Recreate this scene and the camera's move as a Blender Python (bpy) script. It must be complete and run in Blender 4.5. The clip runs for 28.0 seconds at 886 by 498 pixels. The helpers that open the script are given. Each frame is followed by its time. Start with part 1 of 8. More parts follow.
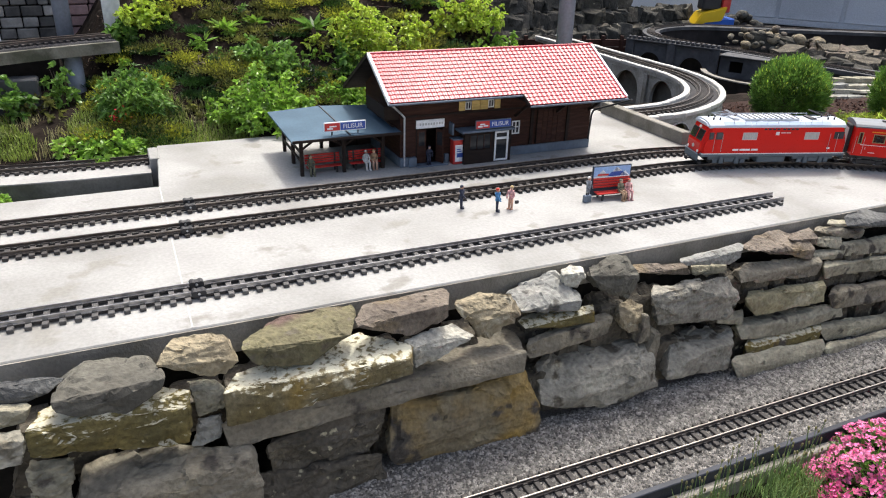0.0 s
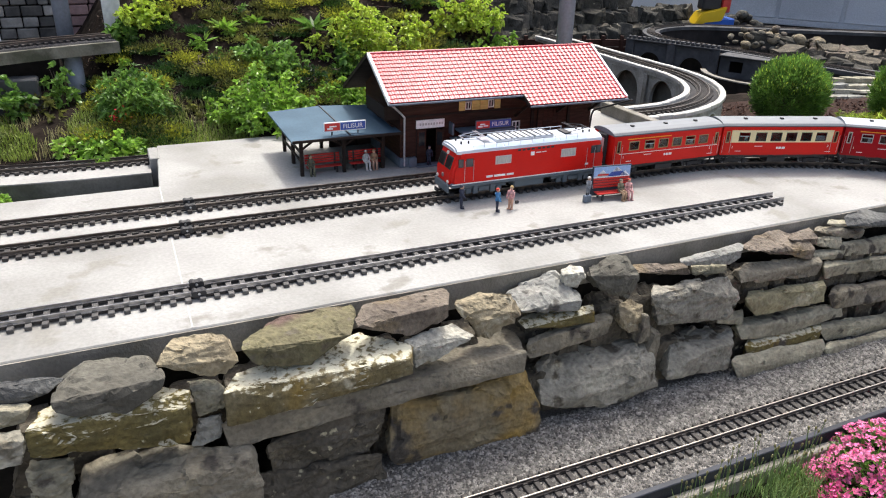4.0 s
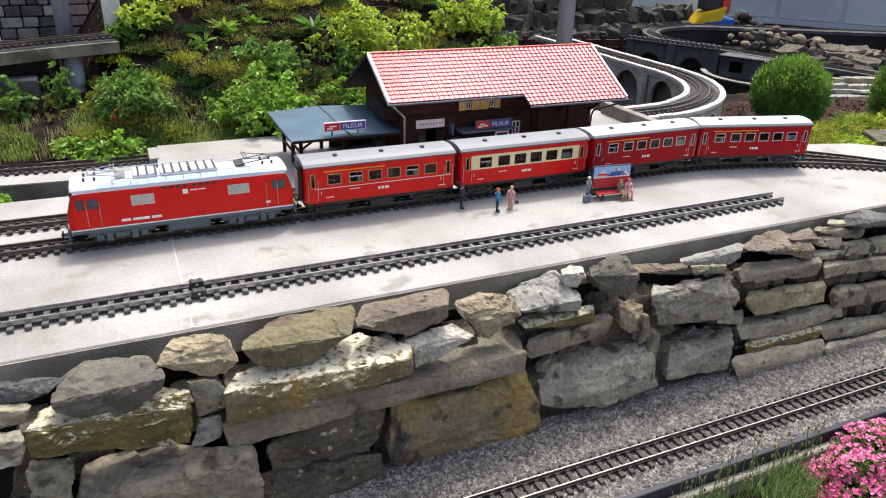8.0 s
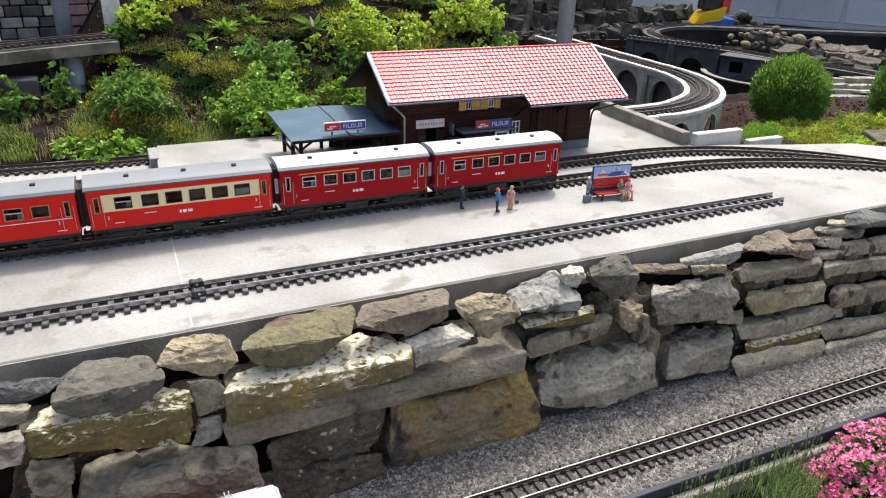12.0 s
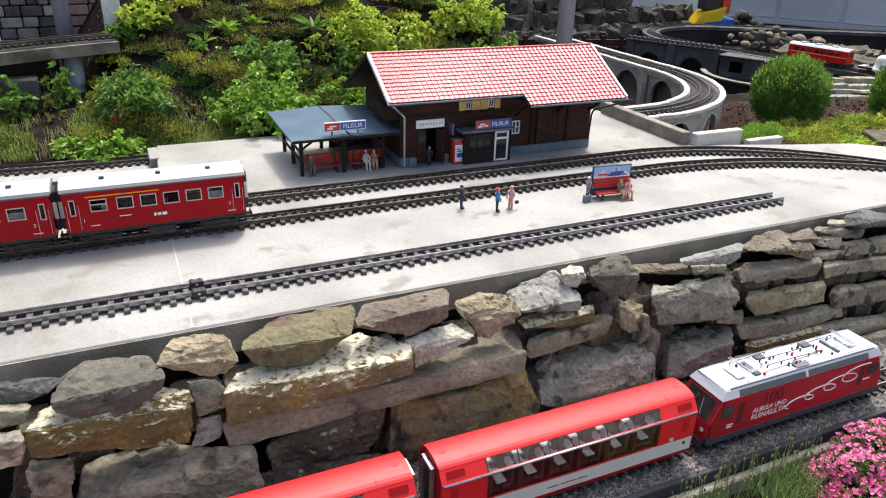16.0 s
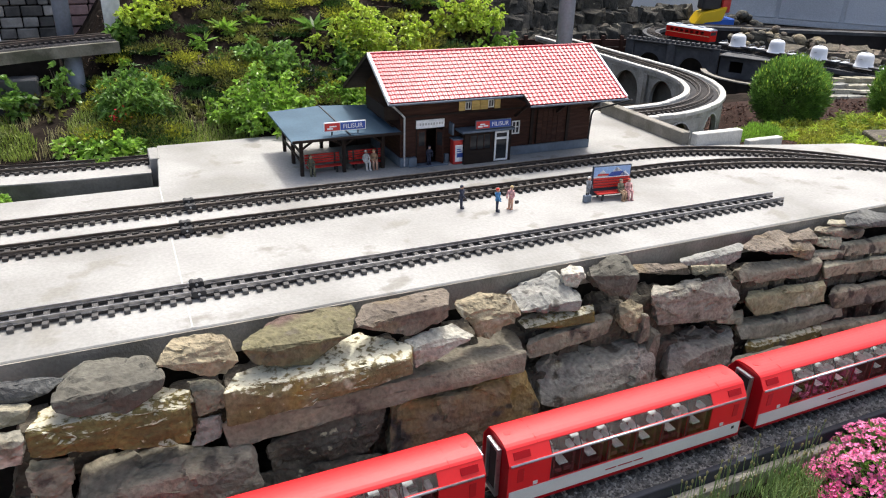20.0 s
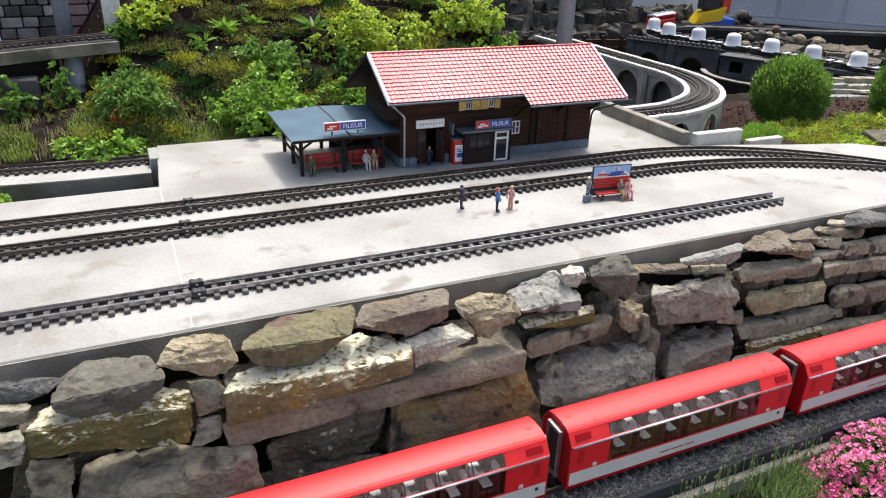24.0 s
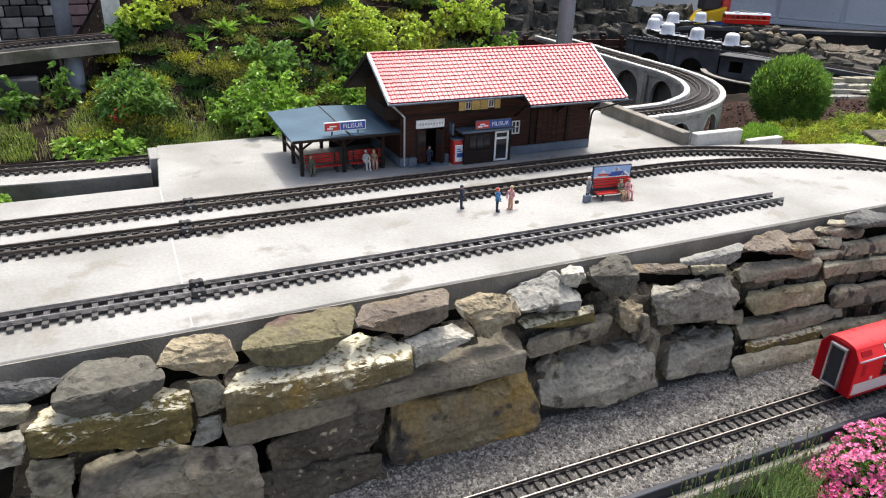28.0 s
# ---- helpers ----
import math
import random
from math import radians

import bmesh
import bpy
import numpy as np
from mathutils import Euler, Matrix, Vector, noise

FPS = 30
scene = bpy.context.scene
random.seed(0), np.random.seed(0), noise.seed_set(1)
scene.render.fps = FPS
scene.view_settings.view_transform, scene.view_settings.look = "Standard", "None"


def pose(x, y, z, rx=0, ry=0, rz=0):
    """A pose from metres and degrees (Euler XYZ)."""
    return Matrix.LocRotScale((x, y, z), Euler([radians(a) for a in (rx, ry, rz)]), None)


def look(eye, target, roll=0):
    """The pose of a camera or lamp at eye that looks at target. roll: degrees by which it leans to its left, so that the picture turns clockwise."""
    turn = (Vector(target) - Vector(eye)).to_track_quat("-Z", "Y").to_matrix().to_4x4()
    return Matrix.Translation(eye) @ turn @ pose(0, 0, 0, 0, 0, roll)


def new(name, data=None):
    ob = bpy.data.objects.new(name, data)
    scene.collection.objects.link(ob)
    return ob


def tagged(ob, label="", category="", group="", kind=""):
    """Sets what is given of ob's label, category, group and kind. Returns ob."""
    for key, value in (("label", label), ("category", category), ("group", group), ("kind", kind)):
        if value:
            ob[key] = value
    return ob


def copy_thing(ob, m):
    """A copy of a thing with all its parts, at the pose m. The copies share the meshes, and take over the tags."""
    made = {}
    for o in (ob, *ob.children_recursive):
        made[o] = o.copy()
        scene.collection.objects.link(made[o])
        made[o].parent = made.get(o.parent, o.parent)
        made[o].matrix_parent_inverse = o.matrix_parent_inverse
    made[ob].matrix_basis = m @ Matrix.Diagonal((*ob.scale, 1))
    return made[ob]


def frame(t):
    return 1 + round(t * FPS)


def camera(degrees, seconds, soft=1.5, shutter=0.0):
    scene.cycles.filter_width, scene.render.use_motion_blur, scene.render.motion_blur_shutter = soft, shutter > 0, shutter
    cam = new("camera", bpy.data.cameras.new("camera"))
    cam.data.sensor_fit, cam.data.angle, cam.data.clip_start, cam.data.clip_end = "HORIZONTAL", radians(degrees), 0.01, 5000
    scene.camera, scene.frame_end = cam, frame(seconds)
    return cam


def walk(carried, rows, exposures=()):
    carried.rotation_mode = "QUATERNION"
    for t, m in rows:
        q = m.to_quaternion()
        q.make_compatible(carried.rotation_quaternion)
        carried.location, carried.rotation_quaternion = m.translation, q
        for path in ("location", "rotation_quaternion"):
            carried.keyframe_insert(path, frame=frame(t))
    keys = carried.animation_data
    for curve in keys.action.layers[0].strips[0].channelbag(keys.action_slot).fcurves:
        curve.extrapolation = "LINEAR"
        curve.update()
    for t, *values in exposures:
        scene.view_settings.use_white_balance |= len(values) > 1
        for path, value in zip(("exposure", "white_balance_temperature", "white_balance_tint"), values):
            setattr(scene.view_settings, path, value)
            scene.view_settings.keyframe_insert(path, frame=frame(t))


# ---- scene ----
cam = camera(63.916, 28.0, soft=1.1)
HERE = pose(0, 0, 0.8019, 65.144, -1.729, -23.911)
walk(cam, [(0.0, HERE), (28.0, HERE)], exposures=[(0.0, 0.6, 6400, 8), (28.0, 0.6, 6400, 8)])

# ---- sky, sun, exposure ----
SUN = Vector((0.30, 0.40, 1.0)).normalized()
world = bpy.data.worlds.new("sky")
scene.world = world
world.use_nodes = True
wn = world.node_tree.nodes
sky = wn.new("ShaderNodeTexSky")
sky.sky_type, sky.sun_disc = "NISHITA", False
sky.sun_elevation, sky.sun_rotation = math.asin(SUN.z), math.atan2(SUN.x, SUN.y)
sky.air_density, sky.dust_density, sky.ozone_density = 0.8, 7.0, 1.0
wn["Background"].inputs["Strength"].default_value = 0.205
world.node_tree.links.new(sky.outputs["Color"], wn["Background"].inputs["Color"])
lamp = bpy.data.lights.new("sun", "SUN")
lamp.energy, lamp.angle, lamp.color = 2.05, radians(5), (1.0, 0.975, 0.94)
new("sun", lamp).matrix_basis = look(SUN * 20, (0, 0, 0))


# ---- materials ----
def material(name, a, b=None, scale=12.0, rough=0.7, metal=0.0, bump=0.15, grain=90.0, c=None, cover=0.5, cscale=4.0,
             vary=0.0, coat=0.0, islands=0.0, stretch=None, trans=0.0, sharp=0.12, spec=0.5, d=None, relief=0.004, grit=0.24):
    """Two tones mixed by grain, a third in patches, relief from fine noise, and a spread of lightness from piece to piece."""
    m = bpy.data.materials.new(name)
    m.use_nodes = True
    nt = m.node_tree
    nodes, link = nt.nodes, nt.links.new
    bsdf = nodes["Principled BSDF"]
    bsdf.inputs["Metallic"].default_value = metal
    bsdf.inputs["Specular IOR Level"].default_value = spec
    bsdf.inputs["Coat Weight"].default_value = coat
    bsdf.inputs["Transmission Weight"].default_value = trans
    b = b or tuple(x * 0.8 for x in a)
    co = nodes.new("ShaderNodeTexCoord")
    src = co.outputs["Object"]
    if stretch:
        mp = nodes.new("ShaderNodeMapping")
        mp.inputs["Scale"].default_value = stretch
        link(src, mp.inputs["Vector"])
        src = mp.outputs["Vector"]
    info = nodes.new("ShaderNodeObjectInfo")
    shift = nodes.new("ShaderNodeVectorMath")
    shift.operation = "MULTIPLY_ADD"
    link(info.outputs["Random"], shift.inputs[0])
    shift.inputs[1].default_value = (7.1, 3.3, 5.7)
    link(src, shift.inputs[2])
    src = shift.outputs[0]

    def tex(s, detail=4.0):
        n = nodes.new("ShaderNodeTexNoise")
        n.inputs["Scale"].default_value, n.inputs["Detail"].default_value = s, detail
        link(src, n.inputs["Vector"])
        return n.outputs["Fac"]

    def ramp(fac, lo, hi):
        r = nodes.new("ShaderNodeMapRange")
        r.inputs["From Min"].default_value, r.inputs["From Max"].default_value = lo, hi
        link(fac, r.inputs["Value"])
        return r.outputs["Result"]

    def mix(fac, x, y):
        n = nodes.new("ShaderNodeMix")
        n.data_type = "RGBA"
        if hasattr(fac, "links"):
            link(fac, n.inputs["Factor"])
        else:
            n.inputs["Factor"].default_value = fac
        for sock, val in ((n.inputs["A"], x), (n.inputs["B"], y)):
            if hasattr(val, "links"):
                link(val, sock)
            else:
                sock.default_value = (*val, 1)
        return n.outputs["Result"]

    col = mix(ramp(tex(scale), 0.35, 0.65), a, b)
    fine = tex(grain, 3.0)
    if c:
        col = mix(ramp(tex(cscale, 6.0), 1 - cover - sharp, 1 - cover + sharp), col, c)
    if d:
        tone, dcover, dscale = d
        col = mix(ramp(tex(dscale, 8.0), 1 - dcover - 0.035, 1 - dcover + 0.035), col, tone)
    gain = nodes.new("ShaderNodeHueSaturation")
    link(col, gain.inputs["Color"])
    val = nodes.new("ShaderNodeMath")
    val.operation = "MULTIPLY_ADD"
    link(ramp(fine, 0.3, 0.7), val.inputs[0])
    val.inputs[1].default_value, val.inputs[2].default_value = grit, 1 - grit / 2
    out = val.outputs[0]
    for amount, sock in ((vary, info.outputs["Random"]), (islands, None)):
        if amount:
            if sock is None:
                sock = nodes.new("ShaderNodeNewGeometry").outputs["Random Per Island"]
            k = nodes.new("ShaderNodeMath")
            k.operation = "MULTIPLY_ADD"
            link(sock, k.inputs[0])
            k.inputs[1].default_value, k.inputs[2].default_value = 2 * amount, 1 - amount
            p = nodes.new("ShaderNodeMath")
            p.operation = "MULTIPLY"
            link(out, p.inputs[0])
            link(k.outputs[0], p.inputs[1])
            out = p.outputs[0]
    link(out, gain.inputs["Value"])
    link(gain.outputs["Color"], bsdf.inputs["Base Color"])
    rg = nodes.new("ShaderNodeMapRange")
    link(fine, rg.inputs["Value"])
    rg.inputs["To Min"].default_value, rg.inputs["To Max"].default_value = max(0.03, rough - 0.12), min(1.0, rough + 0.12)
    link(rg.outputs["Result"], bsdf.inputs["Roughness"])
    if bump:
        bp = nodes.new("ShaderNodeBump")
        bp.inputs["Strength"].default_value, bp.inputs["Distance"].default_value = bump, relief
        rough_h = nodes.new("ShaderNodeMath")
        rough_h.operation = "MULTIPLY_ADD"
        link(tex(grain * 0.28, 6.0), rough_h.inputs[0])
        rough_h.inputs[1].default_value = 1.3
        link(fine, rough_h.inputs[2])
        link(rough_h.outputs[0], bp.inputs["Height"])
        link(bp.outputs["Normal"], bsdf.inputs["Normal"])
    return m


def leaf_material(name, a, b, rough=0.42, glow=0.34):
    m = material(name, a, b, 9.0, rough, bump=0.05, islands=0.5)
    nt = m.node_tree
    bsdf = nt.nodes["Principled BSDF"]
    bsdf.inputs["Subsurface Weight"].default_value = 0.0
    tr = nt.nodes.new("ShaderNodeBsdfTranslucent")
    mx = nt.nodes.new("ShaderNodeMixShader")
    mx.inputs["Fac"].default_value = glow
    src = bsdf.inputs["Base Color"].links[0].from_socket
    nt.links.new(src, tr.inputs["Color"])
    nt.links.new(bsdf.outputs[0], mx.inputs[1])
    nt.links.new(tr.outputs[0], mx.inputs[2])
    nt.links.new(mx.outputs[0], nt.nodes["Material Output"].inputs["Surface"])
    return m


def glass_material(name, tint, rough=0.03, ior=1.45):
    m = bpy.data.materials.new(name)
    m.use_nodes = True
    b = m.node_tree.nodes["Principled BSDF"]
    b.inputs["Base Color"].default_value = (*tint, 1)
    b.inputs["Roughness"].default_value = rough
    b.inputs["Transmission Weight"].default_value = 1.0
    b.inputs["IOR"].default_value = ior
    return m


CONCRETE = material("concrete", (0.335, 0.333, 0.316), (0.275, 0.272, 0.256), 3.1, 0.85, bump=0.16, grain=110, c=(0.210, 0.207, 0.190), cover=0.42, cscale=2.6, sharp=0.10, grit=0.20, d=((0.215, 0.208, 0.185), 0.37, 9))
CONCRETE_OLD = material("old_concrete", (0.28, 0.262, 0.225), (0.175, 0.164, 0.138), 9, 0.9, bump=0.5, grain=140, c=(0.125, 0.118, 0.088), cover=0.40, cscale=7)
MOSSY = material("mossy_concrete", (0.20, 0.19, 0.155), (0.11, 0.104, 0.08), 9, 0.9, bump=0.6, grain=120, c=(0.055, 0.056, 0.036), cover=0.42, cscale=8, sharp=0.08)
CONCRETE_WHITE = material("pale_concrete", (0.56, 0.55, 0.51), (0.42, 0.41, 0.375), 10, 0.85, bump=0.3, grain=150, c=(0.33, 0.32, 0.29), cover=0.3, cscale=9)
CONCRETE_GREY = material("grey_cast_stone", (0.078, 0.080, 0.084), (0.046, 0.048, 0.051), 12, 0.85, bump=0.6, grain=60, c=(0.022, 0.022, 0.024), cover=0.36, cscale=5)
# near-black: puts the deep shade of gaps and hollows into the colour
DARKFILL = material("dark_fill", (0.022, 0.019, 0.016), (0.013, 0.012, 0.010), 15, 0.95, bump=0.6, grain=70, spec=0.1)
JOINT = material("joint_cement", (0.47, 0.465, 0.45), (0.36, 0.355, 0.34), 30, 0.9)
GRAVEL = material("gravel", (0.165, 0.155, 0.139), (0.08, 0.075, 0.067), 260, 0.9, bump=1.0, grain=420, c=(0.16, 0.13, 0.11), cover=0.22, cscale=4)
PEBBLE = material("pebbles", (0.25, 0.236, 0.212), (0.125, 0.118, 0.106), 60, 0.85, islands=0.72, bump=0.2)
SOIL = material("garden_soil", (0.022, 0.016, 0.012), (0.010, 0.008, 0.0065), 14, 0.95, bump=1.0, grain=55, c=(0.055, 0.042, 0.032), cover=0.27, cscale=6, spec=0.05)
MULCH = material("bark_mulch", (0.045, 0.026, 0.020), (0.026, 0.015, 0.012), 60, 0.95, bump=1.0, grain=120, spec=0.1)
def rockskin(name, a, b, c, cover, cscale, d=None, scale=10, grain=85, vary=0.08, stretch=None, bump=0.9, sharp=0.10, pale_top=None):
    """Rock: two tones, patches, specks; last argument: (colour, share) of lichen specks that also paint upward faces as
    lit.
    """
    m = material(name, a, b, scale, 0.88, bump=bump, grain=grain, c=c, cover=cover, cscale=cscale, vary=vary, stretch=stretch, d=d, relief=0.006, sharp=sharp, spec=0.25, grit=0.5)
    if pale_top:
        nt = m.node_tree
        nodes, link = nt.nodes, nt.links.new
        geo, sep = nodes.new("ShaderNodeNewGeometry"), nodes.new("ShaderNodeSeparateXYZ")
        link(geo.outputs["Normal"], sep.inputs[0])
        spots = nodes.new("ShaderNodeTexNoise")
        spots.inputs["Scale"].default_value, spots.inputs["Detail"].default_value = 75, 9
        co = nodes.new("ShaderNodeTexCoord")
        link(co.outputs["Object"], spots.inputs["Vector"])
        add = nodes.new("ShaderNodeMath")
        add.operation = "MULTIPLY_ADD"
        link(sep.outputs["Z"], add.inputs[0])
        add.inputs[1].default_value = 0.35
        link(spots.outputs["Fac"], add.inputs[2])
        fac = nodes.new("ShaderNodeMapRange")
        fac.inputs["From Min"].default_value, fac.inputs["From Max"].default_value = 0.80 - pale_top[1] * 0.2, 0.92 - pale_top[1] * 0.2
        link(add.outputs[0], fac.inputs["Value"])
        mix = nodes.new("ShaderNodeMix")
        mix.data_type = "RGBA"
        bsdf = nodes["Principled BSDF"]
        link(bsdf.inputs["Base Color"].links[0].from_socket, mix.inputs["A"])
        mix.inputs["B"].default_value = (*pale_top[0], 1)
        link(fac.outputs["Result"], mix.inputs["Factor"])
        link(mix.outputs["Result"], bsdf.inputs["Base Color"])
    return m


PALE_LICHEN, DARK_STAIN, RUST = (0.52, 0.51, 0.44), (0.07, 0.062, 0.052), (0.30, 0.19, 0.055)
STONES = {
    "grey": rockskin("stone_grey", (0.332, 0.311, 0.233), (0.212, 0.198, 0.145), (0.439, 0.416, 0.299), 0.34, 9, (DARK_STAIN, 0.36, 14)),
    "greyflat": rockskin("stone_grey_smooth", (0.105, 0.101, 0.083), (0.080, 0.075, 0.061), (0.127, 0.121, 0.098), 0.4, 6, (DARK_STAIN, 0.28, 24), bump=0.6),
    "greyrough": rockskin("stone_grey_rough", (0.285, 0.270, 0.222), (0.19, 0.18, 0.148), (0.37, 0.352, 0.285), 0.33, 8, ((0.087, 0.076, 0.057), 0.37, 17), bump=1.0),
    "slate": rockskin("stone_slate", (0.123, 0.125, 0.118), (0.078, 0.079, 0.077), (0.181, 0.177, 0.160), 0.35, 9, ((0.061, 0.059, 0.057), 0.37, 16)),
    "slatelight": rockskin("stone_slate_light", (0.281, 0.281, 0.253), (0.188, 0.188, 0.172), (0.365, 0.355, 0.311), 0.35, 10, ((0.103, 0.099, 0.087), 0.36, 20)),
    "ochre": rockskin("stone_ochre", (0.172, 0.138, 0.050), (0.10, 0.086, 0.037), (0.215, 0.152, 0.036), 0.38, 6, (DARK_STAIN, 0.36, 13), pale_top=((0.450, 0.426, 0.322), 0.42)),
    "rust": rockskin("stone_rust_brown", (0.200, 0.170, 0.108), (0.125, 0.106, 0.073), (0.300, 0.200, 0.056), 0.48, 5, (DARK_STAIN, 0.40, 13)),
    "ochredark": rockskin("stone_ochre_dark", (0.253, 0.211, 0.134), (0.151, 0.127, 0.086), (0.344, 0.235, 0.077), 0.38, 5, (DARK_STAIN, 0.38, 11)),
    "purple": rockskin("stone_brown_grey", (0.235, 0.211, 0.160), (0.152, 0.137, 0.105), (0.295, 0.262, 0.185), 0.36, 6, (DARK_STAIN, 0.37, 12)),
    "sandpurple": rockskin("stone_olive_buff", (0.154, 0.140, 0.078), (0.110, 0.098, 0.059), (0.110, 0.075, 0.062), 0.42, 4.5, ((0.112, 0.099, 0.074), 0.37, 14), sharp=0.03),
    "rose": rockskin("stone_rose", (0.182, 0.153, 0.120), (0.122, 0.101, 0.080), (0.21, 0.16, 0.09), 0.36, 8, ((0.092, 0.073, 0.054), 0.37, 16)),
    "tan": rockskin("stone_tan", (0.283, 0.242, 0.160), (0.188, 0.157, 0.105), (0.122, 0.100, 0.070), 0.34, 9, ((0.410, 0.376, 0.278), 0.36, 18)),
    "sand": rockskin("stone_sand", (0.287, 0.263, 0.161), (0.197, 0.178, 0.110), (0.150, 0.136, 0.097), 0.37, 7, ((0.349, 0.322, 0.226), 0.37, 12)),
    "lichen": rockskin("stone_lichen", (0.201, 0.172, 0.104), (0.126, 0.101, 0.044), (0.217, 0.148, 0.037), 0.36, 9, ((0.369, 0.342, 0.248), 0.38, 22), pale_top=((0.594, 0.569, 0.435), 0.42)),
    "dark": rockskin("stone_dark", (0.112, 0.099, 0.077), (0.070, 0.062, 0.047), (0.155, 0.134, 0.095), 0.35, 9, ((0.369, 0.337, 0.226), 0.33, 42), bump=1.0),
    "pale": rockskin("stone_pale", (0.365, 0.349, 0.284), (0.244, 0.232, 0.184), (0.470, 0.450, 0.377), 0.4, 8, ((0.153, 0.139, 0.104), 0.36, 13)),
    "white": rockskin("stone_white", (0.461, 0.446, 0.376), (0.313, 0.303, 0.258), (0.249, 0.223, 0.172), 0.34, 13, ((0.635, 0.609, 0.522), 0.4, 9)),
    "black": rockskin("stone_black", (0.076, 0.071, 0.058), (0.040, 0.038, 0.032), (0.125, 0.115, 0.085), 0.36, 5, ((0.030, 0.030, 0.024), 0.38, 8), vary=0.3),
}
SLEEPER = material("sleeper_plastic", (0.046, 0.040, 0.036), (0.028, 0.025, 0.023), 60, 0.75, bump=0.3, grain=300, vary=0.25)
SLEEPER_GREY = material("sleeper_bleached", (0.092, 0.088, 0.084), (0.058, 0.056, 0.054), 60, 0.7, bump=0.3, grain=300, vary=0.25)
RAIL_DARK = material("rail_tarnished", (0.10, 0.082, 0.070), (0.055, 0.046, 0.040), 40, 0.5, 0.6)
RAIL_GREY = material("rail_grey", (0.42, 0.41, 0.40), (0.28, 0.27, 0.265), 40, 0.36, 0.8)
RAIL_BRASS = material("rail_brass_worn", (0.52, 0.47, 0.42), (0.36, 0.32, 0.28), 40, 0.35, 0.9)
RAIL_MID = material("rail_top_dull", (0.27, 0.24, 0.21), (0.14, 0.125, 0.11), 30, 0.4, 0.85)
BLACK = material("black_plastic", (0.022, 0.022, 0.024), (0.014, 0.014, 0.016), 40, 0.55)
WHITE = material("white_paint", (0.80, 0.80, 0.79), (0.72, 0.72, 0.71), 20, 0.4, bump=0.02)
SIGN_WHITE = material("sign_white", (0.82, 0.84, 0.86), (0.78, 0.80, 0.82), 20, 0.35, bump=0.02)
SIGN_BLUE = material("sign_blue", (0.035, 0.085, 0.36), (0.03, 0.07, 0.30), 20, 0.35, bump=0.02)
SIGN_RED = material("sign_red", (0.55, 0.035, 0.03), (0.45, 0.03, 0.025), 20, 0.35, bump=0.02)
GREY_PIPE = material("grey_pipe", (0.23, 0.255, 0.30), (0.19, 0.21, 0.25), 6, 0.45, bump=0.05)
FRAME_GREY = material("frame_grey", (0.50, 0.51, 0.52), (0.42, 0.43, 0.44), 30, 0.35, 0.3, bump=0.02)
STEEL = material("steel", (0.55, 0.57, 0.60), (0.40, 0.42, 0.45), 30, 0.32, 0.9, bump=0.03)
GLASS = glass_material("coach_glass", (0.60, 0.60, 0.60))
VIADUCT = material("viaduct_cast_stone", (0.47, 0.455, 0.40), (0.33, 0.32, 0.275), 14, 0.9, bump=0.8, grain=90, c=(0.17, 0.16, 0.12), cover=0.36, cscale=8)
GLASS_CLEAR = glass_material("clear_glass", (0.80, 0.84, 0.86))
GREENS = {
    "bright": leaf_material("leaf_bright", (0.29, 0.47, 0.06), (0.17, 0.315, 0.042)),
    "mid": leaf_material("leaf_mid", (0.20, 0.35, 0.06), (0.10, 0.21, 0.038)),
    "deep": leaf_material("leaf_deep", (0.035, 0.085, 0.018), (0.02, 0.05, 0.012)),
    "lime": leaf_material("leaf_lime", (0.50, 0.62, 0.08), (0.34, 0.47, 0.055)),
    "moss": leaf_material("moss_yellow", (0.38, 0.41, 0.045), (0.23, 0.245, 0.03), 0.7),
    "olive": leaf_material("leaf_olive", (0.18, 0.19, 0.042), (0.09, 0.098, 0.026), 0.7),
    "grass": leaf_material("grass_green", (0.26, 0.34, 0.06), (0.17, 0.235, 0.04), 0.6),
    "reed": leaf_material("reed_green", (0.26, 0.37, 0.13), (0.17, 0.26, 0.085), 0.6),
    "straw": leaf_material("grass_straw", (0.36, 0.34, 0.16), (0.24, 0.225, 0.10), 0.7),
    "conifer": leaf_material("conifer_green", (0.17, 0.31, 0.055), (0.08, 0.17, 0.03), 0.6),
}
PETAL = leaf_material("petal_pink", (0.80, 0.25, 0.45), (0.68, 0.10, 0.30), 0.6, 0.3)
PETAL_RED = leaf_material("petal_red", (0.6, 0.03, 0.03), (0.45, 0.02, 0.02), 0.6, 0.3)
BARK = material("bark", (0.095, 0.07, 0.05), (0.055, 0.042, 0.032), 40, 0.95, bump=0.8)

# ---- small builders ----
def bevelled(bm, amount, segs=1):
    if amount > 0:
        bmesh.ops.bevel(bm, geom=list(bm.edges), offset=amount, segments=segs, affect="EDGES", clamp_overlap=True)
    return bm


def box(bm, x0, x1, y0, y1, z0, z1):
    vs = [bm.verts.new((x, y, z)) for x in (x0, x1) for y in (y0, y1) for z in (z0, z1)]
    for f in ((0, 1, 3, 2), (4, 6, 7, 5), (0, 4, 5, 1), (2, 3, 7, 6), (0, 2, 6, 4), (1, 5, 7, 3)):
        bm.faces.new([vs[i] for i in f])
    return bm


def block(x0, x1, y0, y1, z0, z1, bevel=0.0, segs=1):
    return bevelled(box(bmesh.new(), x0, x1, y0, y1, z0, z1), bevel, segs)


def boxes(*dims, bevel=0.0):
    bm = bmesh.new()
    for d in dims:
        box(bm, *d)
    return bevelled(bm, bevel)


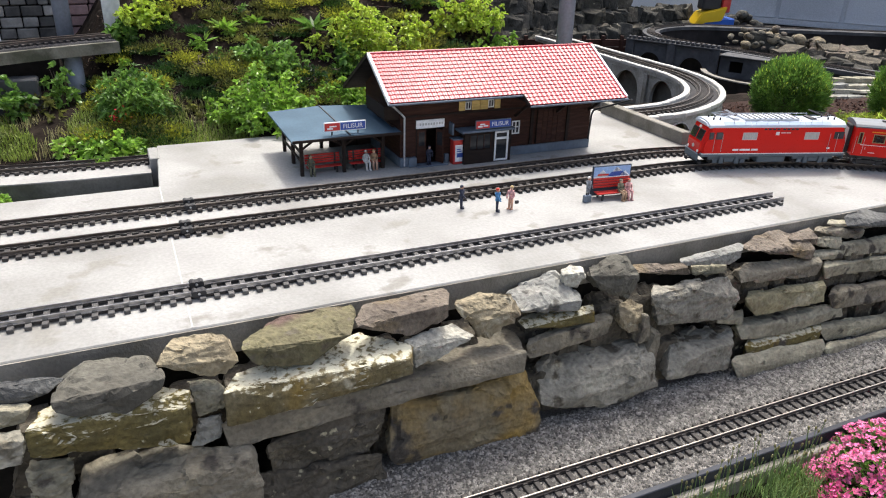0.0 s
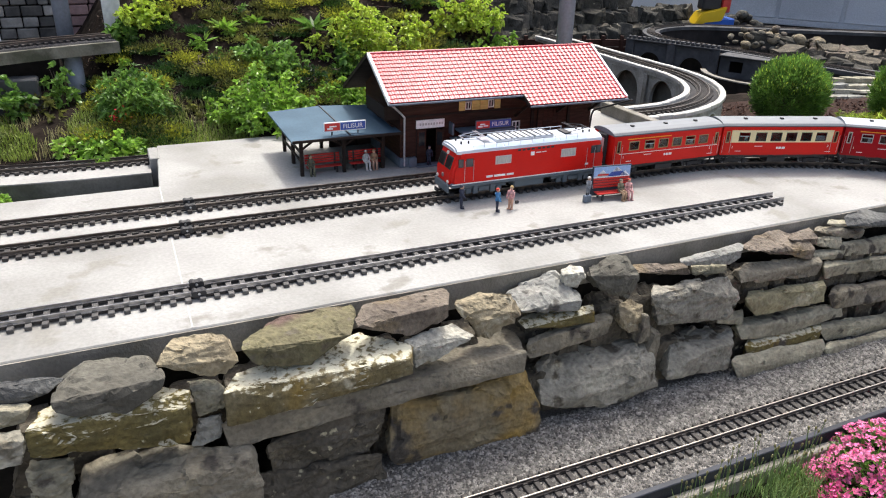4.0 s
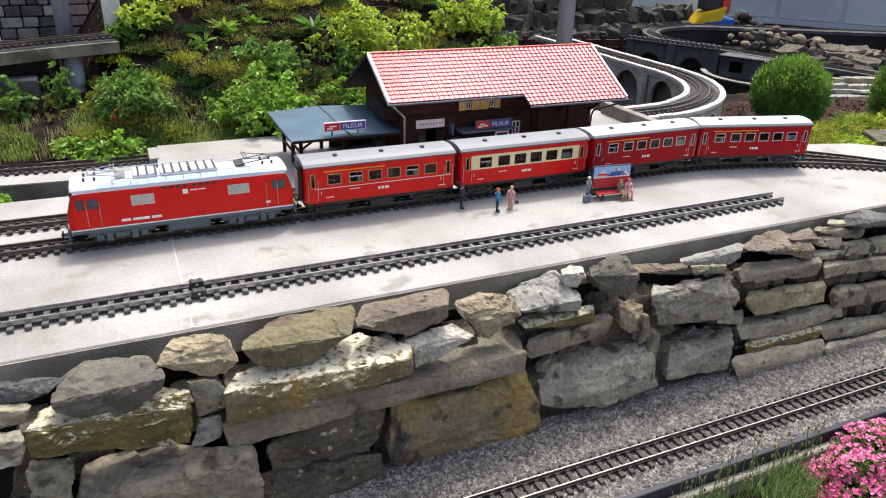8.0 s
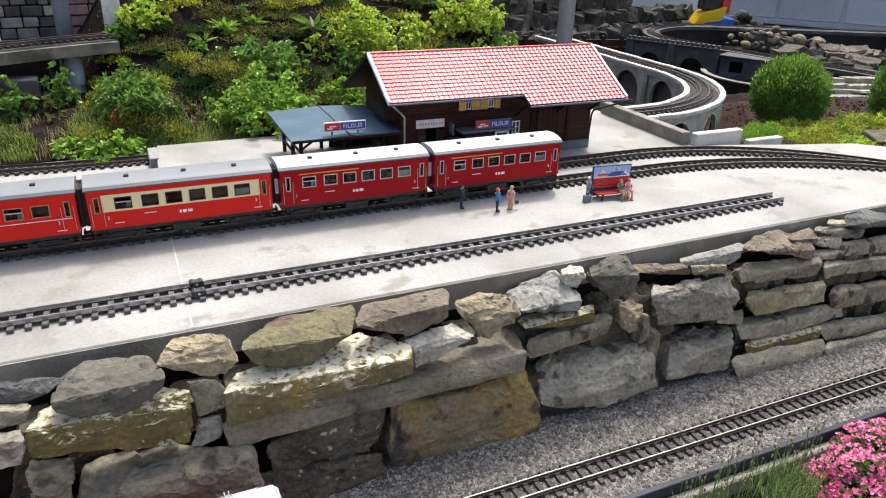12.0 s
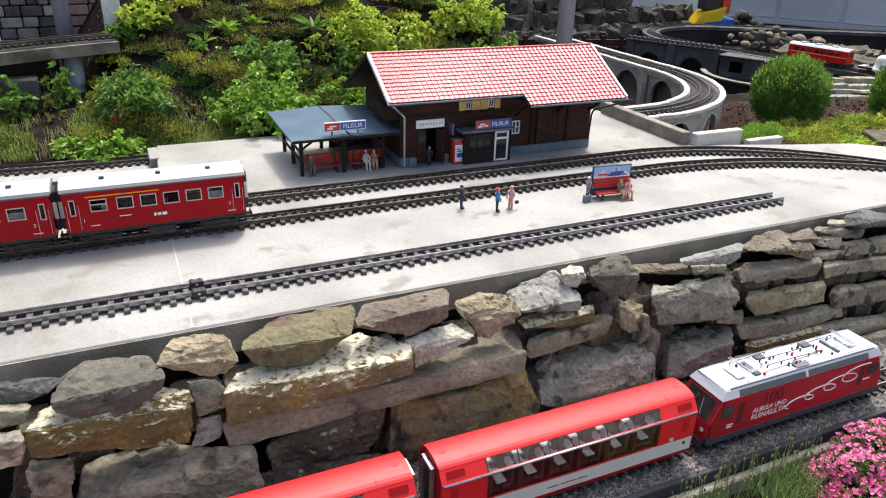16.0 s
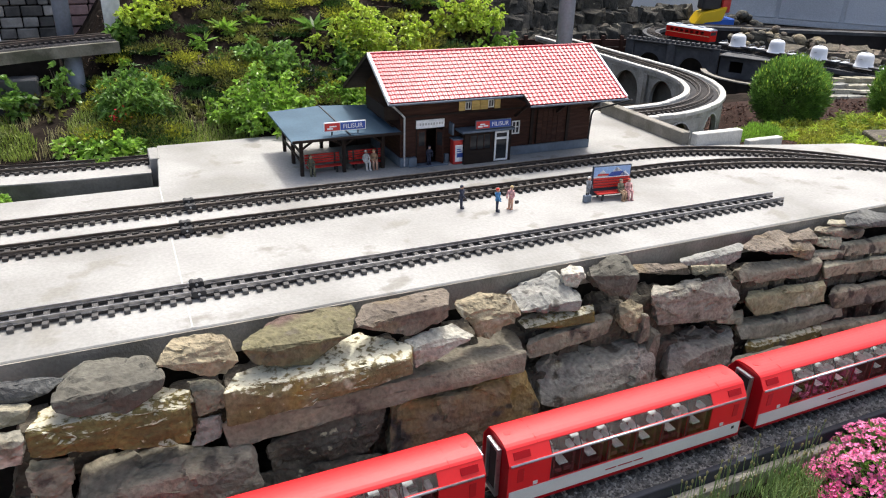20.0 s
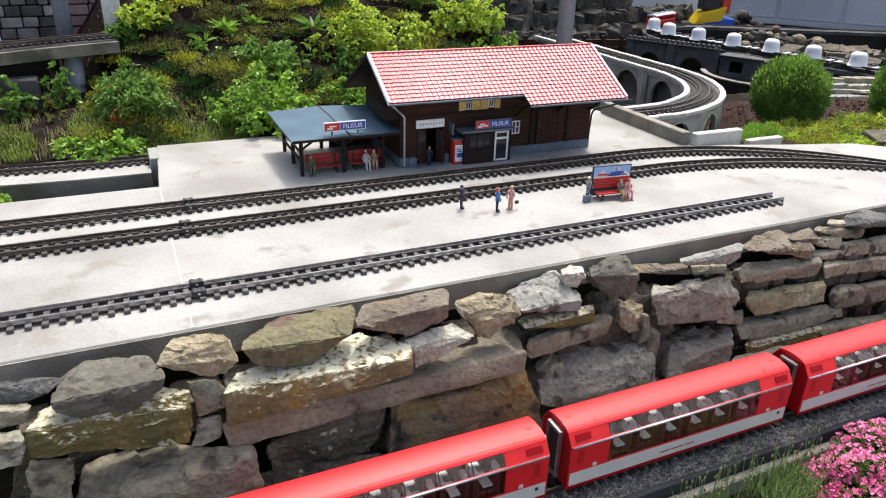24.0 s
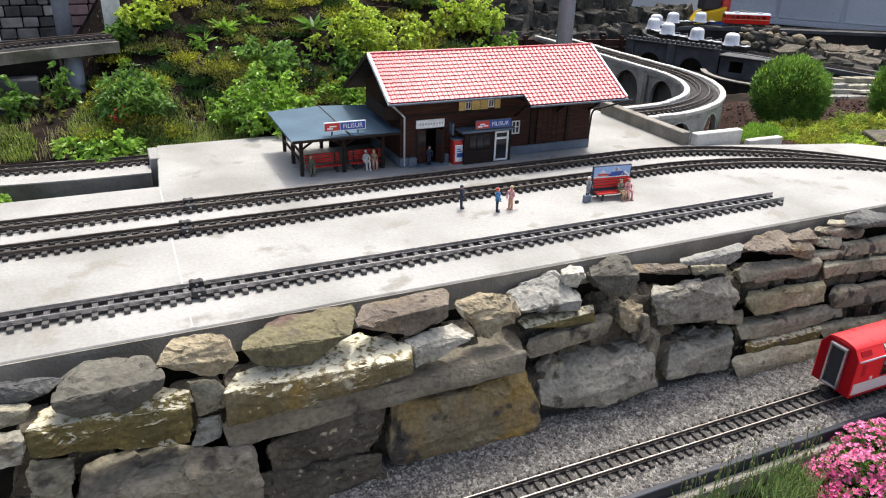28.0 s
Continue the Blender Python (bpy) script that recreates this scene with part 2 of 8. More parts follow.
def tube(bm, a, b, r0, r1=None, n=10, caps=True):
    a, b = Vector(a), Vector(b)
    r1 = r0 if r1 is None else r1
    q = (b - a).to_track_quat("Z", "Y")
    rings = []
    for p, r in ((a, r0), (b, r1)):
        rings.append([bm.verts.new(p + q @ Vector((r * math.cos(2 * math.pi * i / n), r * math.sin(2 * math.pi * i / n), 0))) for i in range(n)])
    for i in range(n):
        j = (i + 1) % n
        bm.faces.new((rings[0][i], rings[0][j], rings[1][j], rings[1][i]))
    if caps:
        bm.faces.new(rings[0][::-1])
        bm.faces.new(rings[1])
    return bm


def ball(bm, c, r, sx=1, sy=1, sz=1, u=10, v=7):
    m = Matrix.Translation(c) @ Matrix.Diagonal((r * sx, r * sy, r * sz, 1))
    return bmesh.ops.create_uvsphere(bm, u_segments=u, v_segments=v, radius=1, matrix=m)["verts"]


def prism(profile, x0, x1, caps=True):
    """A closed (y, z) outline drawn out along x."""
    bm = bmesh.new()
    a = [bm.verts.new((x0, y, z)) for y, z in profile]
    b = [bm.verts.new((x1, y, z)) for y, z in profile]
    n = len(profile)
    for i in range(n):
        j = (i + 1) % n
        bm.faces.new((a[i], b[i], b[j], a[j]))
    if caps:
        bm.faces.new(a[::-1])
        bm.faces.new(b)
    bmesh.ops.recalc_face_normals(bm, faces=bm.faces)
    return bm


def panel(x0, x1, z0, z1, y, thick, holes=()):
    """An upright sheet along x with rectangular openings through it."""
    bm = bmesh.new()
    xs = sorted({x0, x1, *[h[0] for h in holes], *[h[1] for h in holes]})
    zs = sorted({z0, z1, *[h[2] for h in holes], *[h[3] for h in holes]})
    for xa, xb in zip(xs, xs[1:]):
        run = None
        for za, zb in zip(zs, zs[1:]):
            cx, cz = (xa + xb) / 2, (za + zb) / 2
            if any(h[0] < cx < h[1] and h[2] < cz < h[3] for h in holes):
                if run:
                    box(bm, xa, xb, y, y + thick, *run)
                run = None
            else:
                run = (run[0] if run else za, zb)
        if run:
            box(bm, xa, xb, y, y + thick, *run)
    bmesh.ops.remove_doubles(bm, verts=bm.verts, dist=1e-5)
    return bm


def ring_frame(x0, x1, z0, z1, y, depth, w):
    return boxes((x0, x1, y, y + depth, z0, z0 + w), (x0, x1, y, y + depth, z1 - w, z1),
                 (x0, x0 + w, y, y + depth, z0 + w, z1 - w), (x1 - w, x1, y, y + depth, z0 + w, z1 - w))


def mesh_of(name, bm, material, smooth=False):
    me = bpy.data.meshes.new(name)
    bm.normal_update()
    bm.to_mesh(me)
    bm.free()
    if material:
        me.materials.append(material)
    if smooth:
        me.shade_smooth()
    return me


def part(name, bm, material, parent, label="", smooth=False):
    ob = new(name, mesh_of(name, bm, material, smooth))
    ob.parent = parent
    if "pane" in name and material in (GLASS, GLASS_CLEAR):
        ob.visible_shadow = False
    if label:
        ob["label"] = label
    return ob


def same(name, mesh, parent, m, label=""):
    """One more object on a mesh that is there already."""
    ob = new(name, mesh)
    ob.parent, ob.matrix_basis = parent, m
    if label:
        ob["label"] = label
    return ob


def thing(name, m, label, category, group="", kind=""):
    ob = new(name)
    ob.empty_display_size = 0.02
    ob.matrix_basis = m
    return tagged(ob, label, category, group, kind)


def solid(name, bm, material, label, category, group="", kind="", m=None, smooth=False):
    ob = new(name, mesh_of(name, bm, material, smooth))
    if m:
        ob.matrix_basis = m
    return tagged(ob, label, category, group, kind)


def lettering(text, size, material, parent, m, name="lettering", lean=0.0):
    cu = bpy.data.curves.new("type", "FONT")
    cu.body, cu.size, cu.extrude, cu.shear = text, size, 0.0004, lean
    cu.align_x, cu.align_y = "CENTER", "CENTER"
    tmp = bpy.data.objects.new("type", cu)
    me = bpy.data.meshes.new_from_object(tmp)
    bpy.data.objects.remove(tmp)
    me.materials.clear()
    me.materials.append(material)
    ob = new(name, me)
    ob.parent, ob.matrix_basis = parent, m
    return ob


def from_arrays(name, verts, faces, material, smooth=False):
    me = bpy.data.meshes.new(name)
    me.from_pydata(verts.tolist() if hasattr(verts, "tolist") else verts, [], faces.tolist() if hasattr(faces, "tolist") else faces)
    me.materials.append(material)
    if smooth:
        me.shade_smooth()
    return me


def leaf_cloud(name, pos, nor, length, width, material, rng, droop=0.25, round_leaf=True):
    """Many single leaves, each a folded blade with a midrib, at pos and pointing along nor."""
    n = len(pos)
    d = nor + rng.normal(0, 0.35, (n, 3))
    d /= np.linalg.norm(d, axis=1)[:, None] + 1e-9
    side = np.cross(d, rng.normal(0, 1, (n, 3)) + np.array([0, 0, 1.5]))
    side /= np.linalg.norm(side, axis=1)[:, None] + 1e-9
    up = np.cross(side, d)
    ln = (length * rng.uniform(0.6, 1.25, n))[:, None]
    wd = (width * rng.uniform(0.7, 1.2, n))[:, None]
    drop = np.array([0, 0, -1.0]) * ln * droop
    a, b = (0.3, 0.7) if round_leaf else (0.2, 0.55)
    wb = 0.85 if round_leaf else 0.7
    base, tip = pos, pos + d * ln + drop
    l1 = pos + d * ln * a + side * wd * 0.5 + up * wd * 0.18 + drop * 0.1
    r1 = pos + d * ln * a - side * wd * 0.5 + up * wd * 0.18 + drop * 0.1
    l2 = pos + d * ln * b + side * wd * 0.5 * wb + up * wd * 0.15 + drop * 0.45
    r2 = pos + d * ln * b - side * wd * 0.5 * wb + up * wd * 0.15 + drop * 0.45
    v = np.stack([base, l1, l2, tip, r2, r1], 1).reshape(-1, 3)
    i = np.arange(n)[:, None] * 6
    f = np.concatenate([i + np.array([[0, 3, 2, 1]]), i + np.array([[0, 5, 4, 3]])])
    return from_arrays(name, v, f, material)


def grass_blades(name, pos, height, width, material, rng, lean=0.5):
    n = len(pos)
    az = rng.uniform(0, 2 * np.pi, n)
    out = np.stack([np.cos(az), np.sin(az), 0 * az], 1)
    sd = np.stack([-np.sin(az), np.cos(az), 0 * az], 1)
    h = (height * rng.uniform(0.5, 1.2, n))[:, None]
    k = (lean * rng.uniform(0.1, 1.0, n))[:, None]
    z = np.array([[0, 0, 1.0]])
    mid = pos + z * h * 0.6 + out * h * k * 0.35
    tip = pos + z * h * (1 - 0.3 * k) + out * h * k
    w = width * 0.5
    v = np.stack([pos - sd * w, pos + sd * w, mid + sd * w * 0.7, mid - sd * w * 0.7, tip], 1).reshape(-1, 3)
    i = np.arange(n)[:, None] * 5
    me = bpy.data.meshes.new(name)
    quads = (i + np.array([[0, 1, 2, 3]])).tolist()
    tris = (i + np.array([[3, 2, 4]])).tolist()
    me.from_pydata(v.tolist(), [], quads + tris)
    me.materials.append(material)
    return me


# ---- ground and setting ----
GROUND = -0.385


def smooth01(t):
    t = max(0.0, min(1.0, t))
    return t * t * (3 - 2 * t)


def hill_height(x, y):
    """Planted bank behind the platform: a foot at the slab's back, a crest further away."""
    edge = 2.82
    rise = smooth01((y - edge) / 1.25) * 0.52 + 0.04 * smooth01((y - edge) / 0.15)
    right = 1 - smooth01((x - (1.55 + 0.42 * (y - 3.0))) / 0.55)
    left = smooth01((x + 0.30) / 0.42)
    z = -0.03 + min(rise, 0.10) * right + max(rise - 0.10, 0) * left * right
    n = noise.noise((x * 2.1, y * 2.1, 3.0)) * 0.07 + noise.noise((x * 6.0, y * 6.0, 1.0)) * 0.04 + noise.noise((x * 17, y * 17, 5.0)) * 0.026 + noise.noise((x * 38, y * 38, 7.0)) * 0.014
    z += n * smooth01((y - edge) / 0.35) * (0.4 + 0.6 * right * left)
    return z - 0.36 * (1 - right) * smooth01((y - 2.9) / 0.6)


def terrain(name, x0, x1, y0, y1, step, height, material, label, category):
    nx, ny = int((x1 - x0) / step) + 1, int((y1 - y0) / step) + 1
    v = [(x0 + i * step, y0 + j * step, height(x0 + i * step, y0 + j * step)) for j in range(ny) for i in range(nx)]
    f = [(j * nx + i, j * nx + i + 1, (j + 1) * nx + i + 1, (j + 1) * nx + i) for j in range(ny - 1) for i in range(nx - 1)]
    ob = new(name, from_arrays(name, v, f, material, True))
    return tagged(ob, label, category, "", "structure")


def ground_sheet():
    # a fine inner field and a coarse rim that reaches the horizon
    bm = bmesh.new()
    xs = [-400, -60, -12, -4, -1, 0.2, 1.0, 1.8, 2.6, 4, 6, 9, 14, 60, 400]
    ys = [-400, -60, -12, -3, -0.5, 0.5, 0.95, 1.2, 2, 3, 4, 6, 8, 14, 60, 400]
    g = [[bm.verts.new((x, y, -0.45)) for x in xs] for y in ys]
    for j in range(len(ys) - 1):
        for i in range(len(xs) - 1):
            bm.faces.new((g[j][i], g[j][i + 1], g[j + 1][i + 1], g[j + 1][i]))
    solid("ground", bm, GRAVEL, "grey gravel ground with fine crushed stone", "ground", kind="structure")


def platform_slab():
    """Concrete station slab: a long strip, a wider back part, and a curved arm that carries the bend."""
    bm = bmesh.new()
    outline = [(-7.0, 1.39), (2.42, 1.39)]
    outline += [(1.7 + 1.42 * math.sin(a), 0.33 + 1.42 * math.cos(a)) for a in [radians(d) for d in range(44, 125, 8)]]
    outline += [(1.6 + 2.0 * math.sin(a), 0.33 + 2.0 * math.cos(a)) for a in [radians(d) for d in range(120, 29, -7)]]
    outline += [(2.50, 2.02), (2.06, 2.16), (2.06, 2.79), (0.085, 2.79), (0.06, 2.325), (-7.0, 2.325)]
    top = [bm.verts.new((x, y, 0)) for x, y in outline]
    f = bm.faces.new(top)
    r = bmesh.ops.extrude_face_region(bm, geom=[f])
    for v in r["geom"]:
        if isinstance(v, bmesh.types.BMVert):
            v.co.z = -0.075
    bmesh.ops.recalc_face_normals(bm, faces=bm.faces)
    rim = [e for e in bm.edges if all(v.co.z > -0.001 for v in e.verts)]
    bmesh.ops.bevel(bm, geom=rim, offset=0.003, segments=1, affect="EDGES")
    slab = solid("platform_slab", bm, CONCRETE, "pale weathered concrete station platform slab with stains", "platform", kind="structure")
    # dark fill, added so the gaps between the wall stones look shaded
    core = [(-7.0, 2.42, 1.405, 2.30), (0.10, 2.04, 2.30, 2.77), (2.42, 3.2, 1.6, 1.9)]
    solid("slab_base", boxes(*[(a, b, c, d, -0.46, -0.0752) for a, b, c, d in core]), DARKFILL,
          "added dark fill under the platform slab, read as shade between the stones", "fill", kind="structure")
    # front edge: weathered concrete, with the face's shade put into a darker colour
    solid("slab_face", boxes((-7.0, 2.42, 1.386, 1.3899, -0.0752, -0.004)), CONCRETE_OLD, "weathered grey front edge of the platform slab, darkened for its shade", "platform edge", kind="structure")
    # pale cement joint across the slab
    solid("slab_joint", boxes((0.060, 0.064, 1.393, 2.32, 0.0005, 0.0012)), JOINT, "thin cement joint line across the platform", "joint", kind="structure")
    return slab


STONE_KINDS = {}


def rough_up(bm, size, seed, amp, cells):
    """Split the hull finer and batter its faces with ledges, dents and grain."""
    bmesh.ops.triangulate(bm, faces=bm.faces)
    target = max(0.0075, size / cells)
    for _ in range(5):
        long_edges = [e for e in bm.edges if e.calc_length() > target * 1.6]
        if not long_edges or len(bm.verts) > 5000:
            break
        bmesh.ops.subdivide_edges(bm, edges=long_edges, cuts=1)
        bmesh.ops.triangulate(bm, faces=bm.faces)
    bm.normal_update()
    off = Vector((seed * 1.7, seed * 0.3, seed * 0.9))
    k = 1.0 / max(size, 0.05)
    for v in bm.verts:
        p = v.co
        big = noise.noise(p * 3.2 * k + off)
        q = p * 4.6 * k + off
        seat = noise.voronoi(q)[1][0]
        chip = (q - seat).dot(noise.cell_vector(seat * 9.7) - Vector((0.5, 0.5, 0.5))) * 2.2
        step = math.floor(noise.noise(p * 5.5 * k + off * 2) * 3.0) / 3.0
        bed = math.floor(noise.noise(Vector((p.x * 4 * k, p.y * 4 * k, p.z * 24 * k)) + off) * 3) / 3
        d = amp * (0.40 * big + 0.75 * chip + 0.40 * step + 0.35 * bed) + amp * 0.13 * noise.noise(p * 70 + off) + amp * 0.07 * noise.noise(p * 170 + off)
        v.co += v.normal * d
    return bm


def rock_mesh(sx, sy, sz, seed, rough=1.0, cut=0.16, form="block", cells=26):
    """A field stone: the hull of a battered box; boulders are chipped more, slabs keep flat beds."""
    r = random.Random(seed)
    bm = bmesh.new()
    hs = (sx / 2, sy / 2, sz / 2)
    small = min(sx, sz)
    lean_l, lean_r = r.uniform(-0.2, 0.55), r.uniform(-0.2, 0.55)
    for cx in (-1, 1):
        for cy in (-1, 1):
            for cz in (-1, 1):
                for k in range(3):
                    q = [0, 0, 0]
                    for i, c in enumerate((cx, cy, cz)):
                        pull = small * cut * r.uniform(0.0, 1.7 if i == k else 0.55)
                        if form == "slab" and i == 2:
                            pull *= 0.45
                        q[i] = c * max(hs[i] - pull, hs[i] * 0.30)
                    if form == "boulder" and cz > 0:
                        q[0] *= 1 - r.uniform(0.05, 0.38)
                        if cy > 0:
                            q[0] *= 1 - r.uniform(0.0, 0.35)
                            q[2] *= r.uniform(0.75, 1.05)
                    if form == "block":
                        q[0] += -cx * sz * (0.5 + 0.5 * cz) * (lean_l if cx < 0 else lean_r) * 0.35
                    bm.verts.new(q)
    res = bmesh.ops.convex_hull(bm, input=bm.verts)
    bmesh.ops.delete(bm, geom=[v for v in res["geom_interior"] if isinstance(v, bmesh.types.BMVert)], context="VERTS")
    bmesh.ops.dissolve_limit(bm, angle_limit=radians(9), verts=bm.verts, edges=bm.edges)
    bmesh.ops.bevel(bm, geom=list(bm.edges), offset=small * 0.03, segments=1, affect="EDGES", clamp_overlap=True)
    return rough_up(bm, max(sx, sz), seed, min(0.012, small * 0.075) * rough, cells)


def cobble_mesh(s, seed):
    """A water-worn cobble: a flattened ball with soft lumps."""
    r = random.Random(seed)
    bm = bmesh.new()
    ball(bm, (0, 0, 0), s / 2, 1.0, r.uniform(0.72, 1.0), r.uniform(0.55, 0.85), 12, 8)
    off = Vector((seed, seed * 0.3, 0))
    for v in bm.verts:
        v.co *= 1 + 0.22 * noise.noise(v.co * (2.2 / s) + off) + 0.08 * noise.noise(v.co * (6 / s) + off)
    return bm


def hewn(x, y, z, kind, corners):
    """A field stone split along a few planes: its corners in millimetres from the low left front."""
    i = len(STONE_KINDS)
    STONE_KINDS[i] = kind
    r = random.Random(500 + i)
    pts = [Vector(p) / 1000 for p in corners]
    size = [max(p[k] for p in pts) - min(p[k] for p in pts) for k in range(3)]
    mid_z = 0.5 * (max(p.z for p in pts) + min(p.z for p in pts))
    middle = sum(pts, Vector()) / len(pts)
    bm = bmesh.new()
    for p in pts:
        bm.verts.new(p + Vector([r.uniform(-1, 1) * 0.004 for _ in range(3)]))
        if p.z <= mid_z + 0.005:
            bm.verts.new(Vector((middle.x + (p.x - middle.x) * 0.92, p.y + min(0.11, size[1]), p.z + 0.004)))
    # the face swells a little between its corners
    for k in range(3):
        bm.verts.new(Vector((middle.x + size[0] * r.uniform(-0.3, 0.3), -0.05 * min(size[0], size[2]) * r.uniform(0.4, 2.0), middle.z - size[2] * r.uniform(-0.05, 0.3))))
    res = bmesh.ops.convex_hull(bm, input=bm.verts)
    bmesh.ops.delete(bm, geom=[v for v in res["geom_interior"] if isinstance(v, bmesh.types.BMVert)], context="VERTS")
    bmesh.ops.dissolve_limit(bm, angle_limit=radians(6), verts=bm.verts, edges=bm.edges)
    small = min(size[0], size[2])
    bmesh.ops.bevel(bm, geom=list(bm.edges), offset=small * 0.022, segments=1, affect="EDGES", clamp_overlap=True)
    rough_up(bm, max(size[0], size[2]), 100 + i, min(0.0115, small * 0.09), 44)
    ob = part("stone", bm, STONES[kind], WALL)
    ob.matrix_basis = pose(x, y, z)
    return ob


def stone(x0, x1, yf, yb, zb, zt, kind, form, tilt, turn, parent=None):
    i = len(STONE_KINDS)
    STONE_KINDS[i] = kind
    depth = yb - yf
    grow = 1.12 if form == "boulder" else 1.04
    sx, sz = (x1 - x0) * grow, (zt - zb) * (1.16 if form == "boulder" else 1.05)
    bm = rock_mesh(sx, depth * 1.06, sz, 100 + i, 1.0, {"slab": 0.14, "block": 0.15, "boulder": 0.30}[form], form, 34)
    ob = part("stone", bm, STONES[kind], WALL if parent is None else parent)
    r = random.Random(i)
    ob.matrix_basis = pose((x0 + x1) / 2, (yf + yb) / 2, (zb + zt) / 2, tilt, r.uniform(-1.5, 2.5), turn + r.uniform(-2, 2))
    return ob


# ---- tracks ----
def line_arc(p0, heading, straight, radius=0.0, sweep=0.0, tail=0.0):
    """A path as a function of the distance: a straight, a bend (sweep in degrees, + to the left), a straight."""
    h0 = radians(heading)
    d0 = Vector((math.cos(h0), math.sin(h0)))
    a = Vector(p0) + d0 * straight
    sgn = 1 if sweep >= 0 else -1
    centre = a + sgn * radius * Vector((-d0.y, d0.x))
    length = radius * abs(radians(sweep))

    def at(s):
        if s <= straight or not radius:
            return Vector(p0) + d0 * s, h0
        k = min(s - straight, length) / radius * sgn
        h = h0 + k
        q = centre + sgn * radius * Vector((math.sin(h), -math.cos(h)))
        if s > straight + length:
            q = q + (s - straight - length) * Vector((math.cos(h), math.sin(h)))
        return q, h
    at.length = straight + length + tail
    return at


def sweep(path, s0, s1, off, profile, step=0.05):
    """A (side, z) outline carried along a path."""
    bm = bmesh.new()
    n = max(2, int((s1 - s0) / step) + 1)
    last = None
    for i in range(n + 1):
        q, h = path(s0 + (s1 - s0) * i / n)
        nx, ny = -math.sin(h), math.cos(h)
        ring = [bm.verts.new((q.x + nx * (off + u), q.y + ny * (off + u), z)) for u, z in profile]
        if last:
            for k in range(len(ring)):
                j = (k + 1) % len(ring)
                bm.faces.new((last[k], last[j], ring[j], ring[k]))
        else:
            bm.faces.new(ring[::-1])
        last = ring
    bm.faces.new(last)
    bmesh.ops.recalc_face_normals(bm, faces=bm.faces)
    return bm


def sleeper_mesh(mat):
    bm = boxes((-0.0065, 0.0065, -0.045, 0.045, 0, 0.0095), bevel=0.001)
    for y in (-0.0225, 0.0225):
        box(bm, -0.0055, 0.0055, y - 0.0065, y - 0.0035, 0.0095, 0.0125)
        box(bm, -0.0055, 0.0055, y + 0.0035, y + 0.0065, 0.0095, 0.0125)
    return mesh_of("sleeper", bm, mat)


FOOT = [(-0.0032, 0.0096), (0.0032, 0.0096), (0.0030, 0.0112), (0.0009, 0.0122), (0.0009, 0.0166), (-0.0009, 0.0166), (-0.0009, 0.0122), (-0.0030, 0.0112)]
HEAD = [(-0.0016, 0.0166), (0.0016, 0.0166), (0.0017, 0.0190), (0.0010, 0.0197), (-0.0010, 0.0197), (-0.0017, 0.0190)]


def track(label, path, s0, s1, z, pitch, phase, sleeper, rail, head, tail=0.0):
    t = thing("railway_track", pose(0, 0, z), label, "track", "model railway tracks", "structure")
    for off in (-0.0235, 0.0235):
        part("rail", sweep(path, s0 - tail, s1 + (tail and 3.0), off, FOOT), rail, t)
        part("rail_head", sweep(path, s0 - tail, s1 + (tail and 3.0), off, HEAD), head, t)
    # webs between the sleepers under each rail
    part("sleeper_web", sweep(path, s0, s1, -0.0225, [(-0.003, 0.002), (0.003, 0.002), (0.003, 0.007), (-0.003, 0.007)]), SLEEPER, t)
    part("sleeper_web", sweep(path, s0, s1, 0.0225, [(-0.003, 0.002), (0.003, 0.002), (0.003, 0.007), (-0.003, 0.007)]), SLEEPER, t)
    r = random.Random(int(phase * 1000) + 5)
    s = s0 + phase
    while s < s1 - 0.005:
        q, h = path(s)
        same("sleeper", sleeper, t, Matrix.Translation((q.x, q.y, 0)) @ Matrix.Rotation(h + r.uniform(-0.02, 0.02), 4, "Z"))
        s += pitch * r.uniform(0.985, 1.015)
    return t


SIDING_Y, MAIN_Y, BACK_Y, LOW_Y = 1.545, 1.922, 2.095, 1.043
LOW_Z = -0.385
SIDING = line_arc((-0.9, SIDING_Y), 0, 2.815)
MAIN_X0, LOW_X0 = -6.0, -11.0
MAIN = line_arc((MAIN_X0, MAIN_Y), 0, 7.7, 1.595, -115)
BACK = line_arc((-1.0, BACK_Y), 0, 2.72, 1.150, -53)
LOW = line_arc((LOW_X0, LOW_Y), 0, 13.9, 1.2, -110, 4.0)
LOOP = line_arc((6.95, -1.44), 103.2, 7.40, 0.85, -130, 5.0)
LOOP_Z = -0.245


def tracks():
    dark, bleached = sleeper_mesh(SLEEPER), sleeper_mesh(SLEEPER_GREY)
    track("grey model railway siding with bleached sleepers on concrete", SIDING, 0, 2.815, 0, 0.0319, 0.010, bleached, RAIL_GREY, RAIL_GREY)
    track("dark model railway main track bending across the platform", MAIN, 5.2, 9.4, 0, 0.0288, 0.011, dark, RAIL_DARK, RAIL_MID, 5.0)
    track("dark model railway track beside the station building", BACK, 0.1, 3.78, 0.0012, 0.0288, 0.02, dark, RAIL_DARK, RAIL_MID)
    track("bright-railed model railway track in gravel below the wall", LOW, 11.1, 14.0, LOW_Z, 0.0292, 0.004, dark, RAIL_DARK, RAIL_BRASS, 11.0)
    track("far model railway loop track on a grey viaduct", LOOP, 4.6, 9.0, LOOP_Z, 0.0292, 0.004, dark, RAIL_DARK, RAIL_DARK, 5.0)


# ---- the dry stone wall ----
WALL = thing("retaining_wall", pose(0, 0, 0), "dry stone retaining wall of rough field stones below the platform", "stone wall", kind="structure")


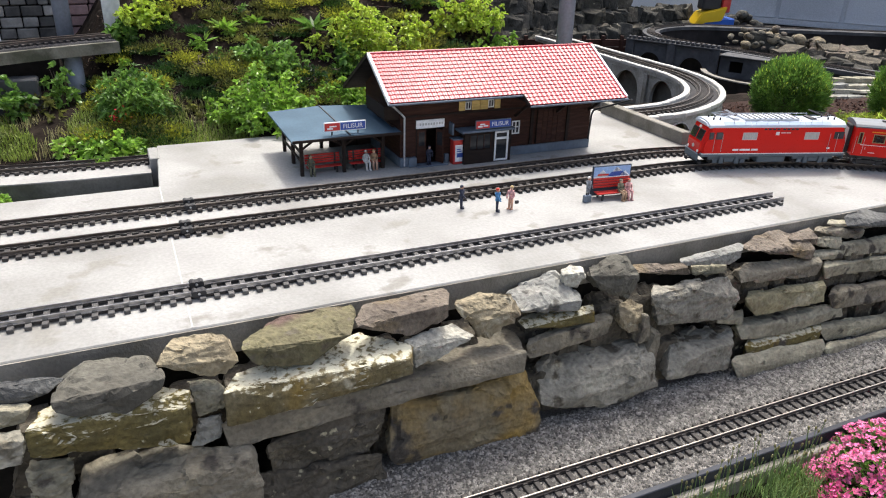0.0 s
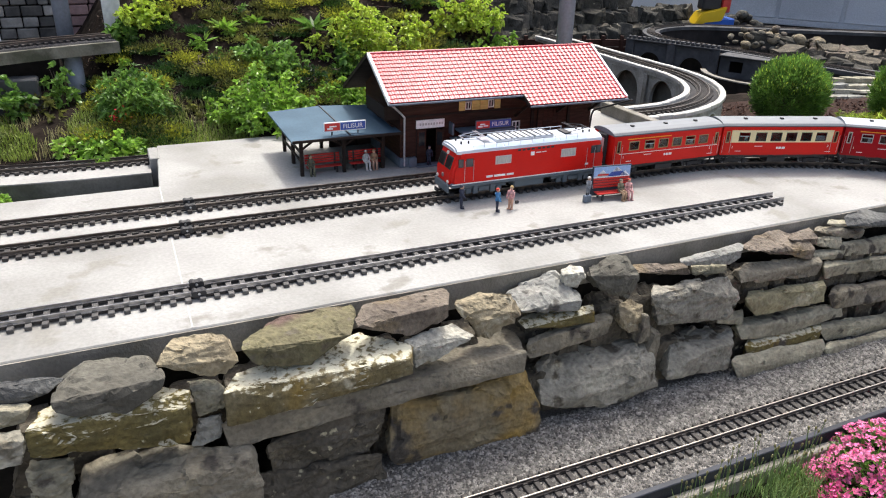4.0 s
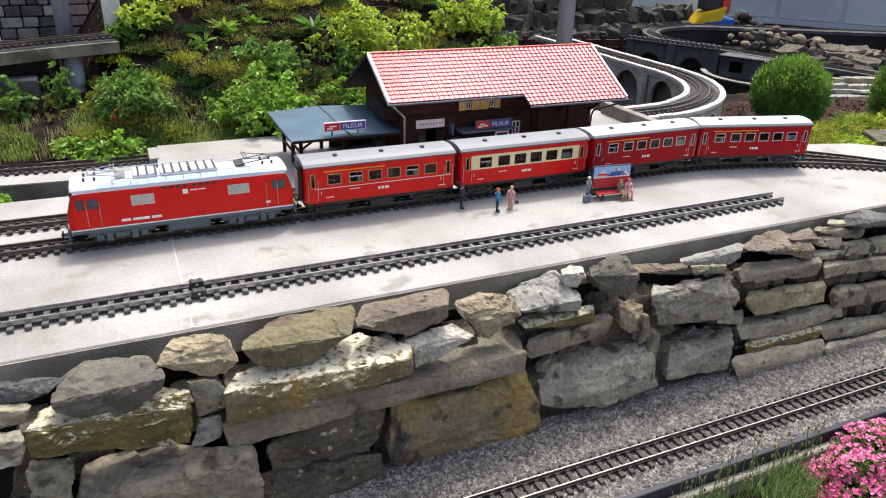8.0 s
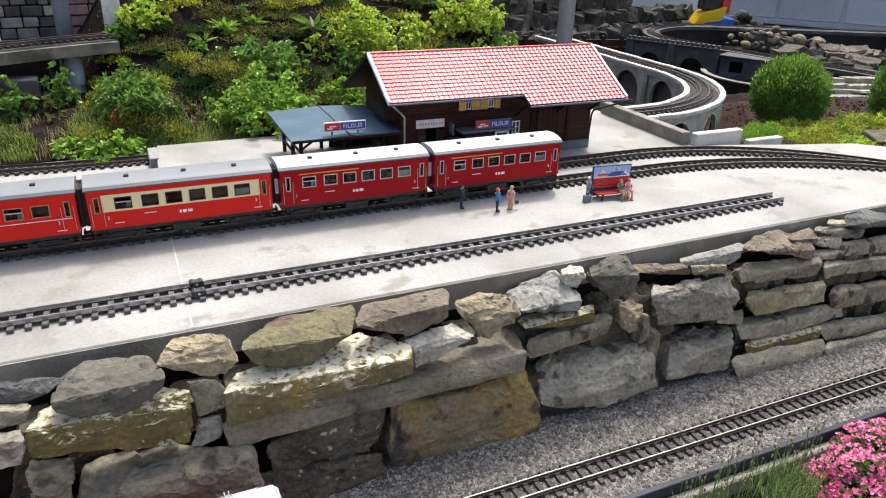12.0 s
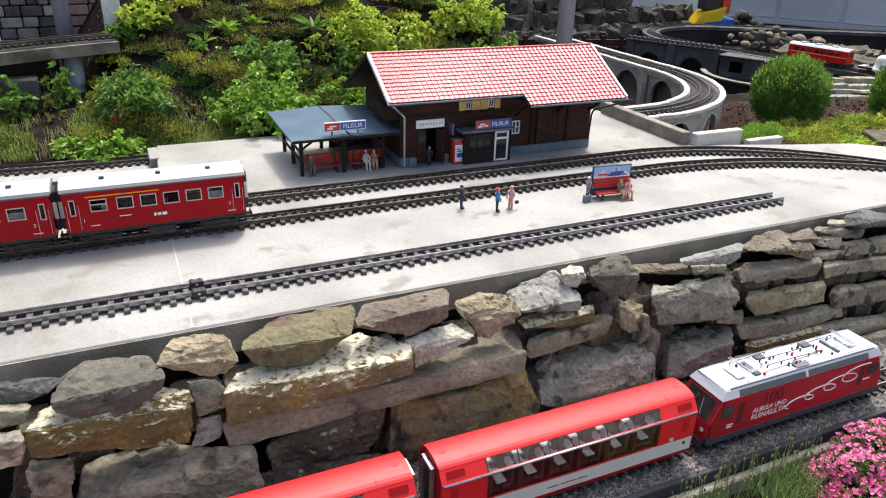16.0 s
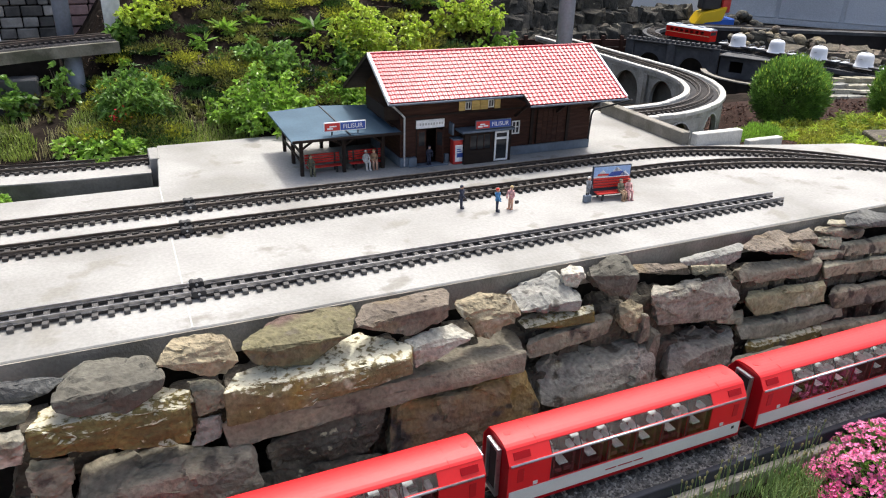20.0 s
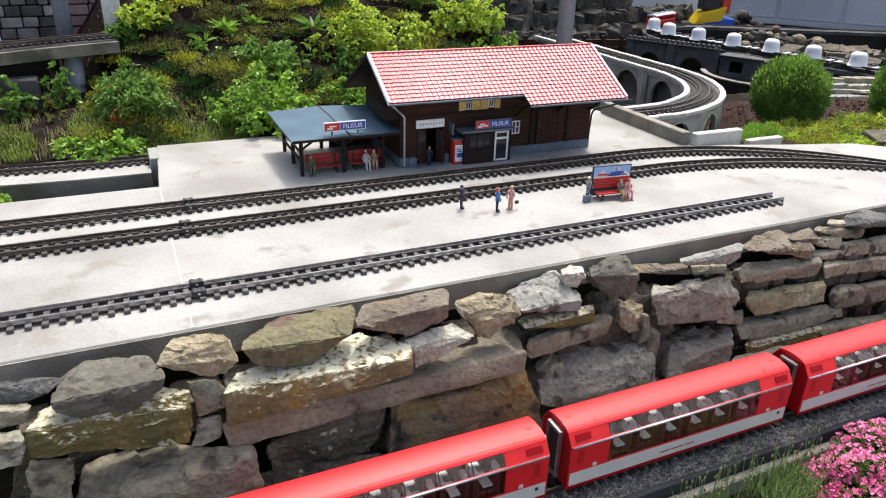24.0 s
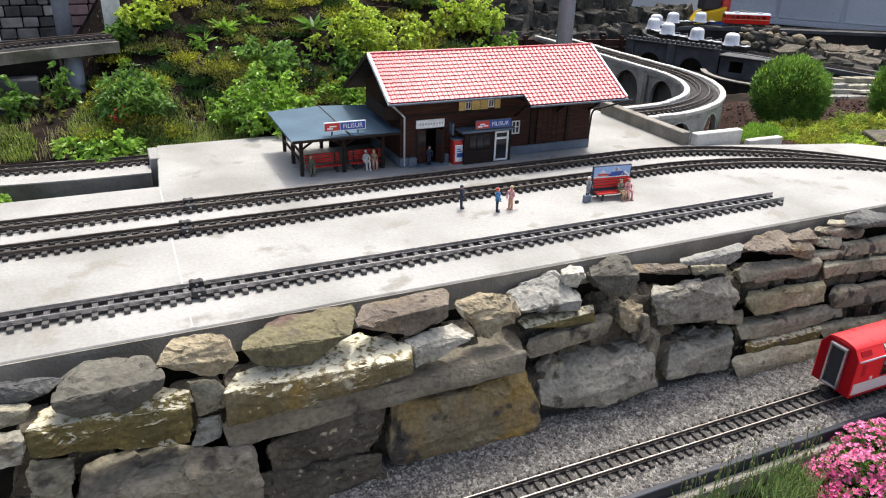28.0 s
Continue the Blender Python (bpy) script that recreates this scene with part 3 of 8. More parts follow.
def dry_wall():
    hewn(-0.302, 1.290, -0.038, "slate", ((10, 0, 45), (0, 0, 15), (50, 0, 0), (90, 0, 15), (0, 20, 50), (125, 20, 30), (105, 20, 10)))
    hewn(-0.203, 1.215, -0.053, "greyflat", ((0, 5, 55), (5, 0, 30), (25, 0, 20), (115, 0, 0), (185, 0, 35), (195, 0, 55), (95, 0, 50), (40, 100, 55), (70, 120, 65), (165, 100, 55), (185, 45, 55)))
    hewn(-0.018, 1.255, -0.036, "tan", ((0, 0, 50), (10, 10, 65), (105, 0, 25), (100, 0, 0), (125, 0, 0), (155, 0, 20), (35, 0, 25), (25, 30, 70), (40, 55, 70), (130, 35, 70), (140, 20, 60), (150, 20, 25)))
    hewn(-0.252, 1.205, -0.150, "ochre", ((5, 10, 110), (0, 0, 50), (270, 0, 0), (285, 0, 35), (280, 0, 85), (100, 0, 105), (20, 60, 110), (55, 90, 110), (220, 65, 110), (285, 20, 110)))
    hewn(0.033, 1.255, -0.125, "grey", ((5, 0, 60), (10, 0, 0), (65, 0, 5), (65, 0, 50), (0, 45, 60), (55, 40, 60), (65, 20, 45)))
    hewn(0.027, 1.245, -0.196, "slatelight", ((0, 0, 5), (15, 0, 65), (55, 0, 70), (60, 0, 45), (50, 0, 10), (30, 0, 0), (20, 20, 60), (60, 20, 50)))
    hewn(-0.351, 1.215, -0.120, "pale", ((10, 0, 60), (0, 0, 10), (85, 0, 0), (100, 0, 55), (55, 0, 55), (15, 40, 65), (90, 30, 65), (95, 20, 50)))
    hewn(-0.337, 1.260, -0.062, "grey", ((5, 5, 40), (0, 0, 0), (80, 0, 0), (95, 0, 25), (15, 25, 40), (95, 20, 30)))
    hewn(-0.272, 1.225, -0.257, "grey", ((0, 5, 110), (10, 0, 65), (10, 0, 20), (60, 0, 0), (85, 0, 105), (10, 30, 115), (85, 20, 105)))
    hewn(-0.202, 1.190, -0.354, "purple", ((30, 95, 155), (5, 0, 140), (0, 0, 90), (350, 0, 0), (350, 0, 75), (330, 0, 150), (75, 115, 155), (185, 90, 155), (340, 20, 150)))
    hewn(0.139, 1.245, -0.060, "sandpurple", ((0, 5, 70), (25, 0, 35), (135, 0, 0), (225, 0, 60), (150, 0, 50), (20, 30, 70), (10, 35, 75), (100, 105, 75), (260, 100, 75), (260, 65, 75)))
    hewn(0.384, 1.260, -0.040, "rose", ((0, 20, 60), (0, 0, 50), (80, 0, 10), (135, 0, 0), (220, 0, 25), (220, 0, 60), (85, 0, 50), (30, 60, 65), (240, 80, 65), (235, 40, 65)))
    hewn(0.096, 1.205, -0.132, "lichen", ((5, 15, 75), (0, 0, 0), (130, 0, 5), (280, 0, 15), (400, 0, 20), (395, 0, 70), (180, 0, 55), (35, 75, 75), (125, 60, 75), (320, 130, 75), (405, 35, 75)))
    hewn(0.491, 1.235, -0.113, "white", ((15, 0, 55), (20, 0, 0), (95, 0, 20), (165, 0, 45), (75, 0, 60), (0, 20, 65), (70, 45, 65), (135, 60, 65), (170, 20, 40)))
    hewn(0.626, 1.265, -0.098, "tan", ((0, 30, 95), (70, 0, 0), (95, 0, 10), (165, 0, 45), (160, 0, 65), (15, 50, 95), (80, 50, 95), (155, 30, 95)))
    hewn(0.084, 1.222, -0.199, "purple", ((0, 0, 60), (15, 0, 0), (305, 0, 5), (705, 0, 20), (710, 5, 65), (295, 0, 60), (275, 105, 65), (490, 90, 65), (720, 115, 65), (730, 90, 65)))
    hewn(0.167, 1.236, -0.331, "dark", ((0, 0, 100), (10, 0, 20), (215, 0, 0), (255, 0, 35), (270, 0, 135), (115, 0, 135), (15, 20, 100), (270, 20, 135)))
    hewn(0.117, 1.212, -0.466, "dark", ((15, 30, 155), (0, 0, 105), (325, 0, 0), (320, 0, 70), (305, 0, 150), (150, 0, 155), (35, 35, 160), (315, 20, 140)))
    hewn(0.443, 1.228, -0.395, "rust", ((10, 35, 185), (0, 0, 50), (15, 0, 10), (405, 0, 0), (415, 0, 45), (410, 0, 90), (355, 0, 160), (160, 0, 180), (20, 45, 185), (185, 60, 185), (370, 65, 185), (380, 30, 185)))
    hewn(0.794, 1.272, -0.083, "slatelight", ((0, 0, 40), (15, 0, 25), (105, 0, 30), (180, 0, 0), (190, 0, 30), (155, 35, 45), (45, 0, 45), (70, 95, 60), (155, 95, 80), (190, 95, 55), (165, 45, 50)))
    hewn(0.932, 1.318, -0.040, "white", ((0, 0, 45), (15, 0, 15), (55, 0, 0), (80, 0, 20), (65, 0, 45), (20, 25, 50), (50, 30, 50), (85, 20, 45)))
    hewn(0.997, 1.288, -0.083, "greyflat", ((30, 40, 90), (0, 0, 85), (50, 0, 25), (130, 0, 0), (160, 0, 25), (160, 0, 65), (75, 0, 70), (40, 15, 90), (80, 65, 90), (130, 85, 90), (160, 60, 90), (160, 20, 80)))
    hewn(0.803, 1.268, -0.120, "ochre", ((0, 20, 35), (5, 0, 25), (110, 0, 0), (215, 0, 5), (210, 0, 30), (55, 0, 30), (40, 55, 35), (225, 25, 35)))
    hewn(0.810, 1.262, -0.184, "purple", ((0, 0, 40), (15, 0, 0), (250, 0, 20), (265, 0, 65), (265, 20, 65), (50, 0, 50), (25, 20, 50), (265, 45, 70)))
    hewn(1.098, 1.272, -0.182, "tan", ((0, 0, 65), (15, 0, 25), (40, 0, 0), (85, 0, 0), (85, 0, 40), (60, 0, 60), (25, 40, 70), (70, 55, 70), (90, 20, 70)))
    hewn(0.853, 1.232, -0.377, "greyrough", ((25, 80, 140), (0, 0, 60), (210, 0, 0), (385, 0, 25), (350, 0, 115), (170, 0, 135), (65, 110, 145), (385, 100, 145), (370, 45, 145)))
    hewn(1.176, 1.330, -0.077, "rose", ((5, 15, 50), (0, 0, 35), (200, 0, 0), (190, 0, 25), (15, 25, 50), (205, 20, 30)))
    hewn(1.384, 1.335, -0.103, "grey", ((0, 5, 40), (5, 0, 20), (135, 0, 0), (130, 0, 30), (20, 25, 45), (145, 20, 30)))
    hewn(1.299, 1.300, -0.049, "slatelight", ((0, 0, 35), (30, 0, 20), (185, 0, 0), (225, 0, 15), (230, 0, 35), (155, 0, 30), (55, 20, 35), (130, 20, 40), (240, 40, 40), (250, 20, 40)))
    hewn(1.189, 1.270, -0.216, "greyrough", ((0, 0, 135), (50, 0, 35), (115, 0, 25), (300, 0, 0), (335, 0, 60), (300, 0, 100), (130, 0, 135), (40, 45, 140), (130, 40, 140), (295, 20, 130)))
    hewn(1.446, 1.270, -0.242, "grey", ((0, 10, 40), (10, 0, 20), (105, 0, 0), (110, 0, 25), (20, 25, 40), (125, 20, 30)))
    hewn(1.272, 1.238, -0.362, "greyrough", ((30, 45, 90), (0, 0, 15), (225, 0, 0), (235, 0, 85), (170, 0, 85), (60, 130, 90), (160, 105, 90), (275, 65, 90)))
    hewn(1.550, 1.300, -0.093, "rose", ((5, 30, 75), (0, 0, 70), (265, 0, 0), (270, 0, 35), (120, 0, 65), (85, 65, 75), (200, 80, 80), (265, 20, 60)))
    hewn(1.526, 1.285, -0.145, "purple", ((5, 20, 70), (0, 0, 35), (320, 0, 0), (325, 0, 45), (35, 0, 65), (50, 50, 70), (330, 20, 60)))
    hewn(1.537, 1.262, -0.227, "sand", ((0, 0, 70), (60, 0, 5), (340, 0, 0), (340, 0, 50), (55, 0, 70), (45, 40, 75), (345, 20, 70)))
    hewn(1.546, 1.258, -0.313, "grey", ((0, 25, 60), (5, 0, 25), (215, 0, 0), (435, 0, 15), (420, 0, 40), (60, 0, 55), (55, 60, 60), (430, 20, 55)))
    hewn(1.558, 1.240, -0.366, "ochre", ((0, 10, 60), (30, 0, 0), (310, 0, 15), (310, 0, 55), (45, 0, 50), (40, 40, 60), (335, 30, 60)))
    hewn(1.489, 1.205, -0.388, "grey", ((0, 15, 60), (30, 0, 0), (360, 0, 0), (375, 0, 35), (65, 0, 40), (35, 40, 60), (375, 20, 50)))
    hewn(1.737, 1.320, -0.061, "rose", ((0, 0, 40), (25, 0, 20), (115, 0, 0), (115, 0, 30), (35, 30, 40), (135, 55, 40), (125, 25, 40)))
    hewn(1.846, 1.320, -0.083, "grey", ((0, 5, 35), (15, 0, 15), (120, 0, 0), (120, 0, 25), (30, 25, 40), (130, 20, 35)))
    hewn(1.841, 1.310, -0.116, "grey", ((0, 5, 35), (15, 0, 10), (140, 0, 0), (140, 0, 25), (25, 25, 35), (160, 20, 25)))
    hewn(1.837, 1.335, -0.072, "purple", ((0, 0, 60), (175, 0, 5), (240, 0, 0), (230, 0, 25), (30, 20, 60), (250, 20, 25)))
    hewn(1.902, 1.345, -0.031, "grey", ((0, 0, 30), (105, 0, 0), (135, 0, 0), (30, 20, 25), (155, 20, 0)))
    hewn(1.978, 1.325, -0.072, "slate", ((0, 20, 75), (0, 0, 55), (225, 0, 20), (455, 0, 0), (40, 40, 75), (140, 60, 75), (265, 20, 45)))
    hewn(1.866, 1.290, -0.206, "grey", ((0, 0, 85), (30, 0, 40), (580, 0, 0), (560, 0, 45), (110, 0, 80), (45, 30, 85), (585, 20, 50)))
    hewn(1.894, 1.262, -0.302, "purple", ((0, 0, 90), (35, 0, 35), (560, 0, 0), (530, 0, 60), (80, 0, 95), (55, 40, 95), (555, 20, 70)))
    hewn(1.858, 1.240, -0.410, "grey", ((0, 0, 95), (45, 0, 45), (615, 0, 0), (590, 0, 50), (80, 0, 95), (45, 30, 100), (615, 20, 60)))
    hewn(1.953, 1.312, -0.139, "grey", ((0, 0, 65), (25, 0, 25), (495, 0, 0), (480, 0, 30), (30, 20, 70), (505, 20, 35)))
    hewn(1.855, 1.205, -0.457, "grey", ((0, 0, 95), (50, 0, 40), (590, 0, 0), (560, 0, 55), (80, 0, 95), (45, 25, 100), (585, 20, 65)))
    hewn(2.481, 1.225, -0.720, "grey", ((45, 55, 200), (0, 0, 125), (610, 0, 0), (525, 0, 135), (80, 80, 200), (560, 20, 140)))
    hewn(-0.524, 1.230, -0.192, "grey", ((30, 35, 200), (0, 0, 55), (145, 0, 0), (185, 0, 165), (45, 40, 200), (180, 20, 165)))

    # two upright slivers wedged in the wall
    stone(1.165, 1.205, 1.262, 1.37, -0.215, -0.135, "purple", "block", 0, 0)
    stone(1.185, 1.235, 1.250, 1.37, -0.310, -0.190, "purple", "block", 0, 0)
    # hidden hearting that fills the wall behind the faces
    r = random.Random(90)
    for k in range(26):
        x = -0.32 + 0.105 * k
        stone(x, x + r.uniform(0.07, 0.12), 1.31, 1.395, -0.24 + r.uniform(-0.05, 0.05), -0.12 + r.uniform(-0.02, 0.02), "dark", "block", 0, 0)
        stone(x, x + r.uniform(0.07, 0.12), 1.29, 1.395, -0.42, -0.27 + r.uniform(-0.02, 0.02), "dark", "block", 0, 0)


# ---- rolling stock ----
def paint(name, a, rough=0.32, coat=0.0, spec=0.3):
    return material(name, a, tuple(x * 0.93 for x in a), 8, rough, bump=0.008, grain=200, coat=coat, spec=spec, grit=0.06)


LOCO_RED = paint("loco_red", (0.59, 0.012, 0.008), 0.32, 0.0, 0.2)
DEEP_RED = paint("deep_red", (0.30, 0.004, 0.009), 0.32, 0.0, 0.14)
EXPRESS_RED = paint("express_red", (0.66, 0.014, 0.018), 0.5, 0.0, 0.4)
VENT_RED = paint("vent_red", (0.45, 0.012, 0.016), 0.4)
TAN_FRAME = paint("brass_frame", (0.36, 0.24, 0.12), 0.4)
ROOF_EDGE = paint("roof_edge_slate", (0.075, 0.085, 0.10), 0.5)
CURTAIN = paint("pale_curtain", (0.55, 0.56, 0.58), 0.7)
CREAM = paint("cream", (0.74, 0.62, 0.36))
ORANGE = paint("orange_stripe", (0.80, 0.33, 0.02))
GREY_LOW = paint("underframe_grey", (0.10, 0.125, 0.145), 0.5, 0.0)
ROOF_SILVER = paint("roof_silver", (0.52, 0.56, 0.61), 0.4)
ROOF_BLUE = paint("roof_pale_blue", (0.40, 0.49, 0.62), 0.4)
ROOF_GREY = paint("roof_grey", (0.19, 0.205, 0.215), 0.5, 0.0)
ROOF_PALE = paint("roof_pale", (0.40, 0.44, 0.48), 0.45, 0.0)
BAND_GREY = paint("band_pale_grey", (0.56, 0.58, 0.56), 0.4)
CURTAIN_FRAME = paint("rose_metal_frame", (0.56, 0.47, 0.45), 0.4)
GLASS_ROOF = glass_material("roof_glass", (0.66, 0.68, 0.70), 0.06, 1.5)
DARK_PANE = material("dark_cab_glass", (0.055, 0.055, 0.065), (0.04, 0.04, 0.048), 30, 0.12, bump=0.0, spec=0.8)
LOUVRE = material("louvre_grey", (0.46, 0.45, 0.42), (0.36, 0.35, 0.33), 60, 0.5, stretch=(8, 1, 1), bump=0.3)
BELLOWS = material("rubber_bellows", (0.03, 0.03, 0.032), (0.02, 0.02, 0.021), 40, 0.8)
SEAT_RED = material("seat_red", (0.22, 0.02, 0.025), (0.15, 0.015, 0.02), 30, 0.8)
LAMP_WHITE = material("lamp_lens", (0.85, 0.84, 0.78), (0.8, 0.8, 0.74), 30, 0.15, bump=0.0)


def face(side):
    """Turn for lettering on a vehicle's side: -1 looks along -y, 1 along +y."""
    return (90, 0, 0) if side < 0 else (90, 0, 180)


def bogie(parent, x, wheelbase, side_frame=0.034, r=0.0155):
    b = part("bogie", boxes((x - wheelbase / 2 - 0.018, x + wheelbase / 2 + 0.018, -side_frame - 0.003, -side_frame, 0.006, 0.020),
                            (x - wheelbase / 2 - 0.018, x + wheelbase / 2 + 0.018, side_frame, side_frame + 0.003, 0.006, 0.020),
                            (x - 0.008, x + 0.008, -side_frame, side_frame, 0.010, 0.022),
                            (x - wheelbase / 2 - 0.007, x - wheelbase / 2 + 0.007, -side_frame - 0.008, -side_frame - 0.003, 0.004, 0.018),
                            (x + wheelbase / 2 - 0.007, x + wheelbase / 2 + 0.007, -side_frame - 0.008, -side_frame - 0.003, 0.004, 0.018),
                            (x - wheelbase / 2 - 0.007, x - wheelbase / 2 + 0.007, side_frame + 0.003, side_frame + 0.008, 0.004, 0.018),
                            (x + wheelbase / 2 - 0.007, x + wheelbase / 2 + 0.007, side_frame + 0.003, side_frame + 0.008, 0.004, 0.018),
                            bevel=0.0008), BLACK, parent)
    for dx in (-wheelbase / 2, wheelbase / 2):
        bm = bmesh.new()
        for y0, y1, rr in ((-0.026, -0.0215, r), (-0.0215, -0.0200, r + 0.002), (0.0215, 0.026, r), (0.0200, 0.0215, r + 0.002)):
            tube(bm, (x + dx, y0, r), (x + dx, y1, r), rr, n=18)
        tube(bm, (x + dx, -0.03, r), (x + dx, 0.03, r), 0.003, n=8)
        part("wheel", bm, STEEL if r < 0.017 else BLACK, b)
    return b


def coupler(parent, x, sgn):
    part("coupler", boxes((min(x, x + sgn * 0.022), max(x, x + sgn * 0.022), -0.006, 0.006, 0.012, 0.018),
                          (x + sgn * 0.018 - 0.002, x + sgn * 0.018 + 0.002, -0.010, 0.010, 0.010, 0.024), bevel=0.001), BLACK, parent)


def side_window(parent, x0, x1, z0, z1, y, side, frame_mat, w=0.003, pane=None):
    """A framed pane set on a side wall."""
    yo = y * side
    f = part("window", ring_frame(x0, x1, z0, z1, yo - 0.0012, 0.0024, w), frame_mat, parent)
    part("pane", boxes((x0 + w, x1 - w, yo - 0.0007, yo + 0.0007, z0 + w, z1 - w)), pane or DARK_PANE, f)
    return f


def pantograph(parent, x, sgn, mat, z):
    base = part("pantograph", boxes((x - 0.012, x + 0.012, -0.026, 0.026, z, z + 0.004), bevel=0.0008), mat, parent)

    def rod(name, a, b, r):
        bm = bmesh.new()
        tube(bm, a, b, r, n=6)
        part(name, bm, mat, base)
    for y in (-0.022, 0.022):
        rod("lower_arm", (x, y, z + 0.004), (x + sgn * 0.075, y * 0.9, z + 0.014), 0.0012)
        rod("upper_arm", (x + sgn * 0.075, y * 0.9, z + 0.014), (x + sgn * 0.012, y * 1.2, z + 0.021), 0.0010)
    rod("contact_strip", (x + sgn * 0.012, -0.036, z + 0.021), (x + sgn * 0.012, 0.036, z + 0.021), 0.0014)
    rod("contact_strip", (x + sgn * 0.020, -0.036, z + 0.021), (x + sgn * 0.020, 0.036, z + 0.021), 0.0014)
    rod("knee_bar", (x + sgn * 0.075, -0.022, z + 0.014), (x + sgn * 0.075, 0.022, z + 0.014), 0.0014)


def old_loco():
    """Square-cut four-axle electric locomotive, 0.56 m over its body."""
    lo = thing("electric_locomotive", pose(0, 0, 0), "red electric model locomotive with silver roof and grey skirt", "locomotive")
    h, w = 0.284, 0.059
    bm = bmesh.new()
    prof = [(-h, 0.043), (h, 0.043), (h, 0.080), (h - 0.020, 0.140), (-h + 0.020, 0.140), (-h, 0.080)]
    a = [bm.verts.new((x, -w, z)) for x, z in prof]
    b = [bm.verts.new((x, w, z)) for x, z in prof]
    bm.faces.new(a)
    bm.faces.new(b[::-1])
    for i in range(6):
        j = (i + 1) % 6
        bm.faces.new((a[j], a[i], b[i], b[j]))
    bmesh.ops.recalc_face_normals(bm, faces=bm.faces)
    up = [e for e in bm.edges if abs(e.verts[0].co.y - e.verts[1].co.y) < 1e-6 and abs(e.verts[0].co.x) > 0.2 and abs(e.verts[1].co.x) > 0.2 and e.verts[0].co.x * e.verts[1].co.x > 0]
    bmesh.ops.bevel(bm, geom=up, offset=0.013, segments=3, affect="EDGES")
    part("body", bm, LOCO_RED, lo)
    part("skirt", boxes((-h + 0.003, h - 0.003, -w - 0.001, w + 0.001, 0.032, 0.0455), bevel=0.003), GREY_LOW, lo, "slate grey lower skirt")
    for side in (-1, 1):
        part("skirt_line", boxes((-h + 0.004, h - 0.004, side * (w + 0.0016) - 0.0006, side * (w + 0.0016) + 0.0006, 0.0435, 0.0465)), WHITE, lo, "thin white line above the skirt")
    for sgn in (-1, 1):
        part("buffer_beam", boxes((min(sgn * h, sgn * (h + 0.006)), max(sgn * h, sgn * (h + 0.006)), -0.05, 0.05, 0.016, 0.043), bevel=0.002), GREY_LOW, lo)
        part("rail_guard", boxes((min(sgn * (h - 0.02), sgn * (h - 0.005)), max(sgn * (h - 0.02), sgn * (h - 0.005)), -0.045, 0.045, 0.003, 0.012), bevel=0.001), BLACK, lo)
        coupler(lo, sgn * (h + 0.004), sgn)
        # cab front: two panes in a black surround, lamps below
        lean = pose(sgn * (h - 0.0088), 0, 0.108, 0, -sgn * 17.9, 0)
        for y in (-0.0245, 0.0245):
            p = part("cab_window", boxes((-0.0014, 0.0014, y - 0.021, y + 0.021, -0.020, 0.020), bevel=0.0012), BLACK, lo, "dark cab window")
            p.matrix_basis = lean
            g = part("pane", boxes((sgn * 0.0008 - 0.001, sgn * 0.0008 + 0.001, y - 0.018, y + 0.018, -0.017, 0.017)), GLASS, p)
        for y, z in ((-0.038, 0.050), (0.038, 0.050), (0, 0.132)):
            q = bmesh.new()
            tube(q, (sgn * (h - 0.002 - (0.016 if z > 0.1 else 0)), y, z), (sgn * (h + 0.003 - (0.016 if z > 0.1 else 0)), y, z), 0.0055, n=14)
            part("headlight", q, LAMP_WHITE, lo, "white round headlight")
        q = bmesh.new()
        tube(q, (sgn * (h - 0.001), 0, 0.062), (sgn * (h + 0.002), 0, 0.062), 0.007, n=14)
        part("crest", q, STEEL, lo)
    for side in (-1, 1):
        for x in (-0.135, 0.105):
            win = side_window(lo, x - 0.028, x + 0.028, 0.096, 0.123, w, side, CURTAIN_FRAME, 0.0022, LOUVRE)
        for sgn in (-1, 1):
            side_window(lo, sgn * 0.222 - 0.012 if sgn > 0 else -0.247, sgn * 0.222 + 0.012 if sgn > 0 else -0.223, 0.098, 0.124, w, side, BLACK, 0.0015)
            side_window(lo, sgn * 0.252 - 0.009, sgn * 0.252 + 0.008, 0.098, 0.124, w + 0.0005, side, BLACK, 0.0015)
            yo = side * (w + 0.0015)
            for x in (0.208, 0.238):
                bm = bmesh.new()
                tube(bm, (sgn * x, yo, 0.052), (sgn * x, yo, 0.118), 0.0008, n=6)
                part("handrail", bm, STEEL, lo)
        for k in range(8):
            x = -0.072 + 0.0165 * k + (0.006 if k > 3 else 0)
            yo = side * w
            part("vent", boxes((x - 0.0055, x + 0.0055, yo - 0.001, yo + 0.001, 0.1315, 0.1375)), BLACK, lo)
        yo = side * (w + 0.0006)
        # emblem and name drawn as plain bars
        part("crest_plate", boxes((-0.006 - 0.0, 0.007, yo - 0.0006, yo + 0.0006, 0.113, 0.125)), WHITE, lo)
        for x0, x1 in ((0.012, 0.030), (0.033, 0.050)):
            part("name_bar", boxes((-x1 * side if side < 0 else -x1, -x0 * side if side < 0 else -x0, yo - 0.0005, yo + 0.0005, 0.120, 0.1225)) if side > 0 else
                 boxes((x0, x1, yo - 0.0005, yo + 0.0005, 0.120, 0.1225)), WHITE, lo)
        for x0, x1 in ((0.065, 0.090), (0.095, 0.135), (0.14, 0.162)):
            xa, xb = (x0, x1) if side > 0 else (-x1, -x0)
            part("name_bar", boxes((xa, xb, yo - 0.0005, yo + 0.0005, 0.056, 0.0625)), WHITE, lo)
        part("number_plate", boxes((-0.217, -0.205, yo - 0.0005, yo + 0.0005, 0.060, 0.066)), WHITE, lo)
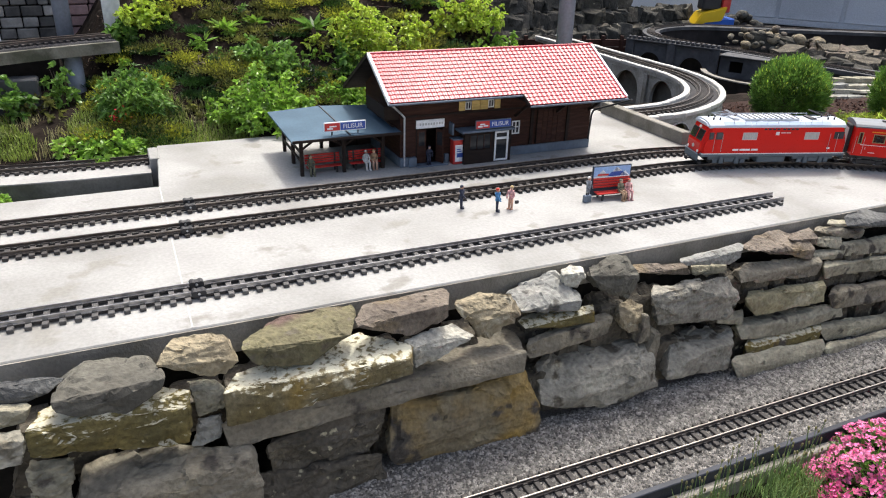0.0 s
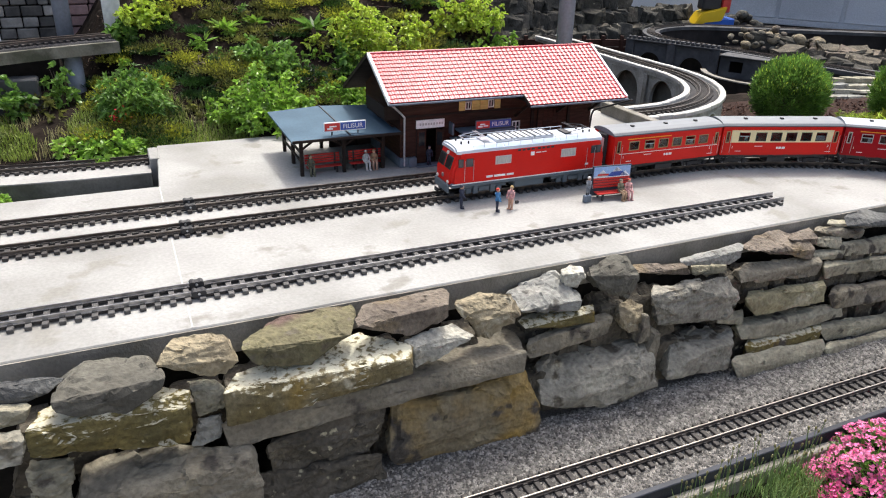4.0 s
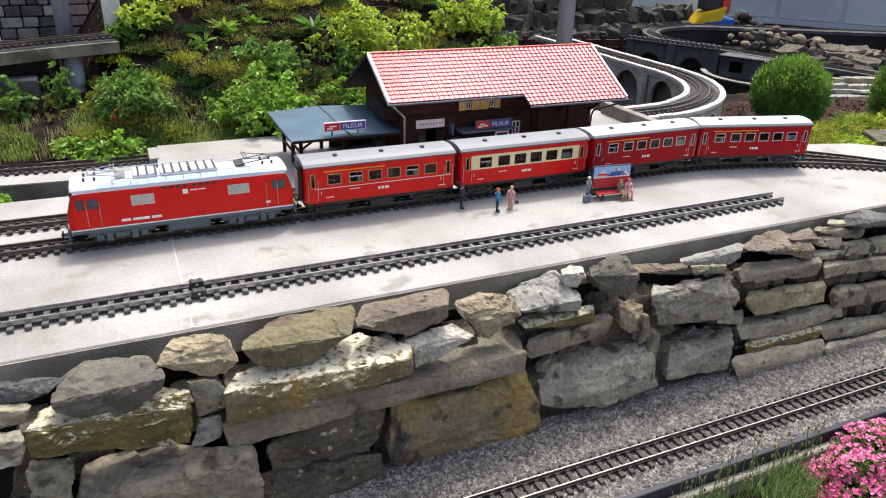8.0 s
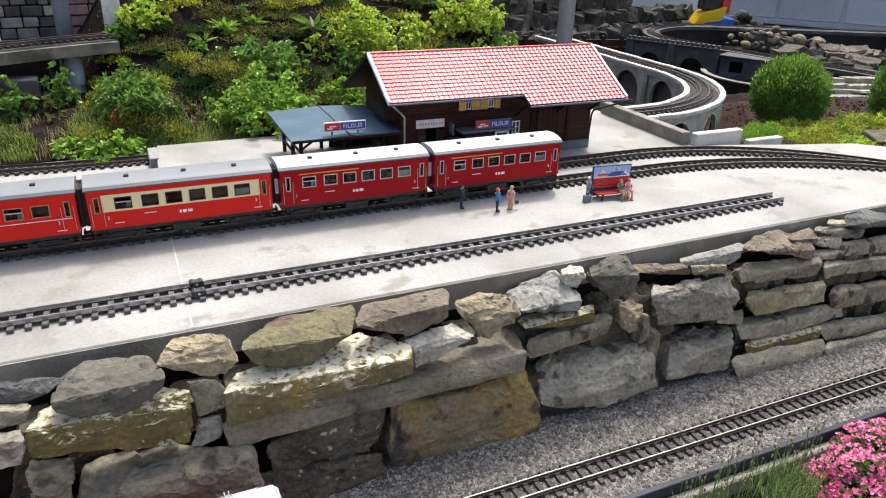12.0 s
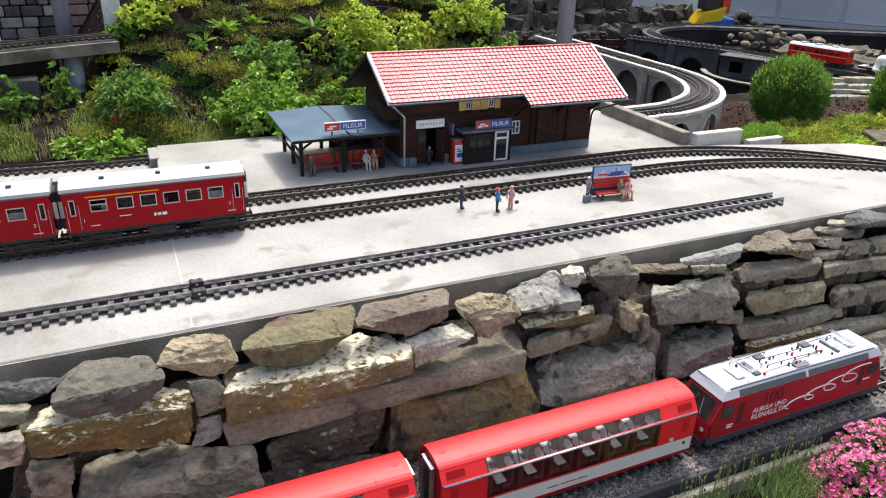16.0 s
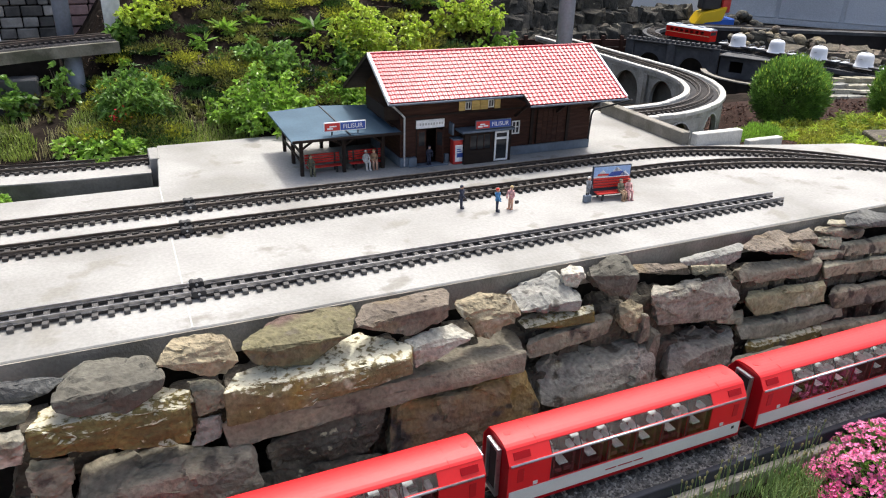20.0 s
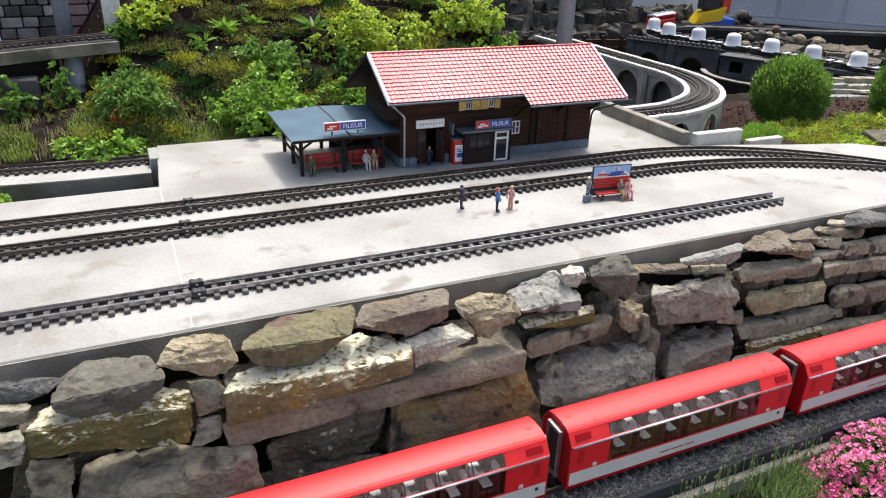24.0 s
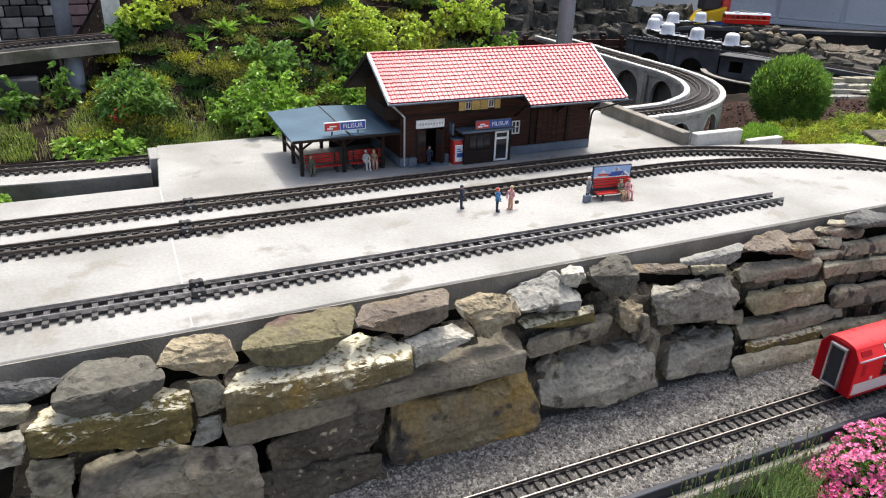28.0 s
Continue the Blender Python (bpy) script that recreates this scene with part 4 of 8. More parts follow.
    rp = [(-w + 0.001, 0.139), (-w + 0.004, 0.148), (-0.042, 0.157), (-0.02, 0.160), (0.02, 0.160), (0.042, 0.157), (w - 0.004, 0.148), (w - 0.001, 0.139)]
    bm = prism(rp, -h + 0.015, h - 0.015)
    bmesh.ops.bevel(bm, geom=[e for e in bm.edges if abs(e.verts[0].co.x - e.verts[1].co.x) < 1e-6], offset=0.006, segments=2, affect="EDGES", clamp_overlap=True)
    roof = part("roof", bm, ROOF_SILVER, lo, "silver-white roof with equipment")
    for x0, x1 in ((-0.205, -0.105), (-0.100, -0.002), (0.002, 0.100), (0.105, 0.205)):
        for side in (-1, 1):
            ob = part("roof_panel", boxes((x0, x1, -0.0085, 0.0085, -0.0006, 0.0006)), ROOF_BLUE, roof, "pale blue roof panel")
            ob.matrix_basis = pose(0, side * 0.0486, 0.1530, -side * 34, 0, 0)
    for x0, x1 in ((-0.09, -0.02), (-0.015, 0.055), (0.06, 0.12)):
        part("resistor_box", boxes((x0, x1, -0.034, 0.034, 0.158, 0.168), bevel=0.002), ROOF_SILVER, roof)
    bm = bmesh.new()
    for y in (-0.05, 0.05):
        tube(bm, (-0.17, y, 0.166), (0.17, y, 0.166), 0.0011, n=6)
        for k in range(9):
            tube(bm, (-0.17 + k * 0.0425, y, 0.150), (-0.17 + k * 0.0425, y, 0.166), 0.0009, n=5)
    part("roof_rail", bm, ROOF_SILVER, roof)
    bm = bmesh.new()
    for k in range(10):
        box(bm, -0.085 + 0.021 * k, -0.080 + 0.021 * k, -0.036, 0.036, 0.168, 0.1695)
    part("grille", bm, BLACK, roof)
    for x in (-0.235, -0.21, 0.21, 0.235):
        for y in (-0.02, 0.02):
            bm = bmesh.new()
            tube(bm, (x, y, 0.158), (x, y, 0.168), 0.003, n=8)
            part("insulator", bm, BLACK, roof)
    pantograph(lo, -0.150, -1, BLACK, 0.161)
    pantograph(lo, 0.150, 1, STEEL, 0.161)
    for x in (-0.165, 0.165):
        bogie(lo, x, 0.105, 0.040, 0.0185)
        for side in (-1, 1):
            part("bogie_frame", boxes((x - 0.080, x + 0.080, side * 0.0475 - 0.003, side * 0.0475 + 0.003, 0.020, 0.033), (x - 0.062, x - 0.044, side * 0.0505 - 0.003, side * 0.0505 + 0.003, 0.008, 0.024), (x + 0.044, x + 0.062, side * 0.0505 - 0.003, side * 0.0505 + 0.003, 0.008, 0.024), (x - 0.018, x + 0.018, side * 0.0505 - 0.003, side * 0.0505 + 0.003, 0.012, 0.026), bevel=0.0012), GREY_LOW, lo, "slate grey bogie side frame")
        for dx in (-0.03, 0.03):
            for side in (-1, 1):
                part("step", boxes((x + dx - 0.008, x + dx + 0.008, side * 0.050 - 0.006, side * 0.050 + 0.006, 0.006, 0.034), bevel=0.001), GREY_LOW, lo)
    part("battery_box", boxes((-0.055, 0.055, -0.052, 0.052, 0.008, 0.034), bevel=0.003), GREY_LOW, lo)
    return lo


def coach(label, body_mat, roof_mat, band=None, stripe=None, white_line=False, frame_mat=TAN_FRAME, lowered=(1, 4), blind=-1, drip=None):
    """Open-saloon coach with six windows a side, 0.458 m over its body."""
    co = thing("passenger_coach", pose(0, 0, 0), label, "coach", "coaches of the upper train")
    h, w = 0.2285, 0.059
    xs = [-0.150, -0.092, -0.034, 0.024, 0.082, 0.146]
    wz0, wz1, half = 0.092, 0.122, 0.0195
    holes = [(x - half, x + half, wz0, wz1) for x in xs] + [(-0.214, -0.202, 0.086, 0.126), (0.202, 0.214, 0.086, 0.126)]
    for side in (-1, 1):
        y = -w if side < 0 else w - 0.003
        wall = part("side_wall", panel(-h, h, 0.040, 0.1475, y, 0.003, holes), body_mat, co)
        for a, b, c, d in holes:
            k = holes.index((a, b, c, d))
            fr = part("window_frame", ring_frame(a - 0.0010, b + 0.0010, c - 0.0010, d + 0.0010, side * (w + 0.0008) - 0.001, 0.002, 0.0022), frame_mat if b - a > 0.02 or frame_mat is CURTAIN_FRAME else TAN_FRAME, wall)
            low = c + 0.016 if k in lowered else d
            pane = part("pane", boxes((a, b, side * (w - 0.0015) - 0.0004, side * (w - 0.0015) + 0.0004, c, low)), GLASS, wall)
            pane.visible_shadow = False
            if k in lowered:
                part("sash", boxes((a, b, side * w - 0.0008, side * w + 0.0008, low, low + 0.0025)), FRAME_GREY, wall, "pale edge of a lowered window")
                part("curtain", boxes((a + 0.002, a + 0.013, side * (w - 0.006) - 0.001, side * (w - 0.006) + 0.001, c, low - 0.002)), CURTAIN, wall)
            if k == blind:
                part("blind", boxes((a + 0.001, b - 0.001, side * (w - 0.004) - 0.0005, side * (w - 0.004) + 0.0005, c, c + 0.018)), CURTAIN, wall, "white frosted lower pane")
        yo = side * (w + 0.0006)
        if band:
            part("window_band", panel(-0.196, 0.196, 0.086, 0.131, yo - 0.0006, 0.0012, [(x - half, x + half, wz0, wz1) for x in xs]), band, wall, "cream window band")
        if stripe:
            a, b = (-0.175, 0.005) if side < 0 else (-0.005, 0.175)
            part("class_stripe", boxes((a, b, yo - 0.0005, yo + 0.0005, 0.1295, 0.1325)), stripe, wall, "orange first-class stripe")
        if white_line:
            part("waist_line", boxes((-h + 0.012, h - 0.025, yo - 0.0005, yo + 0.0005, 0.0805, 0.0822)), WHITE, wall)
        # company letters as plain bars, class figures as they are
        for x0, x1 in ((-0.018, -0.006), (-0.003, 0.006), (0.009, 0.015)):
            part("letter_bar", boxes((x0, x1, yo - 0.0005, yo + 0.0005, 0.062, 0.0695)), WHITE, wall)
        for x0, x1, z in ((-0.200, -0.178, 0.050), (0.150, 0.172, 0.053), (0.07, 0.10, 0.071)):
            part("data_bar", boxes((x0, x1, yo - 0.0004, yo + 0.0004, z, z + 0.002)), WHITE, wall)
        first = "1" if stripe else "2"
        lettering(first, 0.012, WHITE, wall, pose(0.185 * -side * -1, yo, 0.069, *face(side)), "class_figure")
        lettering("2", 0.012, WHITE, wall, pose(-0.185 * -side * -1, yo, 0.072, *face(side)), "class_figure")
        for x in (-0.222, -0.194, 0.194, 0.222):
            bm = bmesh.new()
            tube(bm, (x, side * (w + 0.002), 0.048), (x, side * (w + 0.002), 0.112), 0.0007, n=5)
            part("handrail", bm, STEEL, wall)
    for sgn in (-1, 1):
        x0, x1 = sorted((sgn * h, sgn * (h - 0.003)))
        end = part("end_wall", boxes((x0, x1, -w + 0.003, w - 0.003, 0.040, 0.150)), body_mat, co)
        x0, x1 = sorted((sgn * (h + 0.001), sgn * (h + 0.013)))
        part("gangway", boxes((x0, x1, -0.026, 0.026, 0.040, 0.144), bevel=0.003), BELLOWS, end)
        part("end_door", boxes((min(x0, x1) - 0.0005, max(x0, x1) + 0.0005, -0.018, 0.018, 0.050, 0.130)), CURTAIN, end, "pale gangway plate")
        if body_mat is DEEP_RED:
            x0, x1 = sorted((sgn * (h + 0.0015), sgn * (h + 0.0120)))
            part("gangway_plate", boxes((x0, x1, -0.031, -0.0262, 0.072, 0.116), (x0, x1, 0.0262, 0.031, 0.072, 0.116), bevel=0.001), CURTAIN, end, "pale plate on the gangway")
        coupler(co, sgn * (h + 0.002), sgn)
    rp = [(-w - 0.003, 0.1445), (-w - 0.0025, 0.1475), (-0.050, 0.1545), (-0.032, 0.1598), (0, 0.1625), (0.032, 0.1598), (0.050, 0.1545), (w + 0.0025, 0.1475), (w + 0.003, 0.1445)]
    roof = part("roof", prism(rp, -h - 0.004, h + 0.004), roof_mat, co)
    for side in (-1, 1):
        edge = [(side * u, z) for u, z in ((w + 0.0036, 0.1443), (w + 0.0031, 0.1478), (0.0530, 0.1531), (0.0515, 0.1515), (w - 0.001, 0.1455))]
        part("roof_edge", prism(edge if side > 0 else edge[::-1], -h - 0.0045, h + 0.0045), ROOF_EDGE, roof, "dark slate roof edge")
    for x in (-0.14, -0.01, 0.13):
        part("roof_vent", boxes((x - 0.006, x + 0.006, 0.008, 0.020, 0.159, 0.166), bevel=0.001), BLACK, roof)
    part("floor", boxes((-h + 0.003, h - 0.003, -w + 0.003, w - 0.003, 0.040, 0.044)), BLACK, co)
    for x in (-0.12, -0.063, -0.005, 0.053, 0.112):
        part("seat", boxes((x - 0.004, x + 0.004, -0.05, -0.012, 0.034, 0.088), (x - 0.004, x + 0.004, 0.012, 0.05, 0.034, 0.088), (x - 0.018, x + 0.018, -0.05, -0.012, 0.034, 0.056), (x - 0.018, x + 0.018, 0.012, 0.05, 0.034, 0.056), bevel=0.001), SEAT_RED, co)
    part("underframe", boxes((-h, h, -0.046, 0.046, 0.026, 0.040), (-0.035, 0.035, -0.05, 0.05, 0.010, 0.027)), BLACK, co)
    for x in (-0.155, 0.155):
        bogie(co, x, 0.070)
    for x in (-0.212, 0.212):
        for side in (-1, 1):
            part("footboard", boxes((x - 0.012, x + 0.012, side * 0.055 - 0.006, side * 0.055 + 0.006, 0.014, 0.016), (x - 0.012, x - 0.010, side * 0.055 - 0.003, side * 0.055 + 0.003, 0.016, 0.040), (x + 0.010, x + 0.012, side * 0.055 - 0.003, side * 0.055 + 0.003, 0.016, 0.040)), BLACK, co)
    return co


def panorama_coach(label):
    """Scenic coach: red shell, tall glazing that folds into the roof, silver rail at the fold."""
    co = thing("panorama_coach", pose(0, 0, 0), label, "coach", "coaches of the lower train")
    h, w = 0.329, 0.060
    zf, gx = 0.139, 0.224
    # lower wall, opening, and sloped quarter-light share one grid of posts
    cuts = [-gx + 2 * gx * k / 6 for k in range(7)]
    holes = [(a + 0.0005, b - 0.0005, 0.069, zf - 0.007) for a, b in zip(cuts, cuts[1:])]
    for side in (-1, 1):
        y = -w if side < 0 else w - 0.003
        wall = part("side_wall", panel(-h, h, 0.022, zf, y, 0.003, holes), EXPRESS_RED, co)
        yo = side * (w + 0.0006)
        part("pale_band", boxes((-h + 0.004, h - 0.004, yo - 0.0006, yo + 0.0006, 0.031, 0.066)), BAND_GREY, wall, "pale grey band below the windows")
        part("lower_strip", boxes((-h + 0.002, h - 0.002, yo - 0.0006, yo + 0.0006, 0.0225, 0.0305)), DEEP_RED, wall, "dark red strip below the band")
        for a, b, c, d in holes:
            part("window_post", boxes((a - 0.0012, a + 0.0006, side * (w + 0.0002) - 0.0004, side * (w + 0.0002) + 0.0004, c, d)), BLACK, wall)
            part("pane", boxes((a, b, side * (w - 0.0015) - 0.0005, side * (w - 0.0015) + 0.0005, c, d)), GLASS_CLEAR, wall).visible_shadow = False
        bm = bmesh.new()
        tube(bm, (-h + 0.004, side * (w + 0.0005), zf - 0.003), (h - 0.004, side * (w + 0.0005), zf - 0.003), 0.0030, n=10)
        part("silver_rail", bm, STEEL, co, "silver rail along the roof edge", smooth=True)
        # sloped part above the rail
        y0, y1, z1 = side * (w - 0.001), side * 0.040, 0.1675
        def quad(xa, xb, t0, t1, lift=0.0):
            q = bmesh.new()
            n = Vector((0, side * (z1 - zf), abs(y1 - y0))).normalized()
            ps = []
            for x, t in ((xa, t0), (xb, t0), (xb, t1), (xa, t1)):
                base = Vector((x, y0 + (y1 - y0) * t, zf + (z1 - zf) * t)) + n * lift
                ps.append((base, base - n * 0.002))
            vs = [[q.verts.new(p[k]) for p in ps] for k in (0, 1)]
            q.faces.new(vs[0]); q.faces.new(vs[1][::-1])
            for i in range(4):
                j = (i + 1) % 4
                q.faces.new((vs[0][j], vs[0][i], vs[1][i], vs[1][j]))
            bmesh.ops.recalc_face_normals(q, faces=q.faces)
            return q
        part("roof_slope", quad(-h, -gx, 0, 1), EXPRESS_RED, co)
        part("roof_slope", quad(gx, h, 0, 1), EXPRESS_RED, co)
        part("roof_slope", quad(-gx, gx, 0.86, 1), EXPRESS_RED, co)
        for a, b in zip(cuts, cuts[1:]):
            part("roof_pane", quad(a + 0.001, b - 0.001, 0.0, 0.86, -0.0003), GLASS_ROOF, co).visible_shadow = False
            part("glazing_bar", quad(a - 0.001, a + 0.001, 0.0, 0.86, 0.0003), BLACK, co)
        for sgn in (-1, 1):
            part("vent_grille", quad(sgn * 0.295 - 0.020, sgn * 0.295 + 0.020, 0.25, 0.7, 0.0015), DEEP_RED, co, "dark red vent grille")
            part("label_plate", boxes((sgn * 0.262 - 0.005, sgn * 0.262 + 0.006, yo - 0.0006, yo + 0.0006, 0.070, 0.079)), BAND_GREY, wall)
            part("door_window", boxes((sgn * 0.300 - 0.008, sgn * 0.300 + 0.008, yo - 0.0006, yo + 0.0006, 0.088, 0.124), bevel=0.0004), VENT_RED, wall, "dark red door window")
        for x0, x1 in ((-0.075, -0.045), (-0.04, 0.0), (0.004, 0.03)):
            part("letter_bar", boxes((x0, x1, yo + side * 0.0008 - 0.0005, yo + side * 0.0008 + 0.0005, 0.045, 0.0475)), DEEP_RED, wall)
        part("letter_bar", boxes((h - 0.030, h - 0.022, yo + side * 0.0008 - 0.0005, yo + side * 0.0008 + 0.0005, 0.050, 0.058)), BLACK, wall)
    part("roof", prism([(-0.042, 0.1660), (-0.037, 0.1695), (-0.030, 0.1723), (-0.020, 0.1744), (-0.010, 0.1756), (0, 0.1760), (0.010, 0.1756), (0.020, 0.1744), (0.030, 0.1723), (0.037, 0.1695), (0.042, 0.1660), (0.03, 0.1645), (-0.03, 0.1645)], -h, h), EXPRESS_RED, co)
    for sgn in (-1, 1):
        x0, x1 = sorted((sgn * (h - 0.0745), sgn * (h - 0.0755)))
        part("roof_joint", prism([(-0.0424, 0.1662), (-0.0302, 0.1734), (0, 0.1764), (0.0302, 0.1734), (0.0424, 0.1662), (0.03, 0.1650), (-0.03, 0.1650)], x0, x1), DEEP_RED, co)
        bm = bmesh.new()
        tube(bm, (sgn * 0.305, 0, 0.1745), (sgn * 0.305, 0, 0.1763), 0.009, n=18)
        part("roof_vent", bm, VENT_RED, co)
        prof = [(-w + 0.003, 0.022), (w - 0.003, 0.022), (w - 0.003, zf), (0.039, 0.1665), (-0.039, 0.1665), (-w + 0.003, zf)]
        x0, x1 = sorted((sgn * h, sgn * (h - 0.003)))
        end = part("end_wall", prism(prof, x0, x1), DEEP_RED, co)
        x0, x1 = sorted((sgn * (h + 0.001), sgn * (h + 0.011)))
        part("gangway_frame", boxes((x0, x1, -0.026, -0.020, 0.03, 0.158), (x0, x1, 0.020, 0.026, 0.03, 0.158), (x0, x1, -0.020, 0.020, 0.150, 0.158), (x0, x1, -0.020, 0.020, 0.03, 0.036), bevel=0.001), STEEL, end, "silver gangway frame")
        x0, x1 = sorted((sgn * (h + 0.001), sgn * (h + 0.004)))
        part("gangway_door", boxes((x0, x1, -0.020, 0.020, 0.036, 0.150)), BELLOWS, end)
        coupler(co, sgn * (h + 0.002), sgn)
    part("floor", boxes((-h + 0.003, h - 0.003, -w + 0.003, w - 0.003, 0.060, 0.064)), DEEP_RED, co)
    for k in range(6):
        x = cuts[k] + gx / 6
        for y0, y1 in ((-0.052, -0.010), (0.010, 0.052)):
            part("table", boxes((x - 0.011, x + 0.011, y0, y1, 0.094, 0.097), (x - 0.002, x + 0.002, (y0 + y1) / 2 - 0.003, (y0 + y1) / 2 + 0.003, 0.064, 0.094)), WHITE, co, "white folding table")
            for dx in (-0.026, 0.026):
                s = part("seat", boxes((x + dx - 0.004, x + dx + 0.004, y0, y1, 0.064, 0.120), (x + dx - 0.014 * (1 if dx > 0 else -1) - 0.010, x + dx - 0.014 * (1 if dx > 0 else -1) + 0.010, y0, y1, 0.072, 0.084), bevel=0.002), SEAT_RED, co)
                part("headrest", boxes((x + dx - 0.0055, x + dx + 0.0055, y0 + 0.010, y1 - 0.010, 0.116, 0.131), bevel=0.001), WHITE, s)
    part("underframe", boxes((-h + 0.01, h - 0.01, -0.050, 0.050, 0.016, 0.024), (-0.12, 0.12, -0.052, 0.052, 0.008, 0.022)), BLACK, co)
    for x in (-0.235, 0.235):
        bogie(co, x, 0.078)
    return co


def new_loco():
    """Slope-nosed four-axle electric locomotive in advertising dress, 0.65 m."""
    lo = thing("electric_locomotive", pose(0, 0, 0), "red slope-nosed electric model locomotive with white roof and lettering", "locomotive")
    h, w = 0.322, 0.060
    prof = [(-h, 0.022), (h, 0.022), (h, 0.075), (h - 0.034, 0.141), (-h + 0.034, 0.141), (-h, 0.075)]
    bm = bmesh.new()
    a = [bm.verts.new((x, -w, z)) for x, z in prof]
    b = [bm.verts.new((x, w, z)) for x, z in prof]
    bm.faces.new(a)
    bm.faces.new(b[::-1])
    for i in range(6):
        j = (i + 1) % 6
        bm.faces.new((a[j], a[i], b[i], b[j]))
    bmesh.ops.recalc_face_normals(bm, faces=bm.faces)
    up = [e for e in bm.edges if abs(e.verts[0].co.y - e.verts[1].co.y) < 1e-6 and e.verts[0].co.x * e.verts[1].co.x > 0 and abs(e.verts[0].co.x) > 0.2 and abs(e.verts[1].co.x) > 0.2]
    bmesh.ops.bevel(bm, geom=up, offset=0.010, segments=3, affect="EDGES")
    part("body", bm, EXPRESS_DARK, lo)
    part("skirt", boxes((-h + 0.004, h - 0.004, -w - 0.0008, w + 0.0008, 0.016, 0.036), bevel=0.002), NAVY, lo, "dark lower skirt")
    rp = [(-w + 0.0015, 0.1405), (-0.050, 0.160), (-0.046, 0.164), (0.046, 0.164), (0.050, 0.160), (w - 0.0015, 0.1405)]
    bm = prism(rp, -h + 0.030, h - 0.030)
    for v in bm.verts:
        if v.co.z > 0.15:
            v.co.x *= 0.955
    roof = part("roof", bm, ROOF_SILVER, lo, "white roof with conductors and pantographs")
    for side in (-1, 1):
        for x0, x1 in ((-0.235, -0.006), (0.006, 0.235)):
            q = bmesh.new()
            ps = [(x0, 0.0), (x1, 0.0), (x1, 1.0), (x0, 1.0)]
            vs = [q.verts.new((x, side * (w - 0.0010 - 0.0075 * t + 0.0004) + side * 0.0, 0.1435 + 0.0135 * t)) for x, t in ps]
            vi = [q.verts.new((v.co.x, v.co.y - side * 0.003, v.co.z - 0.001)) for v in vs]
            q.faces.new(vs); q.faces.new(vi[::-1])
            for i in range(4):
                j = (i + 1) % 4
                q.faces.new((vs[j], vs[i], vi[i], vi[j]))
            bmesh.ops.recalc_face_normals(q, faces=q.faces)
            for v in q.verts:
                v.co.y += side * 0.0006
            part("louvre_band", q, LOUVRE_DARK, roof, "dark grey louvre band")
        yo = side * (w + 0.0006)
        s = side
        for sgn in (-1, 1):
            side_window(lo, sgn * 0.268 - 0.020, sgn * 0.268 + 0.016, 0.088, 0.122, w, side, BLACK, 0.0015)
            side_window(lo, sgn * 0.222 - 0.008, sgn * 0.222 + 0.008, 0.060, 0.122, w, side, DEEP_RED, 0.0015, BLACK)
        lettering("100", 0.050, INK, lo, pose(-0.115, yo, 0.114, *face(side)), "lettering")
        lettering("ALBULA UND", 0.0195, WHITE, lo, pose(-0.120, yo, 0.084, *face(side)), "lettering", 0.2)
        lettering("RUINAULTA", 0.0225, WHITE, lo, pose(-0.120, yo, 0.064, *face(side)), "lettering", 0.2)
        # winding white line along the side, which rises towards the front
        bm = bmesh.new()
        pts = []
        for i in range(141):
            t = i / 140
            size, turn = 0.0095 + 0.0095 * t, 2 * math.pi * 3.6 * t
            x = -0.045 + 0.265 * t - 2.7 * size * math.sin(turn)
            z = 0.056 + 0.036 * t + size * (1 - math.cos(turn))
            pts.append((x, yo, z))
        for p, q2 in zip(pts, pts[1:]):
            tube(bm, p, q2, 0.0017, n=5, caps=False)
        part("painted_line", bm, WHITE, lo, "winding white painted line")
        for x0, x1, z in ((-0.262, -0.242, 0.062), (-0.262, -0.245, 0.055), (0.235, 0.262, 0.075)):
            part("data_bar", boxes((x0, x1, yo - 0.0005, yo + 0.0005, z, z + 0.004)), WHITE, lo)
    for sgn in (-1, 1):
        lean = pose(sgn * (h - 0.0165), 0, 0.107, 0, -sgn * 27.3, 0)
        p = part("windscreen", boxes((-0.0012, 0.0012, -0.046, 0.046, -0.028, 0.028), bevel=0.001), BLACK, lo, "wide dark windscreen")
        p.matrix_basis = lean
        part("pane", boxes((sgn * 0.0010 - 0.001, sgn * 0.0010 + 0.001, -0.043, 0.043, -0.025, 0.025)), GLASS, p)
        bm = bmesh.new()
        tube(bm, (sgn * 0.003, -0.02, -0.024), (sgn * 0.003, -0.008, 0.016), 0.0008, n=5)
        tube(bm, (sgn * 0.003, 0.02, -0.024), (sgn * 0.003, 0.008, 0.016), 0.0008, n=5)
        part("wiper", bm, STEEL, p)
        for y in (-0.040, 0.040):
            q = bmesh.new()
            tube(q, (sgn * (h - 0.001), y, 0.055), (sgn * (h + 0.0025), y, 0.055), 0.0055, n=14)
            part("headlight", q, LAMP_WHITE, lo, "white round headlight")
        part("buffer_beam", boxes((min(sgn * h, sgn * (h + 0.006)), max(sgn * h, sgn * (h + 0.006)), -0.048, 0.048, 0.006, 0.026), bevel=0.002), NAVY, lo)
        coupler(lo, sgn * (h + 0.004), sgn)
    pantograph(lo, -0.205, 1, STEEL, 0.165)
    pantograph(lo, 0.205, -1, STEEL, 0.165)
    bm = bmesh.new()
    for y in (-0.012, 0.014):
        tube(bm, (-0.10, y, 0.172), (0.10, y, 0.172), 0.0012, n=6)
